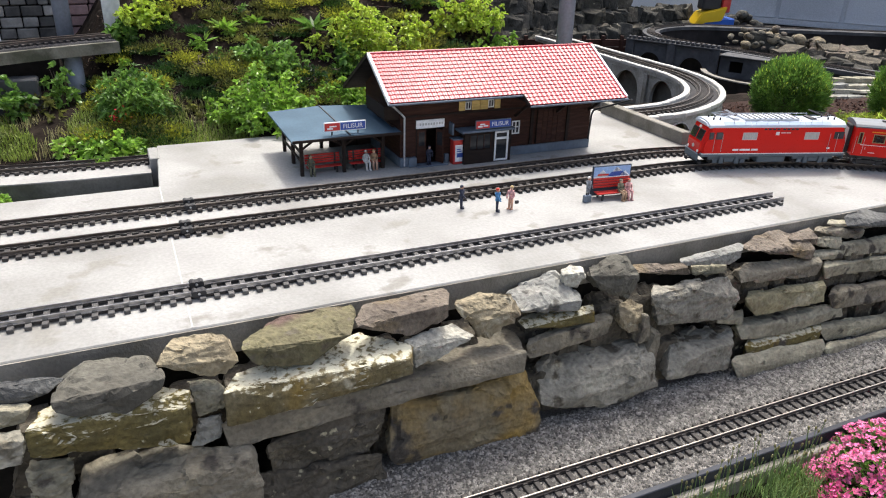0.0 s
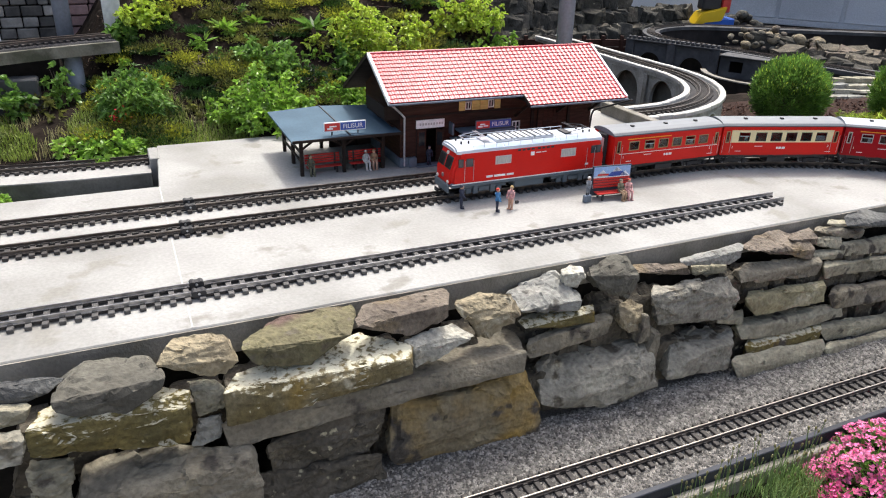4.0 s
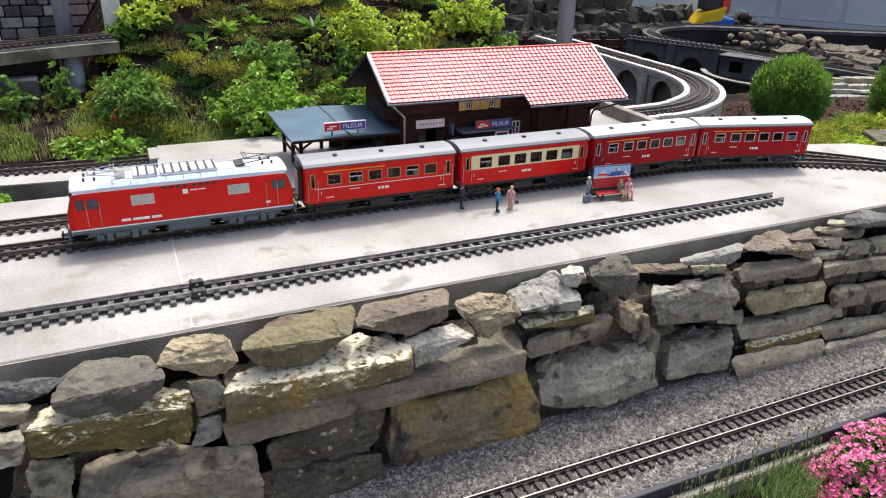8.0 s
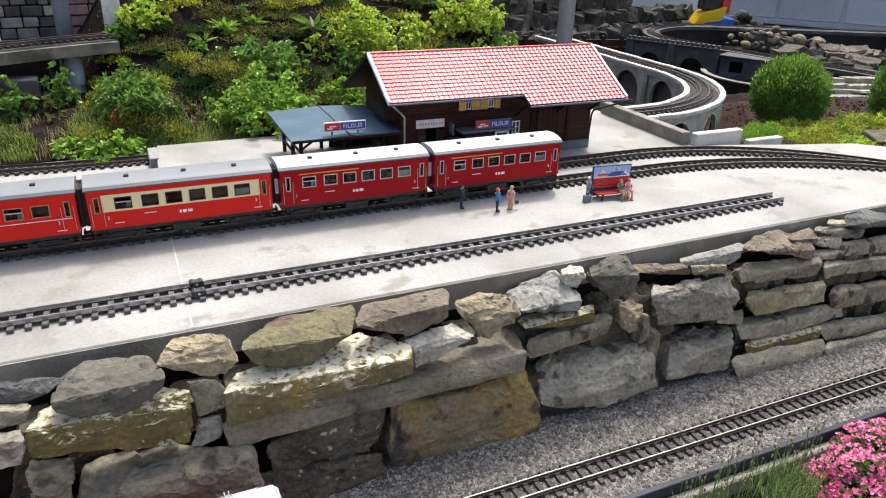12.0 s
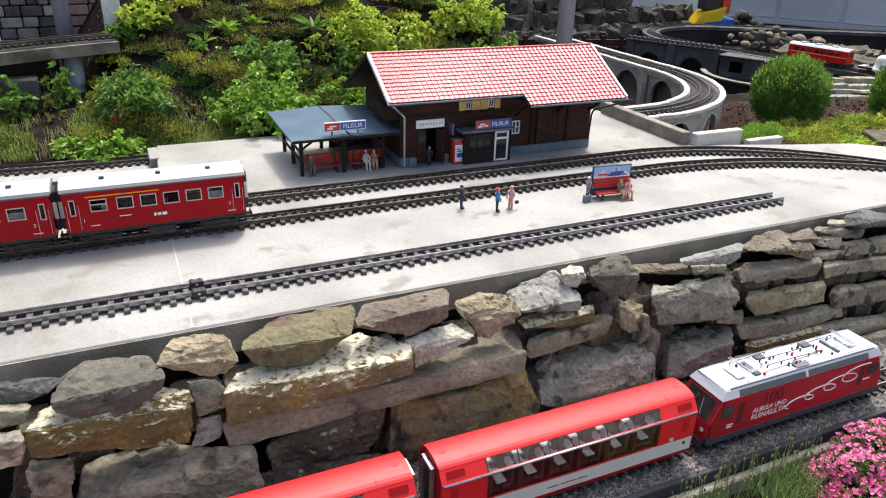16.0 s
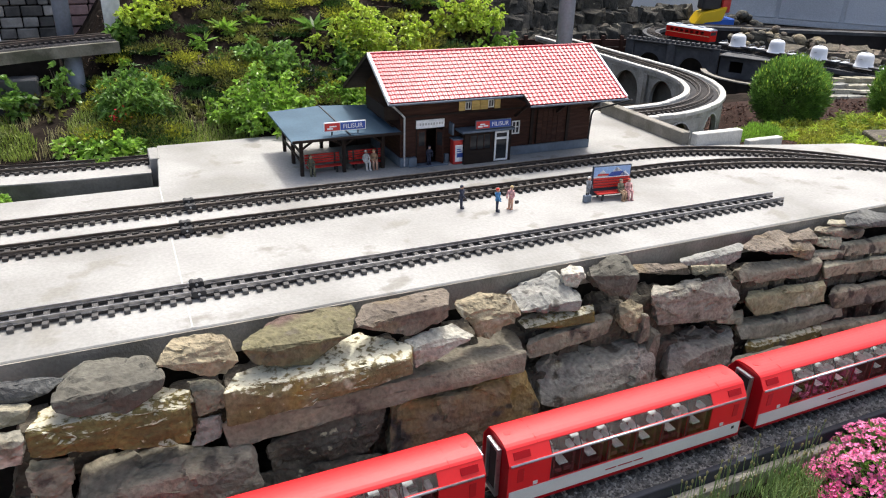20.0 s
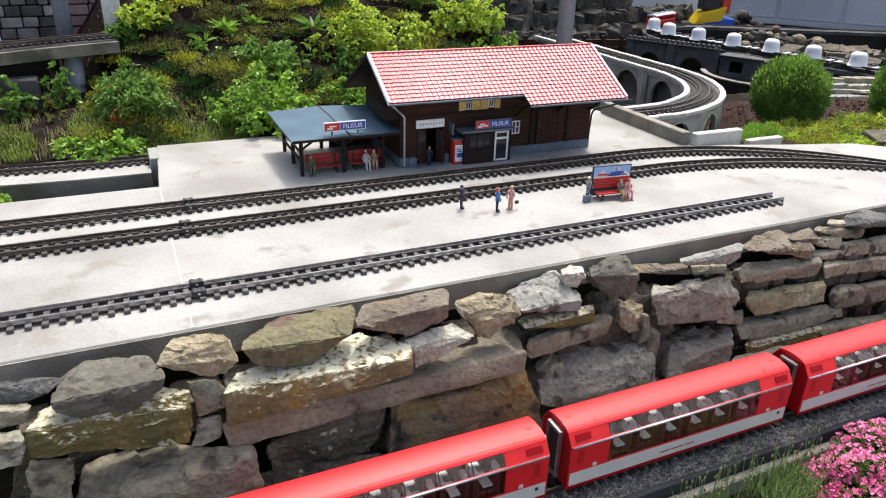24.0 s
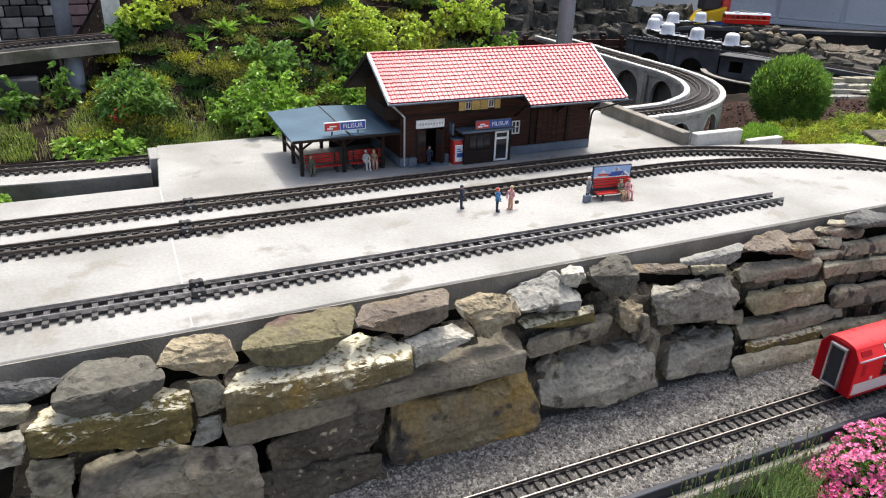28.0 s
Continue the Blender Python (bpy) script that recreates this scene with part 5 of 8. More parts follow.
    for x in (-0.10, -0.05, 0.0, 0.05, 0.10):
        tube(bm, (x, -0.012, 0.164), (x, -0.012, 0.172), 0.0022, n=8)
        tube(bm, (x, 0.014, 0.164), (x, 0.014, 0.172), 0.0022, n=8)
    part("conductor_bar", bm, BLACK, roof)
    for x0, x1, y0, y1 in ((-0.10, -0.07, 0.022, 0.040), (-0.03, 0.02, -0.042, -0.026), (0.07, 0.10, 0.02, 0.042), (-0.16, -0.14, -0.03, 0.03), (0.14, 0.15, -0.03, 0.03)):
        part("roof_box", boxes((x0, x1, y0, y1, 0.163, 0.169), bevel=0.001), LOUVRE_DARK, roof)
    gear = random.Random(17)
    for k in range(16):
        x, y = -0.175 + 0.023 * k + gear.uniform(-0.006, 0.006), gear.uniform(-0.034, 0.034)
        bm = bmesh.new()
        tube(bm, (x, y, 0.163), (x, y, 0.163 + gear.uniform(0.006, 0.013)), 0.0034, 0.0026, n=9)
        part("insulator", bm, gear.choice([BLACK, LOUVRE_DARK, BLACK, SIGN_RED]), roof)
    for x0, x1, y in ((-0.19, -0.06, 0.030), (-0.02, 0.09, -0.022), (0.05, 0.19, 0.026), (-0.13, 0.0, -0.034)):
        bm = bmesh.new()
        tube(bm, (x0, y, 0.173), (x1, y + 0.006, 0.173), 0.0012, n=6)
        tube(bm, (x0, y, 0.163), (x0, y, 0.173), 0.0012, n=6)
        tube(bm, (x1, y + 0.006, 0.163), (x1, y + 0.006, 0.173), 0.0012, n=6)
        part("conductor_bar", bm, LOUVRE_DARK, roof)
    for side in (-1, 1):
        part("roof_seam", boxes((-0.262, 0.262, side * 0.0475 - 0.0012, side * 0.0475 + 0.0012, 0.1615, 0.1648)), LOUVRE_DARK, roof)
    for side in (-1, 1):
        bm = bmesh.new()
        tube(bm, (-0.25, side * 0.043, 0.168), (0.25, side * 0.043, 0.168), 0.001, n=5)
        for k in range(11):
            tube(bm, (-0.25 + 0.05 * k, side * 0.043, 0.163), (-0.25 + 0.05 * k, side * 0.043, 0.168), 0.0008, n=5)
        part("roof_rail", bm, ROOF_PALE, roof)
    for x in (-0.19, 0.19):
        bogie(lo, x, 0.11, 0.040, 0.0185)
    return lo


INK = paint("dark_crimson", (0.09, 0.006, 0.010))
EXPRESS_DARK = paint("crimson", (0.33, 0.010, 0.018))
NAVY = paint("navy_grey", (0.035, 0.045, 0.065), 0.5, 0.0)
LOUVRE_DARK = material("louvre_dark", (0.075, 0.085, 0.10), (0.05, 0.06, 0.07), 80, 0.45, stretch=(10, 1, 1), bump=0.3)


def railcar():
    """Small red railcar with a pale roof that heads the tank train."""
    rc = thing("railcar", pose(0, 0, 0), "small red model railcar with a pale grey roof", "railcar")
    h, w = 0.26, 0.055
    xs = [-0.17, -0.11, -0.05, 0.01, 0.07, 0.13, 0.19]
    holes = [(x - 0.019, x + 0.019, 0.085, 0.112) for x in xs]
    for side in (-1, 1):
        wall = part("side_wall", panel(-h, h, 0.026, 0.130, -w if side < 0 else w - 0.003, 0.003, holes), LOCO_RED, rc)
        for a, b, c, d in holes:
            part("pane", boxes((a, b, side * (w - 0.0015) - 0.0005, side * (w - 0.0015) + 0.0005, c, d)), GLASS, wall)
        part("stripe", boxes((-h, h, side * (w + 0.0005) - 0.0005, side * (w + 0.0005) + 0.0005, 0.072, 0.076)), CREAM, wall)
    for sgn in (-1, 1):
        x0, x1 = sorted((sgn * h, sgn * (h - 0.003)))
        part("end_wall", boxes((x0, x1, -w + 0.003, w - 0.003, 0.026, 0.134)), LOCO_RED, rc)
        x0, x1 = sorted((sgn * h, sgn * (h + 0.001)))
        part("cab_window", boxes((x0, x1, -0.042, 0.042, 0.085, 0.115)), BLACK, rc)
    part("roof", prism([(-w - 0.002, 0.128), (-0.046, 0.140), (0, 0.149), (0.046, 0.140), (w + 0.002, 0.128)], -h - 0.003, h + 0.003), ROOF_SILVER, rc)
    for x in (-0.12, 0.02, 0.15):
        part("roof_box", boxes((x - 0.03, x + 0.03, -0.02, 0.02, 0.142, 0.156), bevel=0.002), ROOF_PALE, rc)
    part("floor", boxes((-h, h, -0.048, 0.048, 0.018, 0.028)), BLACK, rc)
    for x in (-0.17, 0.17):
        bogie(rc, x, 0.07)
    return rc


def tank_wagon():
    """Two-axle wagon with one upright domed silo."""
    wg = thing("silo_wagon", pose(0, 0, 0), "short model wagon with a white domed silo", "wagon", "silo wagons of the far train")
    part("deck", boxes((-0.175, 0.175, -0.045, 0.045, 0.024, 0.032), (-0.175, 0.175, -0.050, -0.045, 0.018, 0.034), (-0.175, 0.175, 0.045, 0.050, 0.018, 0.034)), BLACK, wg)
    bm = bmesh.new()
    rings = [(0.082, 0.026), (0.078, 0.034), (0.071, 0.038), (0.068, 0.080), (0.065, 0.108), (0.059, 0.123), (0.045, 0.133), (0.028, 0.138), (0.016, 0.139)]
    last = None
    for r, z in rings:
        ring = [bm.verts.new((r * math.cos(k * math.pi / 10), r * math.sin(k * math.pi / 10), z)) for k in range(20)]
        if last:
            for k in range(20):
                bm.faces.new((last[k], last[(k + 1) % 20], ring[(k + 1) % 20], ring[k]))
        last = ring
    bm.faces.new(last)
    silo = part("silo", bm, SILO, wg, "white domed silo with a filler lid", True)
    bm = bmesh.new()
    tube(bm, (0, 0, 0.137), (0, 0, 0.144), 0.014, n=14)
    part("filler_lid", bm, STEEL, silo)
    part("label_bar", boxes((-0.010, 0.010, 0.0655, 0.0690, 0.086, 0.091)), FRAME_GREY, silo)
    part("label_bar", boxes((-0.010, 0.010, -0.0690, -0.0655, 0.086, 0.091)), FRAME_GREY, silo)
    for x in (-0.155, 0.155):
        part("end_platform", boxes((x - 0.020, x + 0.020, -0.048, 0.048, 0.032, 0.038), bevel=0.001), SILO, wg, "white end platform")
    for x in (-0.14, 0.14):
        bm = bmesh.new()
        for y in (-0.046, 0.046):
            tube(bm, (x, y, 0.03), (x, y, 0.06), 0.0015, n=6)
        tube(bm, (x, -0.046, 0.06), (x, 0.046, 0.06), 0.0015, n=6)
        part("end_rail", bm, STEEL, wg)
    for x in (-0.10, 0.10):
        bm = bmesh.new()
        for y0, y1 in ((-0.026, -0.021), (0.021, 0.026)):
            tube(bm, (x, y0, 0.0155), (x, y1, 0.0155), 0.0155, n=14)
        tube(bm, (x, -0.03, 0.0155), (x, 0.03, 0.0155), 0.003, n=6)
        part("wheel", bm, BLACK, wg)
    return wg


SILO = paint("silo_white", (0.72, 0.74, 0.76), 0.3)

UPPER = [
    old_loco(),
    coach("red model coach with dark grey roof and orange stripe", LOCO_RED, ROOF_GREY, stripe=ORANGE, white_line=True),
    coach("red model coach with a cream window band", LOCO_RED, ROOF_GREY, band=CREAM, frame_mat=BLACK, lowered=(5,), blind=0),
    coach("dark red model coach with pale roof and framed windows", DEEP_RED, ROOF_PALE, stripe=ORANGE, lowered=(5,), blind=0, frame_mat=CURTAIN_FRAME),
]


def shorten(vehicle, k):
    """Draw a vehicle in along its length."""
    seen = set()
    for ob in vehicle.children_recursive:
        m = ob.matrix_basis.copy()
        m.translation.x *= k
        ob.matrix_basis = m
        if ob.data and ob.data.name not in seen:
            seen.add(ob.data.name)
            ob.data.transform(Matrix.Scale(k, 4, (1, 0, 0)))
    return vehicle


shorten(UPPER[3], 0.96)
UPPER.append(copy_thing(UPPER[3], pose(0, 0, 0)))
LOWER = [shorten(new_loco(), 0.962), panorama_coach("red panorama coach with pale band and roof glazing")]
LOWER += [copy_thing(LOWER[1], pose(0, 0, 0)) for _ in range(5)]
FAR = [railcar(), tank_wagon()]
FAR += [copy_thing(FAR[1], pose(0, 0, 0)) for _ in range(6)]


# ---- station building ----
TIMBER = material("dark_timber", (0.056, 0.026, 0.018), (0.034, 0.016, 0.012), 14, 0.7, spec=0.15, bump=0.5, grain=60, stretch=(1, 1, 9), c=(0.080, 0.044, 0.033), cover=0.3, cscale=5)
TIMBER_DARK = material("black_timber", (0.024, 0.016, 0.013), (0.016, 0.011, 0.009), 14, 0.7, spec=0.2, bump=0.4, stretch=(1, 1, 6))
POSTER_SKY = material("poster_sky", (0.30, 0.45, 0.72), (0.26, 0.40, 0.66), 20, 0.35, bump=0.02)
ROOF_TILE = material("red_roof_tile", (0.46, 0.055, 0.065), (0.38, 0.045, 0.055), 18, 0.31, bump=0.05, c=(0.50, 0.09, 0.10), cover=0.3, cscale=6, islands=0.12, coat=0.0, spec=0.31)
PLINTH = material("slate_plinth", (0.115, 0.150, 0.195), (0.085, 0.11, 0.145), 25, 0.6, bump=0.3)
SHELTER_ROOF = material("slate_blue_roof", (0.075, 0.125, 0.170), (0.058, 0.098, 0.135), 8, 0.75, bump=0.15, grain=140, spec=0.2)
SHUTTER = material("yellow_shutter", (0.60, 0.42, 0.14), (0.48, 0.33, 0.10), 30, 0.55, stretch=(1, 1, 10))
BENCH_RED = paint("bench_red", (0.52, 0.035, 0.028), 0.4, 0.1)
DARK_GLASS = material("dark_window", (0.030, 0.034, 0.038), (0.02, 0.022, 0.026), 10, 0.08, bump=0.0)
SKIN = material("doll_skin", (0.52, 0.32, 0.23), (0.45, 0.27, 0.19), 30, 0.6)


def cloth(name, c):
    return material(name, c, tuple(v * 0.75 for v in c), 60, 0.7, bump=0.1)


NAVY_CLOTH, WHITE_CLOTH, OLIVE_CLOTH = cloth("navy_cloth", (0.022, 0.028, 0.055)), cloth("white_cloth", (0.70, 0.70, 0.68)), cloth("olive_cloth", (0.16, 0.155, 0.10))
PINK_CLOTH, GREY_CLOTH, BLUE_CLOTH = cloth("pink_cloth", (0.62, 0.33, 0.32)), cloth("grey_cloth", (0.24, 0.26, 0.28)), cloth("blue_cloth", (0.06, 0.22, 0.45))
TAN_CLOTH, RED_CLOTH, BLOND = cloth("tan_cloth", (0.42, 0.28, 0.17)), cloth("red_cloth", (0.50, 0.05, 0.03)), cloth("blond_hair", (0.55, 0.40, 0.16))


def tiled_slope(x0, x1, y_top, z_top, y_bot, z_bot, rows, pitch):
    """Pantiles on one roof slope: waved courses that overlap one another."""
    verts, faces = [], []
    cols = max(1, round((x1 - x0) / pitch))
    w = (x1 - x0) / cols
    slope = Vector((0, y_bot - y_top, z_bot - z_top))
    nrm = Vector((0, -(z_bot - z_top), (y_bot - y_top))).normalized()
    if nrm.z < 0:
        nrm = -nrm
    for r in range(rows):
        for c in range(cols):
            b = len(verts)
            for e, lift in ((-0.02 if r else 0.0, 0.0), (1.06, 0.0026)):
                p = Vector((0, y_top, z_top)) + slope * ((r + e) / rows)
                for k in range(6):
                    u = k / 5
                    wave = 0.0017 * (0.5 + 0.5 * math.sin(2 * math.pi * (u - 0.1)))
                    q = p + nrm * (lift + wave + 0.0006)
                    verts.append((x0 + (c + u) * w, q.y, q.z))
            for k in range(5):
                faces.append((b + k, b + k + 1, b + 7 + k, b + 6 + k))
            p = Vector((0, y_top, z_top)) + slope * ((r + 1.06) / rows)
            d = len(verts)
            for k in range(6):
                verts.append((x0 + (c + k / 5) * w, p.y, p.z + 0.0002))
            for k in range(5):
                faces.append((b + 6 + k, b + 7 + k, d + k + 1, d + k))
    return verts, faces


def station():
    """Timber station house, 0.80 m long, under a tiled saddle roof."""
    st = thing("station_building", pose(1.26, 2.45, 0), "dark brown timber model station with a red tiled roof", "station")
    xl, xr, yf, yb = -0.398, 0.395, -0.188, 0.188
    rise, yr = 0.57, -0.060
    top = lambda y: 0.370 - rise * abs(y - yr)
    # front wall with its openings
    door = (-0.335, -0.236, 0.004, 0.132)
    wins = [(-0.150, -0.127, 0.188, 0.217), (-0.058, -0.035, 0.190, 0.219)]
    small = (0.046, 0.079, 0.082, 0.132)
    front = part("wall", panel(xl, xr, 0.0, top(yf), yf, 0.008, [door, small] + wins), TIMBER, st)
    part("wall", panel(xl, xr, 0.0, top(yb), yb - 0.008, 0.008), TIMBER, st)
    for x in (xl, xr - 0.008):
        bm = bmesh.new()
        prof = [(yf + 0.008, 0), (yb - 0.008, 0), (yb - 0.008, top(yb)), (yr, top(yr)), (yf + 0.008, top(yf))]
        part("gable_wall", prism(prof, x, x + 0.008), TIMBER, st)
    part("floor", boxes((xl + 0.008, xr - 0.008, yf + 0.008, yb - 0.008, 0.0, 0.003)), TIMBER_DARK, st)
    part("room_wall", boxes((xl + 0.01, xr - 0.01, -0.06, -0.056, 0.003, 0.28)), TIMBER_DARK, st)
    part("frieze_board", boxes((xl, xr, yf - 0.004, yf, 0.176, 0.182)), TIMBER_DARK, front)
    # plinth, in stretches beside the openings
    for x0, x1, y in ((xl - 0.004, -0.362, yf - 0.012), (-0.372, -0.342, yf - 0.020), (-0.230, -0.214, yf - 0.012), (0.022, xr + 0.004, yf - 0.006)):
        part("plinth", boxes((x0, x1, y, yf, 0.0, 0.034), bevel=0.001), PLINTH, st, "slate-blue stone plinth")
    part("plinth", boxes((xr, xr + 0.006, yf, yb, 0.0, 0.034), bevel=0.001), PLINTH, st)
    part("plinth", boxes((xl - 0.006, xl, yf, yb, 0.0, 0.034), bevel=0.001), PLINTH, st)
    part("door_step", boxes((-0.345, -0.225, yf - 0.035, yf, 0.0, 0.006), bevel=0.001), PLINTH, st, "slate-blue door step")
    part("door_frame", boxes((door[0] - 0.004, door[0], yf - 0.003, yf + 0.006, 0.0, 0.134), (door[1], door[1] + 0.004, yf - 0.003, yf + 0.006, 0.0, 0.134)), TIMBER_DARK, st)
    leaf = part("door", boxes((-0.018, 0.018, -0.002, 0.002, 0.006, 0.128), bevel=0.0008), TIMBER, st, "open timber door leaf")
    leaf.matrix_basis = pose(-0.250, yf - 0.010, 0, 0, 0, -62)
    part("door_pane", boxes((-0.011, 0.011, -0.0028, 0.0028, 0.070, 0.118)), DARK_GLASS, leaf)
    leaf = part("door", boxes((-0.018, 0.018, -0.002, 0.002, 0.006, 0.128), bevel=0.0008), TIMBER, st, "timber door leaf with a pane")
    leaf.matrix_basis = pose(-0.316, yf + 0.003, 0, 0, 0, 4)
    part("door_pane", boxes((-0.011, 0.011, -0.0028, 0.0028, 0.070, 0.118)), DARK_GLASS, leaf)
    sign = part("name_board", boxes((-0.340, -0.232, yf - 0.006, yf - 0.001, 0.134, 0.164), bevel=0.0008), SIGN_WHITE, st, "white board with faint lettering")
    for k in range(9):
        x = -0.328 + 0.0105 * k
        part("letter_bar", boxes((x, x + 0.0065, yf - 0.0066, yf - 0.006, 0.145, 0.153)), FRAME_GREY, sign)
    bm = bmesh.new()
    tube(bm, (-0.212, yf - 0.020, 0.128), (-0.207, yf - 0.020, 0.128), 0.011, n=18)
    box(bm, -0.2125, -0.2065, yf - 0.033, yf, 0.108, 0.150)
    part("clock_board", bm, PLINTH, st, "grey side board with a round clock")
    # upper windows with shutters
    for w in wins:
        fr = part("window", ring_frame(w[0], w[1], w[2], w[3], yf - 0.002, 0.008, 0.003), WHITE, st, "small white window")
        part("mullion", boxes((w[0] + 0.0105, w[0] + 0.0125, yf - 0.002, yf + 0.004, w[2] + 0.003, w[3] - 0.003)), WHITE, fr)
        part("pane", boxes((w[0] + 0.003, w[1] - 0.003, yf + 0.001, yf + 0.002, w[2] + 0.003, w[3] - 0.003)), DARK_GLASS, fr)
    for x0, x1 in ((-0.176, -0.152), (-0.125, -0.094), (-0.092, -0.060), (-0.033, -0.010)):
        part("shutter", boxes((x0, x1, yf - 0.005, yf - 0.001, 0.186, 0.220), bevel=0.0006), SHUTTER, st, "yellow wooden shutter")
    fr = part("window", ring_frame(*small, yf - 0.003, 0.010, 0.004), WHITE, st, "white-framed window")
    part("mullion", boxes((0.0605, 0.0645, yf - 0.003, yf + 0.004, small[2] + 0.004, small[3] - 0.004)), WHITE, fr)
    part("mullion", boxes((small[0] + 0.004, small[1] - 0.004, yf - 0.002, yf + 0.003, 0.107, 0.110)), WHITE, fr)
    part("pane", boxes((small[0] + 0.004, small[1] - 0.004, yf + 0.001, yf + 0.002, small[2] + 0.004, small[3] - 0.004)), DARK_GLASS, fr)
    # sliding goods door and its ramp rail
    gd = part("goods_door", boxes((0.150, 0.262, yf - 0.008, yf - 0.002, 0.036, 0.172), bevel=0.001), TIMBER_DARK, st, "black-brown sliding goods door")
    for k in range(5):
        part("board", boxes((0.152 + 0.022 * k, 0.172 + 0.022 * k, yf - 0.010, yf - 0.008, 0.040, 0.168)), TIMBER, gd)
    for x in (0.130, 0.290):
        part("post", boxes((x - 0.006, x + 0.006, yf - 0.006, yf - 0.0005, 0.036, 0.196)), TIMBER_DARK, st)
    # balcony on the near gable
    part("balcony", boxes((xl - 0.052, xl, -0.175, 0.02, 0.168, 0.176), (xl - 0.054, xl - 0.048, -0.175, 0.02, 0.176, 0.216), (xl - 0.048, xl, -0.175, -0.169, 0.176, 0.216), bevel=0.001), TIMBER_DARK, st, "timber balcony on the gable")
    for y in (-0.150, -0.02):
        bm = bmesh.new()
        tube(bm, (xl, y, 0.125), (xl - 0.045, y, 0.168), 0.004, n=6)
        part("bracket", bm, TIMBER_DARK, st)
    # roof deck and tiles
    x0, x1, xs = -0.472, 0.454, 0.035
    z0 = 0.374
    short, long, back = yr - 0.211, yr - 0.260, yr + 0.300
    under = lambda y: z0 - rise * abs(y - yr)

    def deck(xa, xb, ya):
        prof = [(yr, z0), (ya, under(ya)), (ya, under(ya) - 0.008), (yr, z0 - 0.008)]
        return part("roof_deck", prism(prof, xa, xb), TIMBER_DARK, st)
    deck(x0, xs, short)
    deck(xs, x1, long)
    deck(x0, x1, back)
    for xa, xb, y, rows in ((x0 + 0.004, xs, short - 0.005, 13), (xs, x1 - 0.004, long - 0.006, 16), (x0 + 0.004, x1 - 0.004, back + 0.004, 16)):
        v, f = tiled_slope(xa, xb, yr, z0 + 0.001, y, under(y) + 0.001, rows, 0.0185)
        ob = new("roof_tiles", from_arrays("roof_tiles", v, f, ROOF_TILE))
        ob.parent = st
        tagged(ob, "glossy red pantiles in courses", "", "", "stuff")
    bm = bmesh.new()
    n = 32
    for k in range(n):
        xa = x0 + (x1 - x0) * k / n
        tube(bm, (xa, yr, z0 + 0.001), (xa + (x1 - x0) / n * 1.08, yr, z0 + 0.0022), 0.0062, 0.0054, n=8)
    part("ridge_tiles", bm, ROOF_TILE, st)
    for xa, y in ((x0, short - 0.003), (x1 - 0.006, long - 0.004), (x0, back + 0.002), (x1 - 0.006, back + 0.002)):
        prof = [(yr, z0 + 0.007), (y, under(y) + 0.007), (y, under(y) - 0.008), (yr, z0 - 0.008)]
        part("barge_board", prism(prof, xa - 0.002, xa + 0.007), WHITE if y < 0 else TIMBER_DARK, st, "pale barge board on the roof edge")
    # notch edge where the long slope begins
    part("barge_board", prism([(short, under(short) + 0.003), (long - 0.004, under(long) + 0.004), (long - 0.004, under(long) - 0.011), (short, under(short) - 0.012)], xs - 0.004, xs), TIMBER_DARK, st)
    for xa, xb, y in ((x0, xs - 0.002, short - 0.009), (xs, x1, long - 0.010)):
        bm = bmesh.new()
        tube(bm, (xa, y, under(y) - 0.002), (xb, y, under(y) - 0.002), 0.0036, n=10)
        part("gutter", bm, PLINTH, st, "slate grey gutter")
    for x in (0.06, 0.235, 0.385):
        bm = bmesh.new()
        tube(bm, (x, yf, 0.150), (x, -0.290, 0.221), 0.0055, n=6)
        tube(bm, (x, yf, 0.221), (x, -0.306, 0.221), 0.0055, n=6)
        part("bracket", bm, TIMBER_DARK, st)
    for pts in (((-0.462, -0.278, 0.246), (-0.400, yf - 0.010, 0.195), (-0.386, yf - 0.010, 0.180), (-0.386, yf - 0.010, 0.004)),
                ((0.478, -0.326, 0.214), (0.402, yf - 0.010, 0.150), (0.392, yf - 0.012, 0.135), (0.388, yf - 0.012, 0.036))):
        bm = bmesh.new()
        for a, b in zip(pts, pts[1:]):
            tube(bm, a, b, 0.0036, n=8)
        part("downpipe", bm, FRAME_GREY if pts[0][0] < 0 else BLACK, st)
    # ticket kiosk built onto the front
    kx0, kx1, ky = -0.172, 0.018, -0.240
    kiosk = part("kiosk", panel(kx0, kx1, 0.0, 0.118, ky, 0.004, [(-0.150, -0.066, 0.052, 0.108), (-0.050, 0.004, 0.006, 0.112)]), TIMBER_DARK, st, "dark timber ticket kiosk")
    part("kiosk_side", boxes((kx0, kx0 + 0.004, ky + 0.004, yf - 0.002, 0, 0.118)), TIMBER_DARK, kiosk)
    part("kiosk_side", boxes((kx1 - 0.004, kx1, ky + 0.004, yf - 0.002, 0, 0.118)), TIMBER_DARK, kiosk)
    part("kiosk_roof", boxes((kx0 - 0.018, kx1 + 0.008, ky - 0.014, yf - 0.002, 0.118, 0.126), bevel=0.002), PLINTH, kiosk, "slate-blue kiosk roof")
    part("kiosk_pane", boxes((-0.148, -0.068, ky + 0.001, ky + 0.002, 0.054, 0.106)), DARK_GLASS, kiosk)
    for k in range(4):
        part("glazing_bar", boxes((-0.150 + 0.028 * k - 0.001, -0.150 + 0.028 * k + 0.001, ky - 0.001, ky + 0.003, 0.052, 0.108)), TIMBER, kiosk)
    part("booth_door", ring_frame(-0.051, 0.005, 0.004, 0.114, ky - 0.003, 0.007, 0.006), WHITE, kiosk, "white glazed door frame")
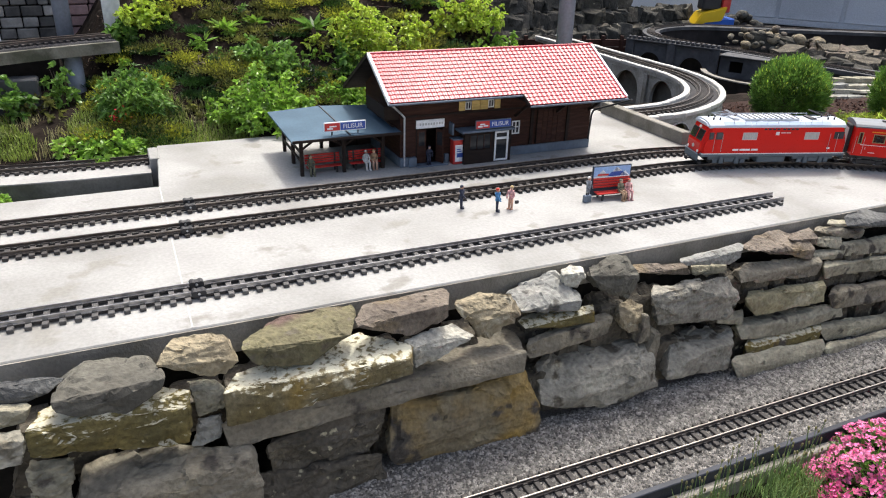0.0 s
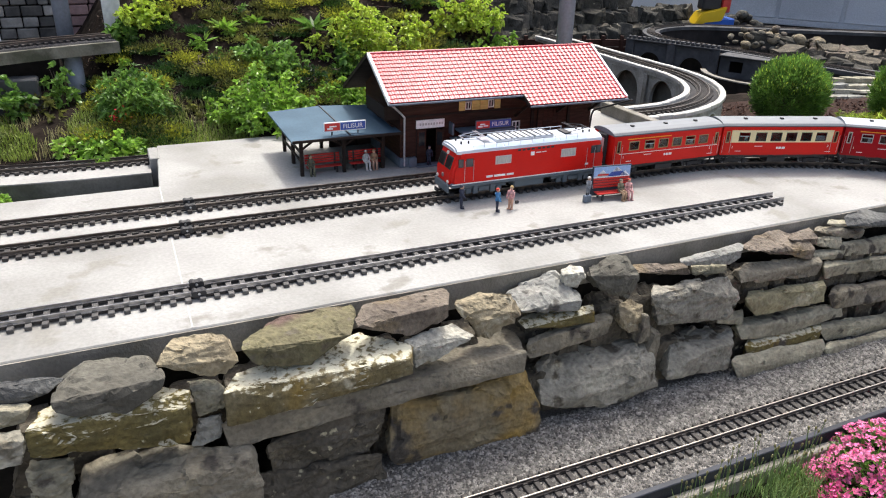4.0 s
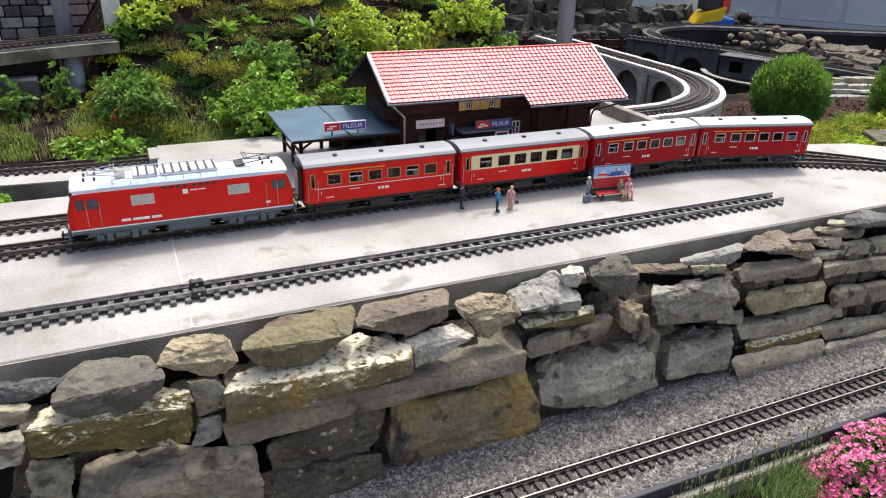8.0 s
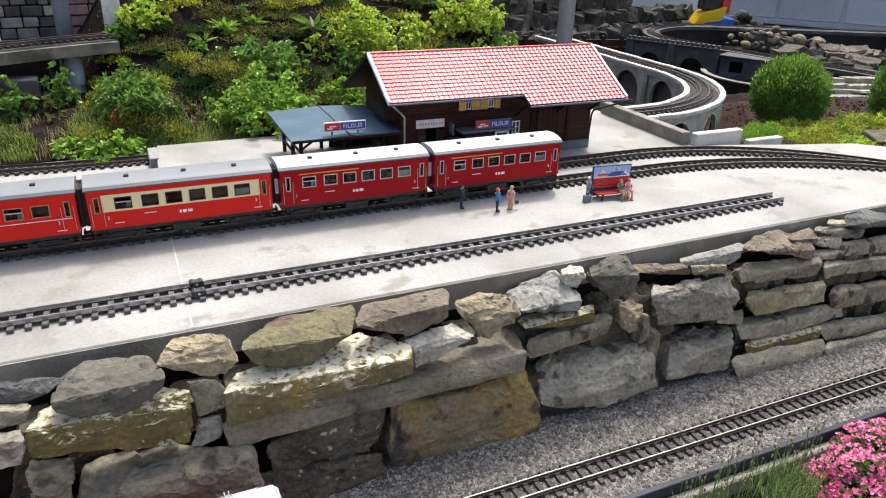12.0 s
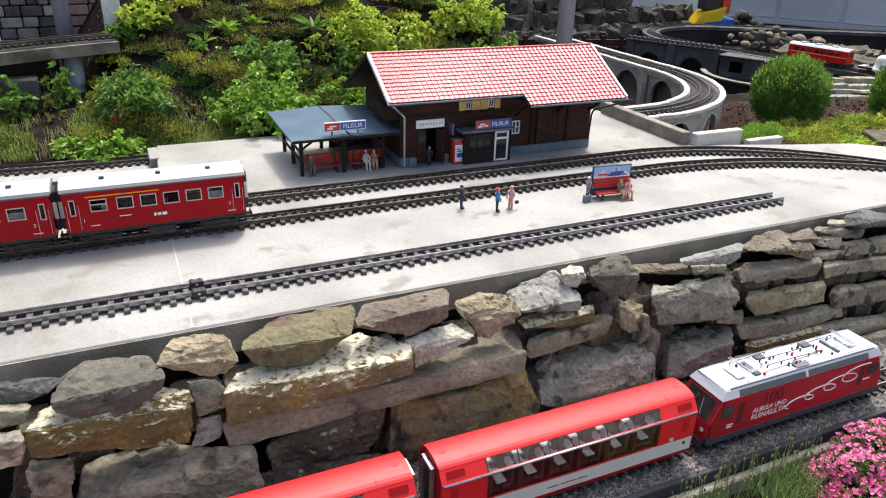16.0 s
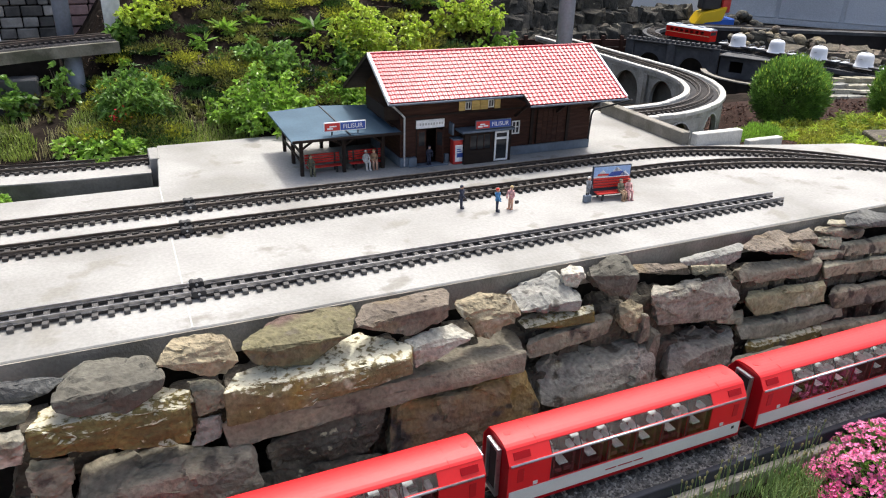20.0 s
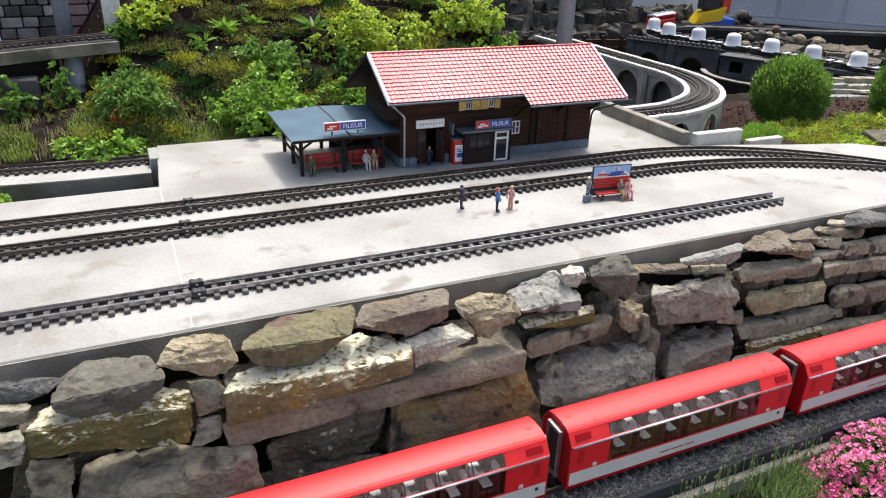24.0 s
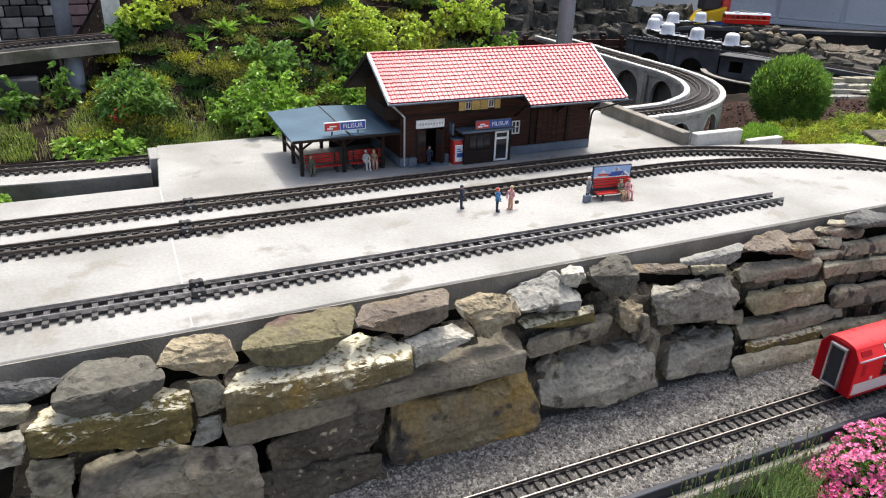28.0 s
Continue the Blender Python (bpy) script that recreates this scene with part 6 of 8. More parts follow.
    part("booth_rail", boxes((-0.046, 0.000, ky - 0.003, ky + 0.003, 0.084, 0.092)), WHITE, kiosk)
    part("booth_pane", boxes((-0.046, 0.000, ky + 0.0005, ky + 0.0015, 0.009, 0.110)), DARK_GLASS, kiosk)
    board = part("station_sign", boxes((-0.136, 0.006, ky - 0.012, ky - 0.007, 0.130, 0.162), bevel=0.0006), PLINTH, kiosk, "station sign in red and blue")
    part("red_field", boxes((-0.134, -0.082, ky - 0.0128, ky - 0.012, 0.133, 0.159)), SIGN_RED, board)
    part("emblem", boxes((-0.128, -0.110, ky - 0.0134, ky - 0.0128, 0.137, 0.143), (-0.120, -0.100, ky - 0.0134, ky - 0.0128, 0.145, 0.150), (-0.106, -0.088, ky - 0.0134, ky - 0.0128, 0.139, 0.144)), WHITE, board)
    part("blue_field", boxes((-0.081, 0.004, ky - 0.0128, ky - 0.012, 0.133, 0.159)), SIGN_BLUE, board)
    lettering("FILISUR", 0.0215, WHITE, board, pose(-0.0385, ky - 0.0131, 0.1455, 90, 0, 0))
    return st


def poster_box():
    pb = thing("ticket_machine", pose(1.083, 2.238, 0), "red ticket machine with a white printed front", "machine")
    part("case", boxes((-0.031, 0.031, -0.014, 0.016, 0.0, 0.090), bevel=0.0015), SIGN_RED, pb)
    part("cap", boxes((-0.034, 0.034, -0.017, 0.018, 0.090, 0.095), bevel=0.001), PLINTH, pb)
    p = part("front_panel", boxes((-0.024, 0.026, -0.0152, -0.014, 0.010, 0.072)), SIGN_WHITE, pb, "white printed panel")
    for x0, x1, z0, z1 in ((-0.018, 0.006, 0.026, 0.042), (0.009, 0.021, 0.030, 0.040), (-0.018, 0.000, 0.046, 0.050), (0.004, 0.021, 0.057, 0.063), (-0.018, -0.004, 0.054, 0.058)):
        part("print", boxes((x0, x1, -0.0158, -0.0152, z0, z1)), SIGN_BLUE, p)


def shelter():
    sh = thing("platform_shelter", pose(0.67, 2.42, 0), "open timber shelter with a slate-blue roof", "shelter")
    # two low slopes that meet in a valley batten
    z = 0.139
    for x0, x1, za, zb in ((-0.194, 0.0, z - 0.004, z + 0.006), (0.0, 0.187, z + 0.006, z - 0.002)):
        bm = bmesh.new()
        vs = [(x0, -0.192, za - 0.002), (x1, -0.192, zb - 0.002), (x1, 0.205, zb + 0.004), (x0, 0.205, za + 0.004)]
        a = [bm.verts.new(v) for v in vs]
        b = [bm.verts.new((v[0], v[1], v[2] - 0.006)) for v in vs]
        bm.faces.new(a); bm.faces.new(b[::-1])
        for i in range(4):
            j = (i + 1) % 4
            bm.faces.new((a[j], a[i], b[i], b[j]))
        bmesh.ops.recalc_face_normals(bm, faces=bm.faces)
        part("roof", bm, SHELTER_ROOF, sh, "slate-blue sheet roof")
    bm = bmesh.new()
    tube(bm, (0.0, -0.196, z + 0.005), (0.0, 0.208, z + 0.010), 0.003, n=6)
    part("roof_batten", bm, BLACK, sh)
    part("fascia", boxes((-0.194, 0.187, -0.196, -0.1925, z - 0.010, z - 0.001)), TIMBER_DARK, sh)
    posts = ((-0.150, 0.152), (-0.152, 0.0), (-0.156, -0.145), (-0.010, -0.148), (0.130, -0.148), (0.130, 0.150), (-0.01, 0.152))
    for x, y in posts:
        part("post", boxes((x - 0.006, x + 0.006, y - 0.006, y + 0.006, 0, z - 0.006), bevel=0.001), TIMBER_DARK, sh)
    for x, s in ((-0.156, 1), (-0.010, -1), (-0.010, 1), (0.130, -1)):
        bm = bmesh.new()
        tube(bm, (x, -0.147, 0.092), (x + s * 0.055, -0.147, z - 0.010), 0.004, n=6)
        part("brace", bm, TIMBER_DARK, sh)
    part("beam", boxes((-0.185, 0.178, -0.154, -0.142, z - 0.018, z - 0.008)), TIMBER_DARK, sh)
    part("beam", boxes((-0.185, 0.178, 0.146, 0.158, z - 0.016, z - 0.006)), TIMBER_DARK, sh)
    part("side_rail", boxes((-0.158, -0.152, -0.140, 0.146, 0.045, 0.052), (-0.158, -0.152, -0.140, 0.146, 0.075, 0.082)), TIMBER_DARK, sh)
    part("back_wall", boxes((0.02, 0.187, 0.150, 0.156, 0.0, z - 0.010)), TIMBER_DARK, sh)
    board = part("station_sign", boxes((-0.082, 0.062, -0.172, -0.167, 0.153, 0.184), bevel=0.0006), SIGN_WHITE, sh, "station sign in red and blue")
    part("red_field", boxes((-0.080, -0.028, -0.1728, -0.172, 0.156, 0.181)), SIGN_RED, board)
    part("emblem", boxes((-0.072, -0.052, -0.1734, -0.1728, 0.160, 0.166), (-0.064, -0.040, -0.1734, -0.1728, 0.168, 0.172)), WHITE, board)
    part("blue_field", boxes((-0.026, 0.060, -0.1728, -0.172, 0.156, 0.181)), SIGN_BLUE, board)
    lettering("FILISUR", 0.0215, WHITE, board, pose(0.017, -0.1731, 0.168, 90, 0, 0))
    for x in (-0.055, 0.035):
        part("sign_leg", boxes((x - 0.002, x + 0.002, -0.171, -0.167, z, 0.154)), BLACK, sh)


def bench(x, y, length=0.122, heading=0, group="red benches", label="red slatted bench with dark legs"):
    b = thing("bench", pose(x, y, 0, 0, 0, heading), label, "bench", group)
    h = length / 2
    for k in range(3):
        part("seat_slat", boxes((-h, h, -0.026 + 0.009 * k, -0.019 + 0.009 * k, 0.0225, 0.0250), bevel=0.0006), BENCH_RED, b)
    for k in range(4):
        part("back_slat", boxes((-h, h, 0.004 + 0.0012 * k, 0.0065 + 0.0012 * k, 0.030 + 0.0085 * k, 0.0365 + 0.0085 * k), bevel=0.0006), BENCH_RED, b)
    for s in (-1, 1):
        part("leg", boxes((s * h * 0.72 - 0.003, s * h * 0.72 + 0.003, -0.024, -0.020, 0, 0.0225), (s * h * 0.72 - 0.003, s * h * 0.72 + 0.003, 0.004, 0.008, 0, 0.062), (s * h * 0.72 - 0.003, s * h * 0.72 + 0.003, -0.024, 0.008, 0.019, 0.0225)), BLACK, b)
    return b


def figurine(x, y, heading, legs, torso, head=SKIN, seated=False, label="painted model figure", hat=None, group="platform figures", z=0.0, scale=1.0):
    """A painted figure, one plain mesh; it faces local -y."""
    bm = bmesh.new()
    mats = [legs, torso, head, hat or torso]
    def mark(i, since):
        bm.faces.ensure_lookup_table()
        for f in bm.faces[since:]:
            f.material_index = i
    n = 0
    if seated:
        for s in (-1, 1):
            tube(bm, (s * 0.005, 0, 0.027), (s * 0.006, -0.020, 0.027), 0.0050, 0.0044, n=8)
            tube(bm, (s * 0.006, -0.020, 0.028), (s * 0.006, -0.022, 0.002), 0.0042, 0.0032, n=8)
            box(bm, s * 0.006 - 0.003, s * 0.006 + 0.003, -0.030, -0.019, 0, 0.004)
        base = 0.025
    else:
        for s in (-1, 1):
            tube(bm, (s * 0.0045, 0, 0.002), (s * 0.0042, 0, 0.036), 0.0032, 0.0048, n=8)
            box(bm, s * 0.0048 - 0.003, s * 0.0048 + 0.003, -0.009, 0.003, 0, 0.004)
        base = 0.034
    mark(0, n)
    n = len(bm.faces)
    tube(bm, (0, 0, base), (0, -0.001, base + 0.013), 0.0075, 0.0070, n=10)
    tube(bm, (0, -0.001, base + 0.013), (0, 0, base + 0.026), 0.0070, 0.0090, n=10)
    ball(bm, (0, 0, base + 0.026), 0.0088, 1.05, 0.7, 0.4, 10, 5)
    for s in (-1, 1):
        tube(bm, (s * 0.0095, 0, base + 0.024), (s * 0.012, -0.003, base + 0.010), 0.0030, 0.0026, n=7)
        tube(bm, (s * 0.012, -0.003, base + 0.011), (s * 0.008, -0.011, base + 0.002), 0.0026, 0.0022, n=7)
    mark(1, n)
    n = len(bm.faces)
    ball(bm, (0, -0.0005, base + 0.035), 0.0058, 0.9, 1.0, 1.15, 10, 7)
    tube(bm, (0, 0, base + 0.027), (0, 0, base + 0.031), 0.0028, n=7)
    mark(2, n)
    n = len(bm.faces)
    ball(bm, (0, 0.0008, base + 0.0372), 0.0061, 0.95, 1.0, 0.85, 10, 6)
    mark(3, n)
    me = mesh_of("figurine", bm, None, True)
    for m in mats:
        me.materials.append(m)
    ob = new("figurine", me)
    ob.matrix_basis = pose(x, y, z, 0, 0, heading) @ Matrix.Diagonal((scale, scale, scale, 1))
    return tagged(ob, label, "figurine", group)


def poster_bench():
    pb = thing("advert_bench", pose(1.402, 1.755, 0, 0, 0, -6), "red bench below a blue advertising panel", "bench")
    w = 0.070
    part("panel", boxes((-w, w, 0.010, 0.016, 0.004, 0.104), bevel=0.001), NAVY, pb, "dark blue panel")
    art = part("poster", boxes((-w + 0.004, w - 0.004, 0.0088, 0.010, 0.066, 0.101)), POSTER_SKY, pb, "landscape poster in blue and white")
    for pts, mat in (((-0.064, 0.067, -0.034, 0.088, -0.010, 0.068), FRAME_GREY), ((-0.046, 0.079, -0.034, 0.091, -0.022, 0.080), SIGN_WHITE), ((-0.020, 0.067, 0.016, 0.096, 0.062, 0.067), SIGN_BLUE), ((0.000, 0.083, 0.017, 0.098, 0.036, 0.084), SIGN_WHITE), ((0.026, 0.067, 0.048, 0.084, 0.065, 0.067), SIGN_WHITE)):
        bm = bmesh.new()
        f = [bm.verts.new((pts[i], 0.0080, pts[i + 1])) for i in (0, 2, 4)]
        g = [bm.verts.new((pts[i], 0.0088, pts[i + 1])) for i in (0, 2, 4)]
        bm.faces.new(f)
        for i in range(3):
            j = (i + 1) % 3
            bm.faces.new((f[j], f[i], g[i], g[j]))
        bmesh.ops.recalc_face_normals(bm, faces=bm.faces)
        part("poster_peak", bm, mat, art)
    part("poster_band", boxes((-0.052, -0.012, 0.0074, 0.0079, 0.072, 0.078)), SIGN_RED, art)
    part("poster_rim", boxes((-w + 0.004, w - 0.004, 0.0074, 0.0086, 0.0655, 0.068)), SIGN_WHITE, art)
    for k in range(4):
        part("back_slat", boxes((-w + 0.004, w - 0.004, 0.004 - 0.001 * k + 0.003, 0.0065 - 0.001 * k + 0.003, 0.058 - 0.0085 * k, 0.0645 - 0.0085 * k), bevel=0.0006), BENCH_RED, pb)
    for k in range(3):
        part("seat_slat", boxes((-w + 0.004, w - 0.004, -0.030 + 0.010 * k, -0.022 + 0.010 * k, 0.0225, 0.0250), bevel=0.0006), BENCH_RED, pb)
    for s in (-1, 1):
        part("leg", boxes((s * 0.045 - 0.003, s * 0.045 + 0.003, -0.028, -0.024, 0, 0.0225), (s * 0.045 - 0.003, s * 0.045 + 0.003, 0.004, 0.008, 0, 0.0225), (s * 0.045 - 0.003, s * 0.045 + 0.003, -0.028, 0.008, 0.019, 0.0225)), BLACK, pb)
    case = thing("suitcase", pose(1.300, 1.742, 0, 0, 0, 10), "grey-blue model suitcase with a handle", "suitcase")
    part("case", boxes((-0.014, 0.014, -0.007, 0.007, 0.0, 0.024), bevel=0.002), PLINTH, case)
    part("handle", boxes((-0.005, -0.003, -0.002, 0.002, 0.024, 0.029), (0.003, 0.005, -0.002, 0.002, 0.024, 0.029), (-0.005, 0.005, -0.002, 0.002, 0.029, 0.031)), BLACK, case)


def platform_things():
    station()
    poster_box()
    shelter()
    bench(0.593, 2.302)
    bench(0.748, 2.302)
    poster_bench()
    figurine(0.547, 2.285, 0, OLIVE_CLOTH, OLIVE_CLOTH, seated=True, label="seated model man in olive clothes on the bench")
    figurine(0.743, 2.285, 4, WHITE_CLOTH, WHITE_CLOTH, seated=True, label="seated model man in white on the bench")
    figurine(0.772, 2.285, -6, SKIN, TAN_CLOTH, hat=BLOND, seated=True, label="seated model woman with blond hair on the bench")
    figurine(0.897, 1.826, 70, NAVY_CLOTH, NAVY_CLOTH, hat=NAVY_CLOTH, label="standing model man in dark blue on the platform")
    figurine(0.989, 1.766, 60, NAVY_CLOTH, BLUE_CLOTH, hat=RED_CLOTH, label="standing model railwayman with a red cap")
    figurine(1.038, 1.770, -60, SKIN, PINK_CLOTH, hat=BLOND, label="standing model woman in a pink dress")
    figurine(0.962, 2.235, 0, NAVY_CLOTH, NAVY_CLOTH, label="model official in dark blue at the station door", z=0.006, scale=0.92)
    figurine(1.318, 1.765, 20, GREY_CLOTH, GREY_CLOTH, hat=WHITE_CLOTH, label="standing model man in grey beside the suitcase")
    figurine(1.418, 1.732, 10, TAN_CLOTH, OLIVE_CLOTH, hat=OLIVE_CLOTH, seated=True, label="seated model man in olive on the advert bench")
    figurine(1.448, 1.730, -10, PINK_CLOTH, PINK_CLOTH, hat=RED_CLOTH, seated=True, label="seated model woman in pink on the advert bench")
    hb = thing("handbag", pose(1.056, 1.764, 0.018), "small dark model handbag at the woman's side", "handbag")
    part("bag", boxes((-0.006, 0.006, -0.003, 0.003, 0.0, 0.010), bevel=0.001), BLACK, hb)


def track_clamp(x, y, label="black feed clamps screwed to the rails"):
    c = thing("rail_clamp", pose(x, y, 0), label, "clamp", "rail feed clamps")
    for yy in (-0.024, 0.024):
        bm = bmesh.new()
        for dx in (-0.009, 0.009):
            tube(bm, (dx, yy - 0.010, 0.016), (dx, yy + 0.010, 0.016), 0.0075, n=12)
        box(bm, -0.010, 0.010, yy - 0.008, yy + 0.008, 0.006, 0.022)
        cl = part("clamp", bm, BLACK, c)
        bm = bmesh.new()
        tube(bm, (0, yy - 0.0115, 0.016), (0, yy - 0.009, 0.016), 0.003, n=10)
        part("screw", bm, STEEL, cl)


# ---- right-hand viaduct, parapets, left-hand decks ----
def arch_bay(w, z0, z1, t, r, spring):
    """One bay of an arcade, along x, its face at y = 0 and its back at y = t."""
    out = [(-w / 2, z0), (-r, z0), (-r, spring)]
    out += [(-r * math.cos(a), spring + r * math.sin(a)) for a in [math.pi * k / 12 for k in range(1, 12)]]
    out += [(r, spring), (r, z0), (w / 2, z0), (w / 2, z1), (-w / 2, z1)]
    bm = bmesh.new()
    a = [bm.verts.new((x, 0, z)) for x, z in out]
    b = [bm.verts.new((x, t, z)) for x, z in out]
    bm.faces.new(a)
    bm.faces.new(b[::-1])
    n = len(out)
    for i in range(n):
        j = (i + 1) % n
        bm.faces.new((a[j], a[i], b[i], b[j]))
    bmesh.ops.recalc_face_normals(bm, faces=bm.faces)
    return bm


def curved_viaduct():
    path = line_arc((1.98, 2.640), 0, 0.255, 0.850, 90, 1.6)
    v = thing("model_viaduct", pose(0, 0, 0), "pale concrete model viaduct with arches round a tight bend", "viaduct", kind="structure")
    part("deck", sweep(path, 0.12, 3.0, 0, [(-0.100, -0.028), (0.100, -0.028), (0.100, -0.006), (-0.100, -0.006)]), VIADUCT, v)
    r = random.Random(71)
    for off in (-0.092, 0.092):
        for k in range(40):
            lift = r.uniform(-0.0015, 0.0015)
            part("kerb_stone", sweep(path, 0.12 + 0.072 * k, 0.12 + 0.072 * (k + 1) - 0.002, off + r.uniform(-0.0015, 0.0015), [(-0.015, -0.006), (0.015, -0.006), (0.015, 0.010 + lift), (0.012, 0.013 + lift), (-0.012, 0.013 + lift), (-0.015, 0.010 + lift)], 0.04), CONCRETE_WHITE, v)
    part("ballast", sweep(path, 0.12, 3.0, 0, [(-0.074, -0.006), (0.074, -0.006), (0.062, 0.001), (-0.062, 0.001)]), GRAVEL_DARK, v)
    part("core", sweep(path, 0.12, 3.0, 0, [(-0.02, -0.46), (0.02, -0.46), (0.02, -0.028), (-0.02, -0.028)]), CONCRETE_OLD, v)
    bay = 0.270
    part("inner_wall", sweep(path, 0.12, 1.287, 0.087, [(-0.010, -0.46), (0.010, -0.46), (0.010, -0.0283), (-0.010, -0.0283)]), VIADUCT, v)
    for k in range(4):
        q, h = path(1.472 + 0.37 * k)
        ob = part("inner_arch_bay", arch_bay(0.372, -0.46, -0.0283, 0.020, 0.122, -0.160), VIADUCT, v)
        ob.matrix_basis = Matrix.Translation((q.x, q.y, 0)) @ Matrix.Rotation(h, 4, "Z") @ Matrix.Translation((0, 0.077, 0))
        q, h = path(1.657 + 0.37 * k)
        ob = part("pilaster", boxes((-0.016, 0.016, 0.096, 0.103, -0.46, -0.0285), bevel=0.002), VIADUCT, v)
        ob.matrix_basis = Matrix.Translation((q.x, q.y, 0)) @ Matrix.Rotation(h, 4, "Z")
    for k in range(10):
        q, h = path(0.257 + bay * (k + 0.5))
        ob = part("arch_bay", arch_bay(bay * (1.15 if k < 5 else 1), -0.46, -0.0283, 0.020, 0.088, -0.125), VIADUCT, v)
        ob.matrix_basis = Matrix.Translation((q.x, q.y, 0)) @ Matrix.Rotation(h, 4, "Z") @ Matrix.Translation((0, -0.097, 0))
        # raised ring of voussoirs and a pilaster between bays
        bm = bmesh.new()
        for i in range(9):
            a0, a1 = math.pi * i / 9 + 0.02, math.pi * (i + 1) / 9 - 0.02
            vs = []
            for rr, a in ((0.088, a0), (0.0955, a0), (0.0955, a1), (0.088, a1)):
                vs.append((-rr * math.cos(a), -0.125 + rr * math.sin(a)))
            f = [bm.verts.new((x, -0.003, z)) for x, z in vs]
            g = [bm.verts.new((x, 0.0, z)) for x, z in vs]
            bm.faces.new(f)
            for i2 in range(4):
                j = (i2 + 1) % 4
                bm.faces.new((f[j], f[i2], g[i2], g[j]))
        bmesh.ops.recalc_face_normals(bm, faces=bm.faces)
        ob = part("voussoir_ring", bm, CONCRETE_WHITE, v)
        ob.matrix_basis = Matrix.Translation((q.x, q.y, 0)) @ Matrix.Rotation(h, 4, "Z") @ Matrix.Translation((0, -0.097, 0))
        q, h = path(0.257 + bay * k)
        bm = boxes((-0.016, 0.016, -0.106, -0.096, -0.46, -0.0285), bevel=0.002)
        ob = part("pilaster", bm, VIADUCT, v)
        ob.matrix_basis = Matrix.Translation((q.x, q.y, 0)) @ Matrix.Rotation(h, 4, "Z")
    track("dark model railway track on the curved viaduct", path, 0.13, 3.0, -0.001, 0.0292, 0.01, sleeper_mesh(SLEEPER), RAIL_DARK, RAIL_MID)


def parapets():
    solid("parapet_wall", block(2.045, 2.085, 2.16, 2.72, -0.3, 0.052, 0.003), CONCRETE_OLD, "weathered concrete parapet at the platform's end", "wall", kind="structure")
    solid("kerb_wall", block(2.09, 2.335, 2.125, 2.160, -0.3, 0.050, 0.003), CONCRETE_WHITE, "short pale concrete wall beside the track", "wall", kind="structure", m=pose(0, 0, 0))
    solid("kerb_wall", block(2.34, 2.53, 2.085, 2.115, -0.3, 0.012, 0.003), CONCRETE_WHITE, "low pale concrete kerb beside the track", "wall", kind="structure")


def left_decks():
    path = line_arc((0.03, 2.700), 180, 0.12, 2.6, -40)
    d = thing("low_deck", pose(0, 0, 0), "low concrete deck carrying a model railway track", "deck", kind="structure")
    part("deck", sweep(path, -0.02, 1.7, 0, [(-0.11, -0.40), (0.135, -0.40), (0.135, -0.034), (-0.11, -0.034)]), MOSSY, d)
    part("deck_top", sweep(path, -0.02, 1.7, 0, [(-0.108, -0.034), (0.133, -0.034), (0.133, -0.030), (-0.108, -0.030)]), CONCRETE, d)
    track("dark model railway track on the low deck", path, -0.02, 1.7, -0.030, 0.0292, 0.01, sleeper_mesh(SLEEPER), RAIL_DARK, RAIL_DARK)
    solid("end_block", block(0.050, 0.084, 2.62, 2.76, -0.2, 0.004, 0.003), CONCRETE, "pale concrete block at the slab's corner", "block", kind="structure")
    up = line_arc((-0.02, 3.455), 200, 0.05, 2.2, 22, 2.0)
    u = thing("upper_deck", pose(0, 0, 0), "raised concrete deck carrying a model railway track", "deck", kind="structure")
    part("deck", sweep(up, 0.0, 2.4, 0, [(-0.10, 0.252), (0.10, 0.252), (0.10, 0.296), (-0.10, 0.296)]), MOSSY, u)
    part("ballast", sweep(up, 0.0, 2.4, 0, [(-0.085, 0.296), (0.075, 0.296), (0.070, 0.301), (-0.08, 0.301)]), GRAVEL_DARK, u)
    track("dark model railway track on the raised deck", up, 0.0, 2.3, 0.300, 0.0292, 0.01, sleeper_mesh(SLEEPER), RAIL_DARK, RAIL_DARK)


GRAVEL_DARK = material("dark_ballast", (0.036, 0.034, 0.036), (0.020, 0.020, 0.021), 200, 0.95, bump=1.0, grain=300)


def pipe_post(x, y, z0, z1, r, mat, label, square=False, lean=(0, 0)):
    p = thing("post", pose(x, y, z0), label, "post", "posts of the upper decks")
    bm = bmesh.new()
    if square:
        box(bm, -r, r, -r, r, 0, z1 - z0)
        bevelled(bm, 0.004)
    else:
        tube(bm, (0, 0, 0), (lean[0], lean[1], z1 - z0), r, n=24, caps=True)
    part("shaft", bm, mat, p, smooth=not square)
    if not square:
        bm = bmesh.new()
        tube(bm, (0, 0, 0), (0, 0, 0.05), r * 1.12, n=24)
        part("socket", bm, mat, p, smooth=True)


# ---- plants ----
def dome_points(n, rx, rz, rng, shell=0.45, lump=0.25):
    """Points in a lumpy half-ball, thicker towards its skin, with their outward ways."""
    d = rng.normal(0, 1, (n, 3))
    d[:, 2] = np.abs(d[:, 2]) * 0.9 - 0.12
    d /= np.linalg.norm(d, axis=1)[:, None]
    k = rng.uniform(0, 1, n) ** shell
    wob = 1 + lump * np.sin(d[:, 0] * 5 + d[:, 1] * 3.3) * np.cos(d[:, 2] * 6 + d[:, 1] * 4)
    p = d * (k * wob)[:, None] * np.array([rx, rx, rz])
    return p, d


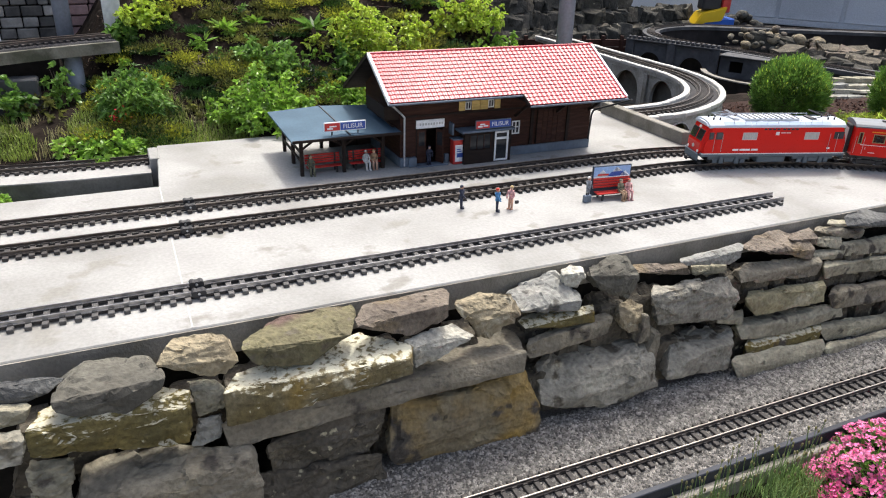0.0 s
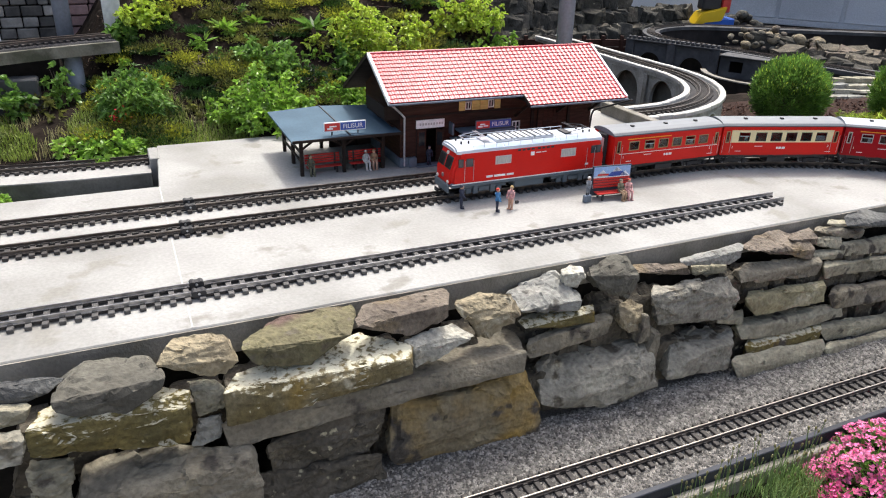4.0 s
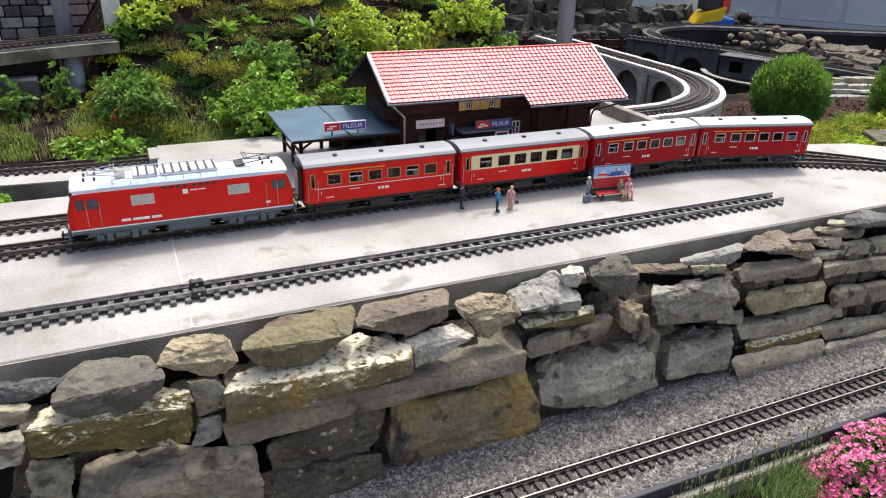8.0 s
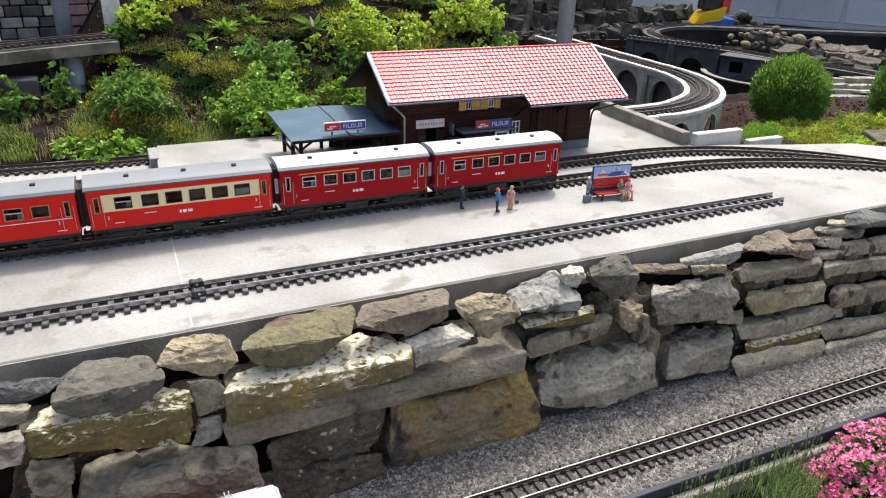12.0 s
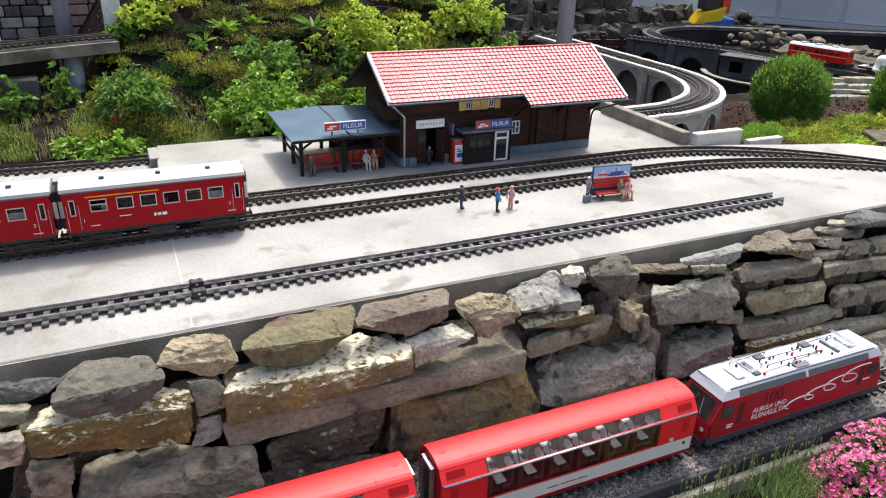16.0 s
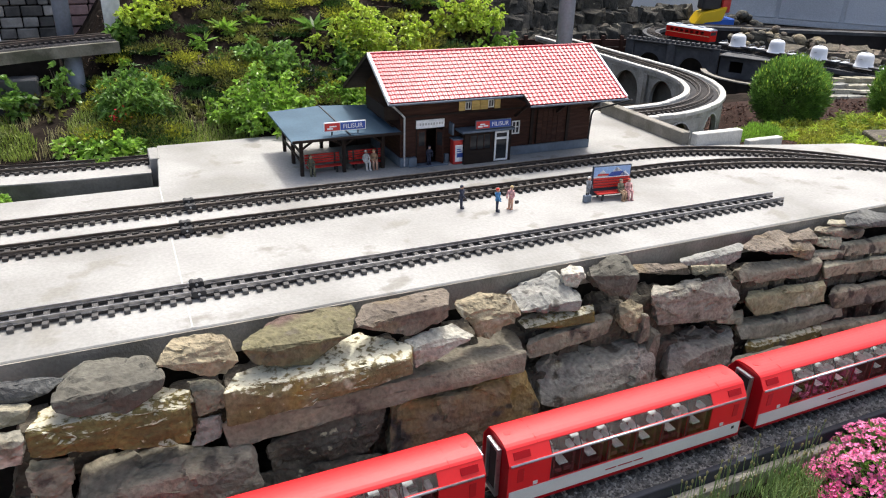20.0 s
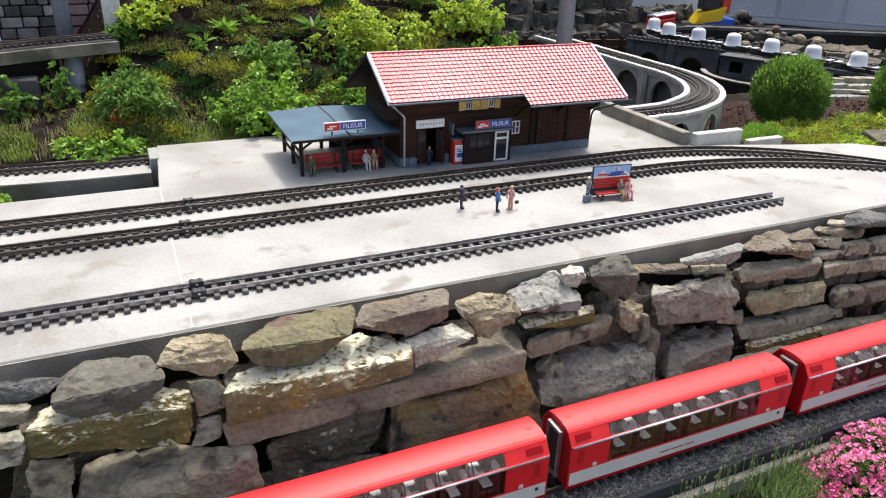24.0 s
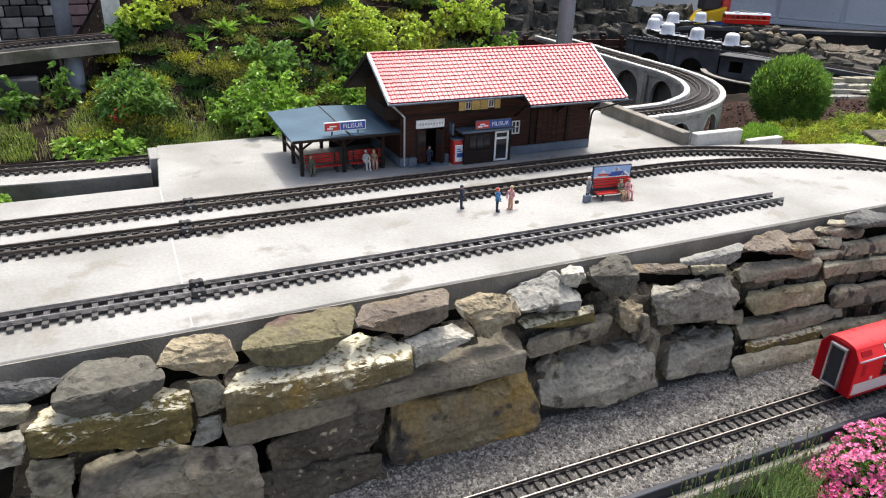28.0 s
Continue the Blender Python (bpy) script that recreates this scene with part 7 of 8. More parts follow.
def shrub(x, y, z, rx, rz, n, leaf, width, green, label, seed, name="shrub", category="shrub", group="bank plants", round_leaf=True, droop=0.25, up=0.35, shell=0.45, stems=True):
    rng = np.random.default_rng(seed)
    t = thing(name, pose(x, y, z - 0.01, 0, 0, seed * 47 % 360), label, category, group)
    if leaf >= 0.020 and round_leaf or leaf >= 0.028:
        # leaves stand in whorls at the tips of the twigs
        m = max(6, int(n * 0.21))
        c, out = dome_points(m, rx, rz, rng, shell * 0.8)
        out = out + np.array([0, 0, up])
        p, out = np.repeat(c, 7, 0), np.repeat(out, 7, 0)
        d = out * 0.55 + rng.normal(0, 0.75, p.shape)
        leaf, width = leaf * 1.16, width * 1.16
    else:
        p, d = dome_points(int(n * 1.9), rx, rz, rng, shell)
        d = d + np.array([0, 0, up])
    ob = new("foliage", leaf_cloud("foliage", p, d, leaf * 0.92, width * 1.0, GREENS[green], rng, droop, round_leaf))
    ob.parent = t
    if not stems:
        return t
    for k in range(5):
        bm = bmesh.new()
        a = rng.uniform(0, 2 * np.pi)
        r = rng.uniform(0.3, 0.75)
        tube(bm, (0, 0, -0.03), (rx * r * math.cos(a), rx * r * math.sin(a), rz * rng.uniform(0.5, 0.85)), 0.0035, 0.0012, n=5)
        part("stem", bm, BARK, t)
    return t


def rosette(x, y, z, n, leaf, width, green, label, seed, lift=0.9, name="fern"):
    """Long leaves that spring from one crown and arch outwards."""
    rng = np.random.default_rng(seed)
    t = thing(name, pose(x, y, z), label, "plant", "bank plants")
    a = rng.uniform(0, 2 * np.pi, n)
    d = np.stack([np.cos(a), np.sin(a), rng.uniform(0.5, 1.5, n) * lift], 1)
    p = d * 0.012
    ob = new("fronds", leaf_cloud("fronds", p, d * 2.5, leaf * 0.78, width, GREENS[green], rng, 0.35, False))
    ob.parent = t
    return t


def on_bank(x, y):
    return hill_height(x, y)


def bank_plants():
    B = on_bank
    leafy = "leafy green shrub growing on the soil bank"
    shrub(0.035, 3.06, B(0.035, 3.06) + 0.012, 0.125, 0.135, 1700, 0.028, 0.0105, "mid", "glossy green shrub with narrow leaves on the bank", 1, round_leaf=False)
    shrub(0.545, 2.95, B(0.545, 2.95), 0.185, 0.19, 2900, 0.0225, 0.0115, "bright", "bright green broad-leaved shrub behind the platform", 2)
    shrub(0.40, 2.98, B(0.40, 2.98), 0.11, 0.12, 1000, 0.021, 0.011, "bright", leafy, 21)
    shrub(0.674, 3.26, B(0.674, 3.26), 0.10, 0.14, 700, 0.026, 0.014, "mid", leafy, 3)
    shrub(0.55, 3.33, B(0.55, 3.33), 0.08, 0.10, 500, 0.026, 0.013, "mid", leafy, 31)
    shrub(1.090, 3.40, B(1.09, 3.40), 0.165, 0.20, 2600, 0.0205, 0.0115, "lime", "lime green dense shrub on the crest of the bank", 4)
    shrub(1.000, 3.30, B(1.0, 3.30), 0.08, 0.10, 500, 0.03, 0.022, "mid", leafy, 41)
    shrub(1.385, 3.46, B(1.385, 3.46), 0.085, 0.14, 520, 0.022, 0.016, "lime", "pale green rosetted plant on the bank", 5)
    shrub(1.33, 3.36, B(1.33, 3.36), 0.06, 0.09, 380, 0.020, 0.015, "lime", "pale green rosetted plant on the bank", 51)
    shrub(1.60, 3.50, B(1.60, 3.50), 0.085, 0.15, 520, 0.024, 0.016, "lime", "pale green rosetted plant on the bank", 6)
    shrub(1.76, 3.48, B(1.76, 3.48) + 0.03, 0.135, 0.15, 1500, 0.020, 0.013, "lime", "lime green spreading shrub above the station roof", 7)
    shrub(1.66, 3.25, B(1.66, 3.25), 0.12, 0.11, 900, 0.026, 0.015, "bright", leafy, 8)
    shrub(1.86, 3.38, B(1.86, 3.38) + 0.05, 0.10, 0.11, 600, 0.022, 0.013, "bright", leafy, 9)
    shrub(0.930, 3.03, B(0.93, 3.03), 0.10, 0.11, 700, 0.026, 0.014, "bright", leafy, 10)
    shrub(0.82, 3.06, B(0.82, 3.06), 0.06, 0.07, 300, 0.022, 0.012, "bright", leafy, 101)
    rosette(0.875, 3.46, B(0.875, 3.46), 34, 0.17, 0.024, "mid", "long-leaved green plant on the crest of the bank", 11)
    rosette(0.99, 3.38, B(0.99, 3.38), 20, 0.11, 0.022, "bright", "long-leaved green plant on the bank", 111)
    rosette(1.50, 3.44, B(1.50, 3.44), 26, 0.12, 0.014, "moss", "yellowed long-leaved plant on the bank", 112)
    rosette(0.36, 3.42, B(0.36, 3.42), 16, 0.10, 0.016, "bright", "long-leaved green plant on the bank", 113)
    rosette(0.47, 3.52, B(0.47, 3.52), 18, 0.13, 0.026, "bright", "long-leaved green plant on the bank", 114)
    rosette(0.62, 3.55, B(0.62, 3.55), 18, 0.12, 0.024, "bright", "long-leaved green plant on the bank", 115)
    shrub(0.13, 3.52, B(0.13, 3.52), 0.10, 0.10, 600, 0.024, 0.013, "lime", leafy, 12)
    shrub(0.03, 3.50, B(0.03, 3.50), 0.06, 0.11, 260, 0.034, 0.018, "mid", leafy, 13)
    shrub(-0.225, 3.20, B(-0.225, 3.20) + 0.03, 0.060, 0.15, 150, 0.026, 0.017, "mid", "round-leaved green plant beside the lower wall", 14)
    shrub(-0.41, 3.12, B(-0.41, 3.12) + 0.03, 0.075, 0.12, 170, 0.028, 0.020, "mid", "round-leaved green plant beside the lower wall", 15)
    shrub(-0.30, 3.12, B(-0.30, 3.12), 0.09, 0.09, 120, 0.030, 0.016, "olive", "sparse olive weed beside the lower wall", 16)
    shrub(-0.10, 2.87, -0.02, 0.15, 0.065, 800, 0.026, 0.015, "bright", "low bright green plant at the foot of the bank", 17)
    shrub(-0.02, 2.84, -0.02, 0.08, 0.055, 400, 0.026, 0.015, "bright", "low bright green plant at the foot of the bank", 171)
    shrub(-0.44, 2.50, -0.08, 0.07, 0.09, 220, 0.028, 0.014, "bright", "green weed in the gap behind the slab", 18)
    # red flowers in the first shrub
    rng = np.random.default_rng(77)
    t = thing("red_flowers", pose(-0.02, 2.93, 0.09), "few small red flowers among the leaves", "flower", "bank plants")
    p = rng.normal(0, 0.022, (18, 3)) * np.array([1, 0.5, 0.6])
    ob = new("petals", leaf_cloud("petals", p, rng.normal(0, 1, (18, 3)), 0.009, 0.008, PETAL_RED, rng))
    ob.parent = t
    # cushions of moss and small weeds, scattered unevenly
    r = random.Random(5)
    spots = 0
    k = 0
    while spots < 230 and k < 6000:
        k += 1
        x, y = r.uniform(-0.12, 1.75), 2.88 + 0.95 * r.random() ** 1.3
        if noise.noise((x * 2.6 + 4, y * 2.6, 9.0)) < (-0.18 if x < 0.75 else 0.02):
            continue
        spots += 1
        s = r.uniform(0.04, 0.11)
        green = r.choice(["moss", "moss", "olive", "olive", "olive", "deep", "deep", "deep"])
        shrub(x, y, B(x, y) + 0.004, s, s * r.uniform(0.3, 0.55), int(150 + 2600 * s), 0.016, 0.0065, green, "low cushion of yellow-green moss on the bank", 300 + spots, "moss_cushion", "moss", "moss cushions", False, 0.1, 0.7, 0.7, False)
    for j in range(80):
        x, y = r.uniform(-0.05, 1.85), 2.87 + 0.95 * r.random()
        s = r.uniform(0.025, 0.05)
        shrub(x, y, B(x, y), s, s * 1.3, int(60 + r.random() * 110), 0.020, 0.010, r.choice(["mid", "bright", "deep", "olive", "lime"]), "small green weed on the soil bank", 500 + j, "weed", "weed", "small weeds", stems=False)
    # dry roots on the bare soil
    for j in range(34):
        x, y = r.uniform(0.2, 1.5), r.uniform(2.95, 3.7)
        t = thing("dry_root", pose(x, y, B(x, y) + 0.004, 0, 0, r.uniform(0, 360)), "thin dry root on bare soil", "root", "dry roots")
        bm = bmesh.new()
        p = Vector((0, 0, 0))
        for _ in range(5):
            q = p + Vector((r.uniform(0.012, 0.03), r.uniform(-0.014, 0.014), r.uniform(-0.012, 0.016)))
            tube(bm, p, q, 0.0016, 0.0013, n=5)
            p = q
        part("root", bm, STRAW_DRY, t)
    # grass at the foot
    rng = np.random.default_rng(8)
    for name, mat, n, hh, x0, x1, y0, y1 in (("grass", "grass", 9000, 0.040, -1.0, 0.42, 2.83, 3.10), ("dry_grass", "straw", 4200, 0.034, -1.0, 0.45, 2.83, 3.08), ("grass_fringe", "grass", 1300, 0.035, 0.1, 0.62, 2.80, 2.90)):
        xs = rng.uniform(x0, x1, n)
        ys = y0 + (y1 - y0) * rng.uniform(0, 1, n)
        keep = [i for i in range(n) if noise.noise((xs[i] * 5, ys[i] * 5, 2.0 if mat == "grass" else 8.0)) > -0.12]
        pos = np.array([(xs[i], ys[i], B(xs[i], ys[i]) - 0.002) for i in keep])
        tagged(new(name, grass_blades(name, pos, hh, 0.0028, GREENS[mat], rng, 0.9)), "short tufts of grass along the foot of the bank", "grass", "", "stuff")
    # brown litter of twigs and dead leaves over the soil
    n = 2600
    pos = np.array([(x, y, B(x, y) + 0.003) for x, y in zip(rng.uniform(-0.2, 1.9, n), rng.uniform(2.85, 3.9, n))])
    tagged(new("leaf_litter", leaf_cloud("leaf_litter", pos, rng.normal(0, 1, (n, 3)) * np.array([1, 1, 0.4]), 0.016, 0.006, LITTER, rng, 0.0, False)), "brown leaf litter and twigs on the soil", "litter", "", "stuff")


STRAW_DRY = material("dry_root", (0.20, 0.155, 0.115), (0.12, 0.09, 0.065), 60, 0.9)
BARK_CHIP = material("bark_chip", (0.105, 0.055, 0.04), (0.05, 0.028, 0.022), 30, 0.95, islands=0.5, spec=0.15)
LITTER = material("leaf_litter", (0.13, 0.095, 0.065), (0.06, 0.045, 0.035), 20, 0.9, islands=0.5)
LITTER_PAVING = material("dark_paving", (0.040, 0.036, 0.034), (0.024, 0.022, 0.021), 5, 0.9, bump=0.6, grain=40, c=(0.075, 0.067, 0.062), cover=0.25, cscale=1.5, spec=0.08)
NEEDLE = GREENS["conifer"]


def right_height(x, y):
    z = -0.082 - 0.10 * smooth01((y - 2.25) / 0.6) - 0.20 * (1 - smooth01((x - 2.35) / 0.25)) - 0.22 * smooth01((y - 3.1) / 0.6)
    near = math.hypot(x - 2.235, y - 3.49) - 0.95
    if near < 0.4 and x > 2.2:
        z -= 0.15 * (1 - smooth01((near - 0.05) / 0.3)) * smooth01((y - 2.45) / 0.15)
    return z + noise.noise((x * 5, y * 5, 2.0)) * 0.02 + noise.noise((x * 16, y * 16, 4.0)) * 0.008


def right_garden():
    terrain("garden_bed", 2.09, 4.9, 1.74, 4.2, 0.05, right_height, MULCH, "brown bark mulch bed beside the bend", "bed")
    for x, y, r, seed in ((3.20, 2.66, 0.182, 61), (3.83, 2.42, 0.195, 62)):
        z = -0.165 + 0.195
        rng = np.random.default_rng(seed)
        t = thing("ball_conifer", pose(x, y, z), "round clipped green conifer with fine foliage", "conifer", "ball conifers")
        n = 26000
        d = rng.normal(0, 1, (n, 3))
        d /= np.linalg.norm(d, axis=1)[:, None]
        lump = 1 + 0.055 * np.sin(d[:, 0] * 9 + 2) * np.cos(d[:, 2] * 8 + d[:, 1] * 7) + 0.05 * rng.normal(0, 1, n)
        k = rng.uniform(0.35, 1.0, n) ** 0.35
        p = d * (k * lump)[:, None] * r * np.array([1, 1, 1.0])
        ob = new("foliage", leaf_cloud("foliage", p, d + np.array([0, 0, 0.7]), 0.021, 0.0066, NEEDLE, rng, 0.0, False))
        ob.parent = t
        # lime tips over the upper half only
        q = d[:4200] * (k * lump)[:4200, None] * r * np.array([1, 1, 1.0]) * 1.01
        q = q[q[:, 2] > 0.02]
        ob = new("young_growth", leaf_cloud("young_growth", q, d[: len(q)] * 0.4 + np.array([0, 0, 1.2]), 0.020, 0.0058, GREENS["lime"], rng, 0.0, False))
        ob.parent = t
        bm = bmesh.new()
        tube(bm, (0, 0, -0.27), (0, 0, 0.05), 0.022, 0.008, n=8)
        part("trunk", bm, BARK, t)
        for j in range(9):
            a = j * 2.4
            bm = bmesh.new()
            tube(bm, (0, 0, -0.18 + 0.02 * j), (0.17 * math.cos(a), 0.17 * math.sin(a), -0.08 + 0.025 * j), 0.006, 0.002, n=5)
            part("limb", bm, BARK, t)
    # golden ground cover, as feathery plants
    r = random.Random(21)
    for j in range(170):
        x, y = r.uniform(2.44, 3.9), r.uniform(1.90, 2.52)
        if (x - 1.6) ** 2 + (y - 0.33) ** 2 < 4.16 or (x < 2.62 and y > 2.36) or (y < 2.2 and x < 2.56) or (x < 2.86 and y > 2.16):
            continue
        s = r.uniform(0.05, 0.095)
        shrub(x, y, right_height(x, y), s, s * 0.75, int(240 + 1500 * s), 0.034, 0.0050, r.choice(["lime", "moss", "moss", "grass"]), "feathery golden green ground cover plant", 700 + j, "ground_cover", "plant", "golden ground cover", False, 0.35, 0.3, stems=False)
    for j in range(16):
        x, y = 2.62 + r.random() * 0.22, 2.36 + r.random() * 0.2
        shrub(x, y, right_height(x, y), 0.055, 0.06, 340, 0.026, 0.005, "bright", "small bright green tuft in the mulch", 800 + j, "tuft", "plant", "garden tufts", False, 0.2, 0.8, stems=False)
    n = 7000
    rng = np.random.default_rng(55)
    cx, cy = rng.uniform(2.45, 4.3, n), rng.uniform(2.2, 4.0, n)
    pos = np.array([(x, y, right_height(x, y) + 0.003) for x, y in zip(cx, cy)])
    tagged(new("bark_chips", leaf_cloud("bark_chips", pos, rng.normal(0, 1, (n, 3)) * np.array([1, 1, 0.35]), 0.024, 0.010, BARK_CHIP, rng, 0.0, False)), "red-brown bark chips spread over the garden bed", "mulch", "", "stuff")
    ob = solid("edge_rock", rock_mesh(0.46, 0.20, 0.10, 900, 0.6, 0.2, "slab", 24), STONES["dark"], "dark grey flat rock beside the bend", "rock", m=pose(3.27, 1.95, -0.045, 0, -8, -32))
    # low stack of flat stones on the slope, each course set back
    for course in range(6):
        u = -0.15
        while u < 0.85:
            ln = r.uniform(0.10, 0.24)
            solid("flat_stone", rock_mesh(ln, r.uniform(0.09, 0.14), r.uniform(0.026, 0.040), int(910 + course * 40 + u * 30), 0.6, 0.2, "slab", 9), STONES[r.choice(["slatelight", "pale", "grey", "slate"])], "flat grey stone in a low stacked bank", "stone", "flat bank stones",
                  m=pose(4.93 + 0.9 * (u + ln / 2) + 0.045 * course, 3.74 - 0.27 * (u + ln / 2) + 0.050 * course, -0.43 + 0.033 * course, r.uniform(-4, 4), r.uniform(-4, 4), -17 + r.uniform(-9, 9)))
            u += ln * 0.98


def front_bed():
    solid("edging_board", block(-6.0, 3.6, 0.928, 0.944, -0.47, -0.374, 0.002), EDGING, "dark slate-blue edging board along the gravel", "edging", kind="structure")
    solid("edging_footing", block(-6.0, 3.6, 0.905, 0.927, -0.47, -0.404, 0.004), CONCRETE_OLD, "weathered concrete footing of the edging", "edging", kind="structure")
    rng = np.random.default_rng(31)
    r = random.Random(31)
    # pink flowering cushion
    t = thing("pink_flower_cushion", pose(1.66, 0.800, -0.45), "dense cushion of pink flowers beside the edging", "flowers")
    n = 2600
    p, d = dome_points(n, 1.0, 1.0, rng, 0.35, 0.18)
    size = np.array([0.245, 0.125, 0.125])
    ob = new("foliage", leaf_cloud("foliage", p * size * 0.97, d + np.array([0, 0, 0.3]), 0.020, 0.008, GREENS["mid"], rng, 0.1, False))
    ob.parent = t
    m = 1150
    c, nrm = dome_points(m, 1.0, 1.0, rng, 0.06, 0.18)
    nrm = nrm + np.array([0, -0.25, 0.45])
    nrm /= np.linalg.norm(nrm, axis=1)[:, None]
    a1 = np.cross(nrm, rng.normal(0, 1, (m, 3)))
    a1 /= np.linalg.norm(a1, axis=1)[:, None]
    a2 = np.cross(nrm, a1)
    pos, way = [], []
    for k in range(5):
        a = 2 * np.pi * k / 5
        w = a1 * math.cos(a) + a2 * math.sin(a)
        pos.append(c * size * 1.03 + w * 0.001)
        way.append(w * 3.2 + nrm * 0.9)
    ob = new("petals", leaf_cloud("petals", np.concatenate(pos), np.concatenate(way), 0.0092, 0.0076, PETAL, rng, 0.0))
    ob.parent = t
    # tall thin grass with seed heads
    xs, ys = rng.uniform(0.98, 1.42, 1000), rng.uniform(0.80, 0.900, 1000)
    keep = np.array([noise.noise((x * 7, y * 7, 1.0)) > -0.18 for x, y in zip(xs, ys)])
    pos = np.stack([xs, ys, np.full(1000, -0.452)], 1)[keep]
    tagged(new("tall_grass", grass_blades("tall_grass", pos, 0.078, 0.0022, GREENS["reed"], rng, 0.55)), "thin green grass blades in front of the edging", "grass", "", "stuff")
    for j in range(95):
        x, y = r.uniform(0.98, 1.48), r.uniform(0.82, 0.903)
        h = r.uniform(0.10, 0.175)
        t = thing("seed_stalk", pose(x, y, -0.452, r.uniform(-9, 9), r.uniform(-9, 9), 0), "thin stalk with a small seed head", "stalk", "seed stalks")
        bm = bmesh.new()
        tube(bm, (0, 0, 0), (0, 0, h), 0.0010, 0.0006, n=5)
        part("stem", bm, GREENS["reed"], t)
        bm = bmesh.new()
        ball(bm, (0, 0, h), 0.0032, 0.8, 0.8, 1.7, 7, 5)
        part("seed_head", bm, GREENS["straw"], t)
    for j in range(12):
        x, y = r.uniform(1.34, 1.52), r.uniform(0.80, 0.90)
        shrub(x, y, -0.45, 0.035, 0.04, 130, 0.016, 0.006, r.choice(["olive", "mid"]), "small weed on the bed's soil", 950 + j, "weed", "weed", "small weeds", False, stems=False)
    solid("bed_soil", boxes((-6, 3.6, 0.3, 0.904, -0.46, -0.4485)), SOIL, "dark bed soil in front of the edging", "soil", kind="structure")


EDGING = material("edging_slate", (0.032, 0.036, 0.048), (0.02, 0.023, 0.031), 10, 0.5, spec=0.25, bump=0.2, grain=120)


# ---- beyond: walls, rocks, the loop ----
BLOCKWORK = material("pink_block", (0.36, 0.235, 0.215), (0.27, 0.17, 0.155), 14, 0.9, bump=0.5, vary=0.22)
GREY_BLOCK = material("grey_block", (0.27, 0.255, 0.225), (0.14, 0.132, 0.118), 12, 0.9, bump=0.6, vary=0.75)
RENDER_WHITE = material("white_render", (0.70, 0.70, 0.67), (0.62, 0.62, 0.60), 1.2, 0.9, bump=0.2, grain=70, c=(0.50, 0.49, 0.46), cover=0.22, cscale=0.8)
SHED_GREY = material("shed_grey", (0.54, 0.56, 0.58), (0.46, 0.48, 0.50), 1.5, 0.7, bump=0.15, grain=60, c=(0.22, 0.24, 0.26), cover=0.2, cscale=1.4)


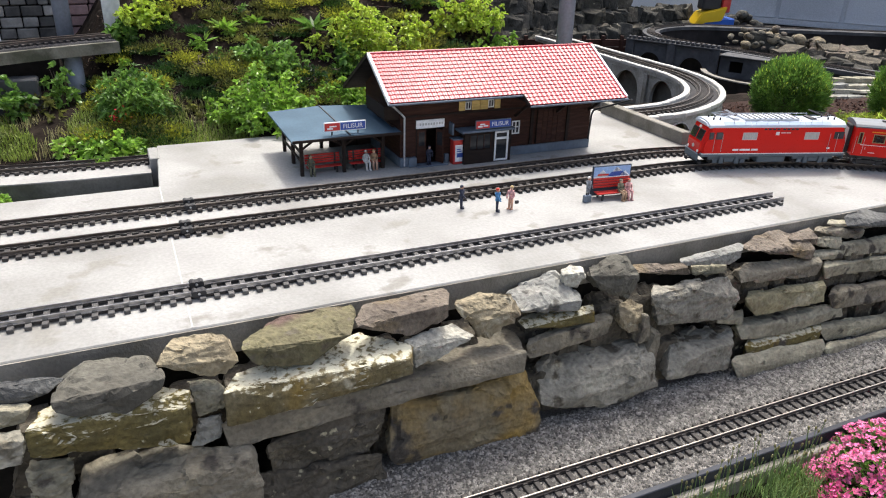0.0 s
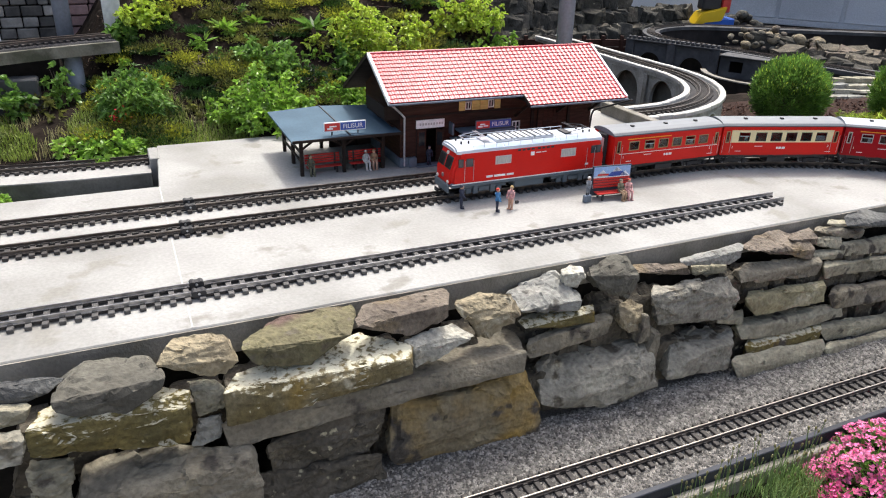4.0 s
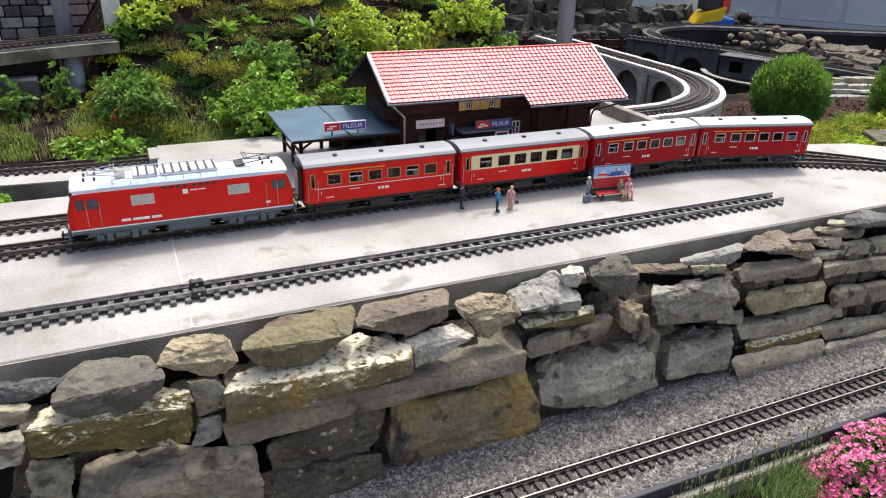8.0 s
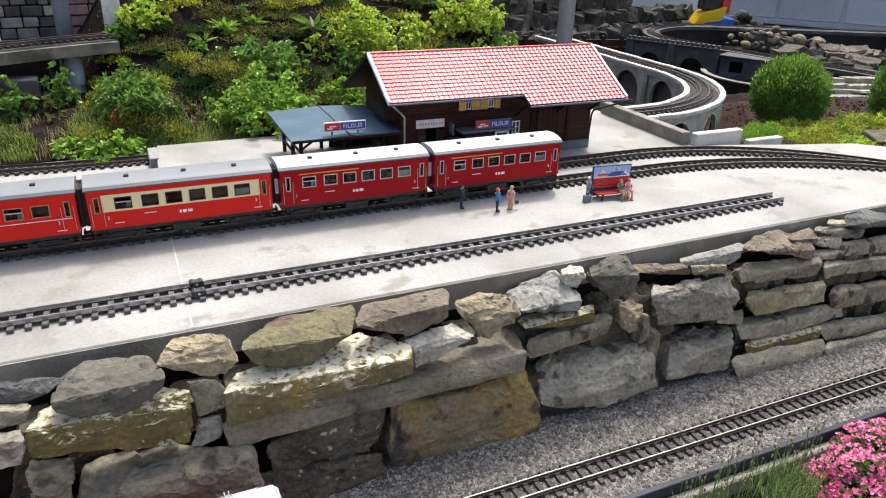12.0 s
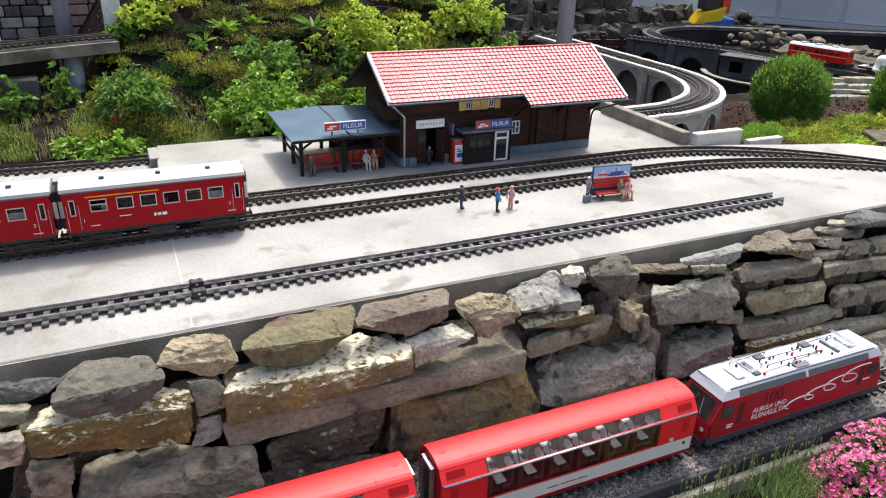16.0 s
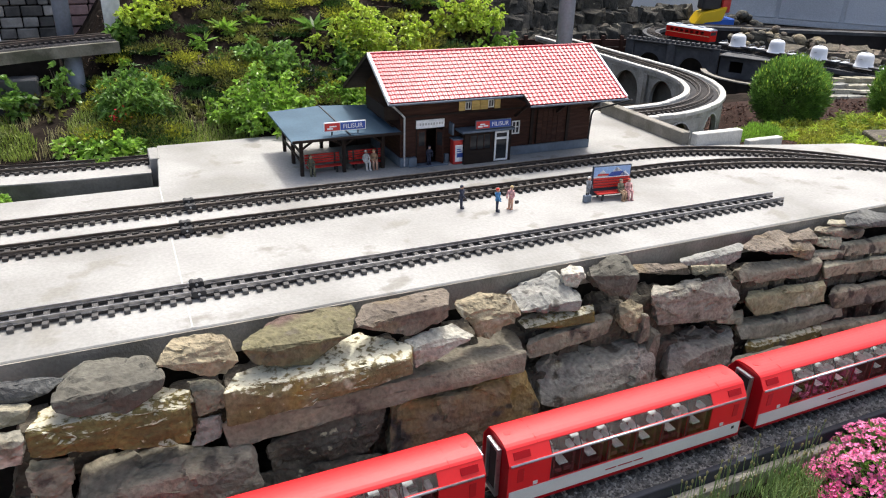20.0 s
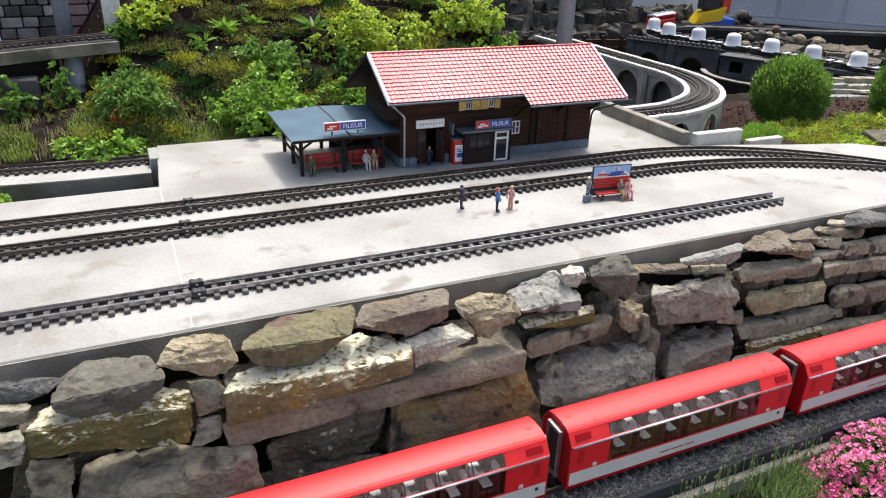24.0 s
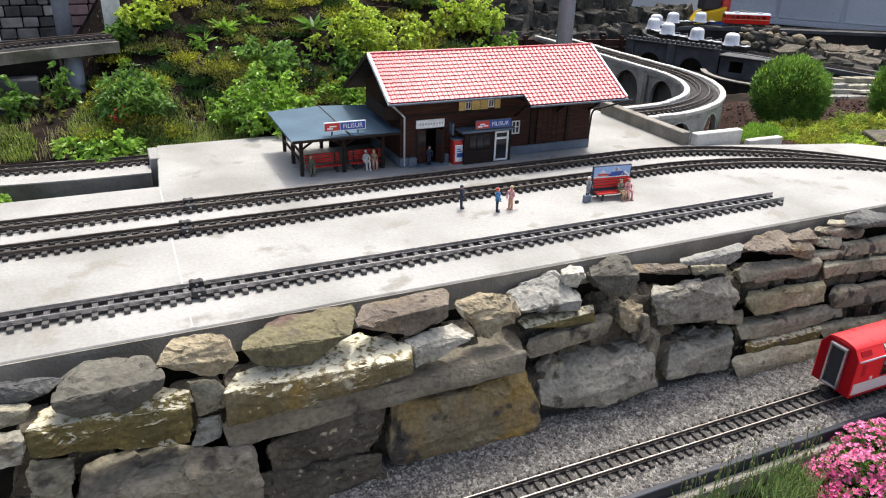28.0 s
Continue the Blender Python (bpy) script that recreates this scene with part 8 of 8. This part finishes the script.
def background():
    solid("paving", boxes((1.9, 14, 3.3, 12.5, -0.46, -0.446)), LITTER_PAVING, "dark stained yard paving behind the layout", "paving", kind="structure")
    # white house wall
    w = thing("house_wall", pose(2.2, 7.35, -0.45, 0, 0, 14.5), "white rendered house wall with a pillar", "wall", kind="structure")
    part("wall", boxes((-3.5, 6.4, 0.0, 0.3, 0, 3.2)), RENDER_WHITE, w)
    part("wall_base", boxes((-3.5, 6.4, -0.012, 0.0, 0, 0.10)), CONCRETE_OLD, w)
    part("pillar", boxes((3.62, 3.86, -0.22, -0.013, 0, 3.0), bevel=0.01), RENDER_WHITE, w)
    # grey panelled shed
    s = thing("shed_wall", pose(8.35, 8.60, -0.45, 0, 0, -51), "grey panelled shed wall", "shed", kind="structure")
    part("wall", boxes((0, 7.0, 0.03, 0.2, 0, 3.0)), SHED_GREY, s)
    for k in range(8):
        part("panel_board", boxes((0.02 + 0.86 * k, 0.83 + 0.86 * k, 0.0, 0.03, 0.10, 3.0), bevel=0.006), SHED_GREY, s)
    part("sill", boxes((0, 7.0, -0.05, 0.03, 0.02, 0.09)), SHED_GREY, s)
    # blockwork far left
    bw = thing("block_wall", pose(-1.5, 4.62, -0.45, 0, 0, 6), "wall of grey stone and pink blocks", "wall", kind="structure")
    part("backing", boxes((-1.5, 2.4, 0.05, 0.25, 0, 2.2)), DARKFILL, bw)
    r = random.Random(3)
    blocks = {}
    for row in range(18):
        x = -0.1 - 0.07 * (row % 2)
        while x < 2.0:
            pink = 1.27 < x < 1.8
            ln = 0.125 if pink else r.choice([0.055, 0.08, 0.11])
            key = (round(ln, 2), pink)
            if key not in blocks:
                blocks[key] = mesh_of("block", block(0.003, ln - 0.003, 0.0, 0.055, 0.003, 0.057, 0.005), BLOCKWORK if pink else GREY_BLOCK)
            same("block", blocks[key], bw, pose(x, r.uniform(-0.008, 0.008), 0.45 + 0.060 * row))
            x += ln
    # dark wall added to stand in for the shaded hollow under the deck
    solid("earth_bank", block(-1.6, -0.24, 3.56, 3.70, -0.46, 0.25, 0.01), DARKFILL, "added dark wall in place of the shade below the raised deck", "bank", kind="structure")
    solid("low_wall", block(-1.6, -0.30, 3.17, 3.25, -0.46, 0.195, 0.006), CONCRETE_GREY, "dark grey concrete retaining wall below the raised deck", "wall", kind="structure")
    pipe_post(-0.172, 3.37, -0.05, 0.252, 0.034, GREY_PIPE, "grey plastic pipe that carries the raised deck")
    pipe_post(-0.195, 3.62, 0.0, 1.35, 0.034, GREY_PIPE, "tall grey plastic pipe behind the raised deck")
    pipe_post(-0.475, 3.60, -0.4, 0.56, 0.032, GREY_PIPE, "grey plastic pipe behind the raised deck")
    pipe_post(0.185, 4.00, 0.0, 1.35, 0.036, GREY_PIPE, "tall grey plastic pipe behind the bank")
    pipe_post(0.005, 3.66, 0.0, 1.35, 0.038, RENDER_WHITE, "white square post beside the raised deck", True)
    pipe_post(1.995, 3.00, -0.1, 1.45, 0.0385, GREY_PIPE, "tall grey plastic pipe behind the station", lean=(-0.02, 0.0))
    # deck behind the station
    solid("back_deck", block(1.75, 2.45, 3.86, 3.98, -0.46, 0.055, 0.004), CONCRETE_OLD, "concrete deck behind the planted bank", "deck", kind="structure", m=pose(0, 0, 0, 0, 0, 0))
    d = thing("dark_wall", pose(3.05, 6.30, -0.45, 0, 0, -13), "low dark timber retaining wall in the yard", "wall", kind="structure")
    for k in range(9):
        part("post", boxes((0.2 * k, 0.2 * k + 0.03, -0.01, 0.03, 0, 0.26)), TIMBER, d)
    part("planks", boxes((0, 1.75, 0.03, 0.06, 0, 0.07), (0, 1.75, 0.03, 0.06, 0.078, 0.145), (0, 1.75, 0.03, 0.06, 0.153, 0.22)), TIMBER, d)
    # boulders along the house wall
    for j in range(96):
        lay = j // 36
        u = (j % 36 + r.uniform(-0.3, 0.3) + 0.5 * lay) / 36
        x, y = 3.35 + 3.4 * u, 6.86 + 0.50 * u + 0.11 * lay + r.uniform(-0.05, 0.05)
        sx = r.uniform(0.20, 0.36) * (1 - 0.12 * lay)
        solid("boulder", rock_mesh(sx, r.uniform(0.2, 0.3), r.uniform(0.15, 0.24), 1000 + j, 0.9, 0.26, "block", 9), STONES["black" if j % 5 else "dark"], "dark weathered boulder in a heap along the wall", "boulder", "boulders along the wall",
              m=pose(x, y, -0.36 + 0.17 * lay, r.uniform(-20, 20), r.uniform(-20, 20), r.uniform(0, 180)))
    solid("rock", rock_mesh(0.62, 0.30, 0.26, 1090, 1.0, 0.3, "boulder", 18), STONES["black"], "broad dark rock under the heap of cobbles", "rock", "rocks inside the loop", m=pose(6.80, 6.06, -0.37, 0, 6, -38))
    for j in range(96):
        u, q, a = r.random(), r.random() ** 0.7, r.uniform(0, 6.283)
        big = j % 9 == 0
        s = r.uniform(0.115, 0.145) if big else r.uniform(0.05, 0.10)
        top = (0.30 - 0.20 * u) * (1 - q)
        solid("cobble", cobble_mesh(s, 1100 + j), STONES["tan" if big else r.choice(["black", "dark", "greyflat", "rose", "dark", "purple"])], "rounded cobble in a heap inside the loop", "cobble", "cobbles inside the loop",
              m=pose(6.55 + 0.70 * u + 0.26 * q * math.cos(a), 6.25 - 0.55 * u + 0.22 * q * math.sin(a), -0.42 + top * r.uniform(0.75, 1.0) + s * 0.25, r.uniform(-20, 20), r.uniform(-20, 20), r.uniform(0, 180)))
    for j in range(30):
        a, q = r.uniform(0, 6.283), r.random() ** 0.6
        s = r.uniform(0.09, 0.17)
        solid("cobble", cobble_mesh(s, 1300 + j), STONES[r.choice(["black", "dark", "greyflat", "black"])], "rounded cobble in a heap in front of the shed", "cobble", "cobbles by the shed",
              m=pose(7.35 + 0.5 * q * math.cos(a), 7.1 + 0.35 * q * math.sin(a), -0.42 + 0.22 * (1 - q) + s * 0.2, r.uniform(-20, 20), r.uniform(-20, 20), r.uniform(0, 180)))
    for j in range(26):
        x, y = r.uniform(5.9, 8.0), r.uniform(2.6, 4.6)
        s = r.uniform(0.16, 0.36)
        solid("boulder", rock_mesh(s, s * 0.8, s * 0.6, 1200 + j, 0.9, 0.26, "block", 8), STONES[r.choice(["black", "dark", "greyflat"])], "dark boulder in the yard beyond the loop", "boulder", "boulders beyond the loop",
              m=pose(x, y, -0.38 + s * 0.1, r.uniform(-15, 15), r.uniform(-15, 15), r.uniform(0, 180)))
    # grey arcade under the loop
    v = thing("grey_viaduct", pose(0, 0, 0), "dark grey model viaduct with arches", "viaduct", kind="structure")
    part("bed", sweep(LOOP, -2.4, 13.0, 0, [(-0.09, -0.28), (0.09, -0.28), (0.09, LOOP_Z), (-0.09, LOOP_Z)], 0.12), CONCRETE_GREY, v)
    part("bed_wall", sweep(LOOP, -2.4, 13.0, -0.05, [(-0.02, -0.46), (0.02, -0.46), (0.02, -0.28), (-0.02, -0.28)], 0.12), LITTER_PAVING, v)
    a, b = Vector((4.60, 6.02)), Vector((5.38, 4.62))
    run = (b - a).length
    along = pose(a.x, a.y, 0, 0, 0, math.degrees(math.atan2(b.y - a.y, b.x - a.x)))
    bay = 0.421
    # dark panel added so the arch openings look deep in shade
    ob = part("arch_back", boxes((0.16, 1.05, 0.10, 0.14, -0.46, -0.26)), DARKFILL, v, "added dark panel in place of the shade behind the arches")
    ob.matrix_basis = along
    for k in range(2):
        x = 0.377 + bay * k
        for off in (0.0, 0.26):
            ob = part("arch_bay", arch_bay(bay, -0.46, -0.195 if off == 0 else -0.25, 0.03, 0.115, -0.43), CONCRETE_GREY, v)
            ob.matrix_basis = along @ Matrix.Translation((x, off, 0))
        ob = part("arch_trim", ring_frame(x - 0.17, x + 0.17, -0.46, -0.235, -0.006, 0.005, 0.012), CONCRETE_GREY, v)
        ob.matrix_basis = along
    for k in range(3):
        ob = part("pilaster", boxes((-0.040, 0.040, -0.024, -0.001, -0.46, -0.200), bevel=0.004), CONCRETE_GREY, v)
        ob.matrix_basis = along @ Matrix.Translation((0.1665 + bay * k, 0, 0))
    ob = part("string_course", boxes((0.13, 1.05, -0.030, -0.001, -0.215, -0.203), bevel=0.003), CONCRETE_GREY, v)
    ob.matrix_basis = along
    for k in range(19):
        ob = part("merlon", boxes((0.14 + 0.0485 * k, 0.168 + 0.0485 * k, -0.022, 0.028, -0.195, -0.176), bevel=0.002), CONCRETE_GREY, v)
        ob.matrix_basis = along
    # lower stretch with a square opening
    ob = part("low_wall", panel(1.06, run + 0.9, -0.46, -0.262, 0.0, 0.03, [(1.15, 1.27, -0.40, -0.30)]), CONCRETE_GREY, v)
    ob.matrix_basis = along
    ob = part("coping", boxes((1.05, run + 0.9, -0.03, 0.20, -0.261, -0.250), bevel=0.003), CONCRETE_GREY, v)
    ob.matrix_basis = along
    # dark rocks over the ground inside the loop
    for j in range(46):
        u, w = r.random(), r.random()
        x, y = 6.35 + 1.5 * u, 5.75 - 1.25 * w - 0.35 * u
        size = r.uniform(0.14, 0.30)
        solid("rock", rock_mesh(size, size * 0.8, size * 0.5, 1500 + j, 0.9, 0.26, "block", 8), STONES[r.choice(["black", "dark", "dark", "rose"])], "dark rock on the ground inside the loop", "rock", "rocks inside the loop",
              m=pose(x, y, -0.41 + size * 0.1, r.uniform(-15, 15), r.uniform(-15, 15), r.uniform(0, 180)))
    pond = line_arc((4.74, 4.90), 232, 0.05, 0.55, 95, 0.6)
    pw = thing("pond_wall", pose(0, 0, 0), "curved grey pond wall with a pale rim", "wall", kind="structure")
    part("wall", sweep(pond, 0, 1.6, 0, [(-0.02, -0.46), (0.02, -0.46), (0.02, -0.335), (-0.02, -0.335)]), DARKFILL, pw)
    part("rim", sweep(pond, 0, 1.6, 0, [(-0.024, -0.335), (0.024, -0.335), (0.024, -0.325), (-0.024, -0.325)]), CONCRETE_OLD, pw)
    # toy digger heap: yellow skip, blue truck bed, red tray
    toy = thing("toy_truck", pose(6.85, 7.12, -0.44, 0, 0, -20), "yellow and blue plastic toy truck", "toy")
    bm = bmesh.new()
    vs = [(-0.24, -0.13, 0.16), (0.10, -0.13, 0.20), (0.15, -0.13, 0.38), (-0.16, -0.13, 0.30)]
    lo = [bm.verts.new(p) for p in vs]
    hi = [bm.verts.new((p[0], 0.13, p[2])) for p in vs]
    bm.faces.new(lo)
    bm.faces.new(hi[::-1])
    for i in range(4):
        j = (i + 1) % 4
        bm.faces.new((lo[j], lo[i], hi[i], hi[j]))
    bmesh.ops.recalc_face_normals(bm, faces=bm.faces)
    bevelled(bm, 0.012, 2)
    part("skip", bm, TOY_YELLOW, toy, "yellow plastic skip")
    part("chassis", boxes((-0.12, 0.27, -0.12, 0.12, 0.09, 0.24), bevel=0.012), TOY_BLUE, toy, "blue plastic chassis")
    part("bumper", boxes((-0.26, -0.05, -0.11, 0.11, 0.02, 0.06), bevel=0.01), SIGN_RED, toy)
    part("cab", boxes((-0.16, 0.08, -0.09, 0.09, 0.33, 0.56), bevel=0.02), BLACK, toy)
    part("lamp", boxes((0.09, 0.20, -0.09, 0.09, 0.30, 0.56), bevel=0.015), SIGN_RED, toy)
    for x in (-0.12, 0.18):
        for y in (-0.12, 0.12):
            bm = bmesh.new()
            tube(bm, (x, y - 0.025, 0.07), (x, y + 0.025, 0.07), 0.07, n=18)
            part("wheel", bm, BLACK, toy)
    g = thing("garden_bench", pose(8.3, 5.55, -0.45, 0, 0, -50), "white plank garden bench in the yard", "bench")
    part("seat", boxes((-0.1, 1.3, -0.14, 0.14, 0.25, 0.30), bevel=0.01), WHITE, g)
    part("back_plank", boxes((-0.1, 1.3, 0.16, 0.20, 0.42, 0.55), bevel=0.01), WHITE, g)
    for x in (0.1, 1.1):
        part("leg", boxes((x - 0.03, x + 0.03, -0.12, 0.12, 0.0, 0.25), bevel=0.006), WHITE, g)
    # unseen closing wall behind the camera, added for reflections and bounced light
    solid("rear_wall", block(-12, 10, -4.3, -4.0, -0.46, 2.0), RENDER_WHITE, "plain pale wall added to close the unseen side of the garden", "wall", kind="structure")


TOY_YELLOW = paint("toy_yellow", (0.75, 0.50, 0.02), 0.4)
TOY_BLUE = paint("toy_blue", (0.03, 0.12, 0.48), 0.4)


# ---- gravel ----
def pebbles(name, x0, x1, y0, y1, n, size, seed, label):
    rng = np.random.default_rng(seed)
    pos = np.stack([rng.uniform(x0, x1, n), rng.uniform(y0, y1, n), np.full(n, GROUND + size * 0.12)], 1)
    base = np.array([(1, 0, 0), (-1, 0, 0), (0, 1, 0), (0, -1, 0), (0, 0, 0.7), (0, 0, -0.7)], float)
    tri = np.array([(0, 2, 4), (2, 1, 4), (1, 3, 4), (3, 0, 4), (2, 0, 5), (1, 2, 5), (3, 1, 5), (0, 3, 5)])
    sc = size * rng.uniform(0.4, 1.0, (n, 1, 1)) * rng.uniform(0.6, 1.1, (n, 6, 1))
    a = rng.uniform(0, 2 * np.pi, n)
    c, s = np.cos(a), np.sin(a)
    v = base[None] * sc
    v = np.stack([v[:, :, 0] * c[:, None] - v[:, :, 1] * s[:, None], v[:, :, 0] * s[:, None] + v[:, :, 1] * c[:, None], v[:, :, 2]], 2)
    v += pos[:, None]
    f = tri[None] + np.arange(n)[:, None, None] * 6
    ob = new(name, from_arrays(name, v.reshape(-1, 3), f.reshape(-1, 3), PEBBLE))
    return tagged(ob, label, "gravel", "", "stuff")


# ---- hill and its plants ----
def hill():
    terrain("planted_bank", -1.5, 3.2, 2.80, 5.0, 0.018, hill_height, SOIL, "dark soil bank with roots, moss and garden plants", "bank")


def trackbed():
    solid("trackbed", boxes((-11.5, 2.7, 0.945, 1.41, -0.46, GROUND)), GRAVEL, "grey gravel bed of the lower track", "gravel bed", kind="structure")
    solid("trackbed_bend", sweep(LOW, 13.6, 19.0, 0, [(-0.16, -0.46), (0.16, -0.46), (0.16, GROUND - 0.0005), (-0.16, GROUND - 0.0005)], 0.1), GRAVEL, "grey gravel bed of the lower track's bend", "gravel bed", kind="structure")


# ---- the whole place ----
ground_sheet()
trackbed()
platform_slab()
platform_things()
curved_viaduct()
parapets()
left_decks()
background()
hill()
bank_plants()
right_garden()
front_bed()
for cx, cy in ((0.131, BACK_Y), (0.104, MAIN_Y), (0.091, SIDING_Y)):
    track_clamp(cx, cy)
pebbles("gravel", 0.2, 2.6, 0.946, 1.26, 40000, 0.0068, 3, "loose grey crushed stone along the lower track")
dry_wall()
tracks()


def motions():
    def ride(vehicle, path, z, where, pivot, back):
        rows = []
        for k in range(0, 113):
            t = k * 0.25
            s = where(t)
            a, b = path(s + pivot)[0], path(s - pivot)[0]
            mid, d = (a + b) / 2, a - b
            h = math.degrees(math.atan2(d.y, d.x)) + (180 if back else 0)
            rows.append((t, pose(mid.x, mid.y, z, 0, 0, h)))
        walk(vehicle, rows)

    # upper train, from right to left along the platform
    def upper(t):
        if t < 3.5:
            return 1.180 + 0.250 * (3.5 - t)
        if t < 8:
            return 0.2622 * (8 - t)
        if t < 12:
            return -0.2585 * (t - 8)
        return -1.034 - 0.2505 * (t - 12) if t < 16 else -2.036 - 0.2635 * (t - 16)

    for i, v in enumerate(UPPER):
        x8 = (0.111, 0.657, 1.139, 1.613, 2.078)[i]
        ride(v, MAIN, 0.0197, lambda t, x8=x8: x8 - MAIN_X0 + upper(t), 0.16, True)
    # lower train, from left to right below the wall
    def lower(t):
        if t < 16:
            return -1.952 + 0.400 * (t - 16)
        return -1.952 + 0.3949 * (t - 16) if t < 24 else 1.207 + 0.4035 * (t - 24)

    for i, v in enumerate(LOWER):
        x21 = 3.437 if i == 0 else 0.61 + 0.713 * (4 - i)
        ride(v, LOW, LOW_Z + 0.0197, lambda t, x21=x21: x21 - LOW_X0 + lower(t), 0.23, False)
    # far train round the loop
    for i, v in enumerate(FAR):
        s18 = 6.85 if i == 0 else 6.315 - 0.388 * (i - 1)
        ride(v, LOOP, LOOP_Z + 0.0197, lambda t, s18=s18: s18 + (0.33 if t < 21 else 0.33 + 0.0) * (t - 18.5) - (0.0 if t < 21 else 0.035 * (t - 21)), 0.12 if i else 0.17, False)


motions()
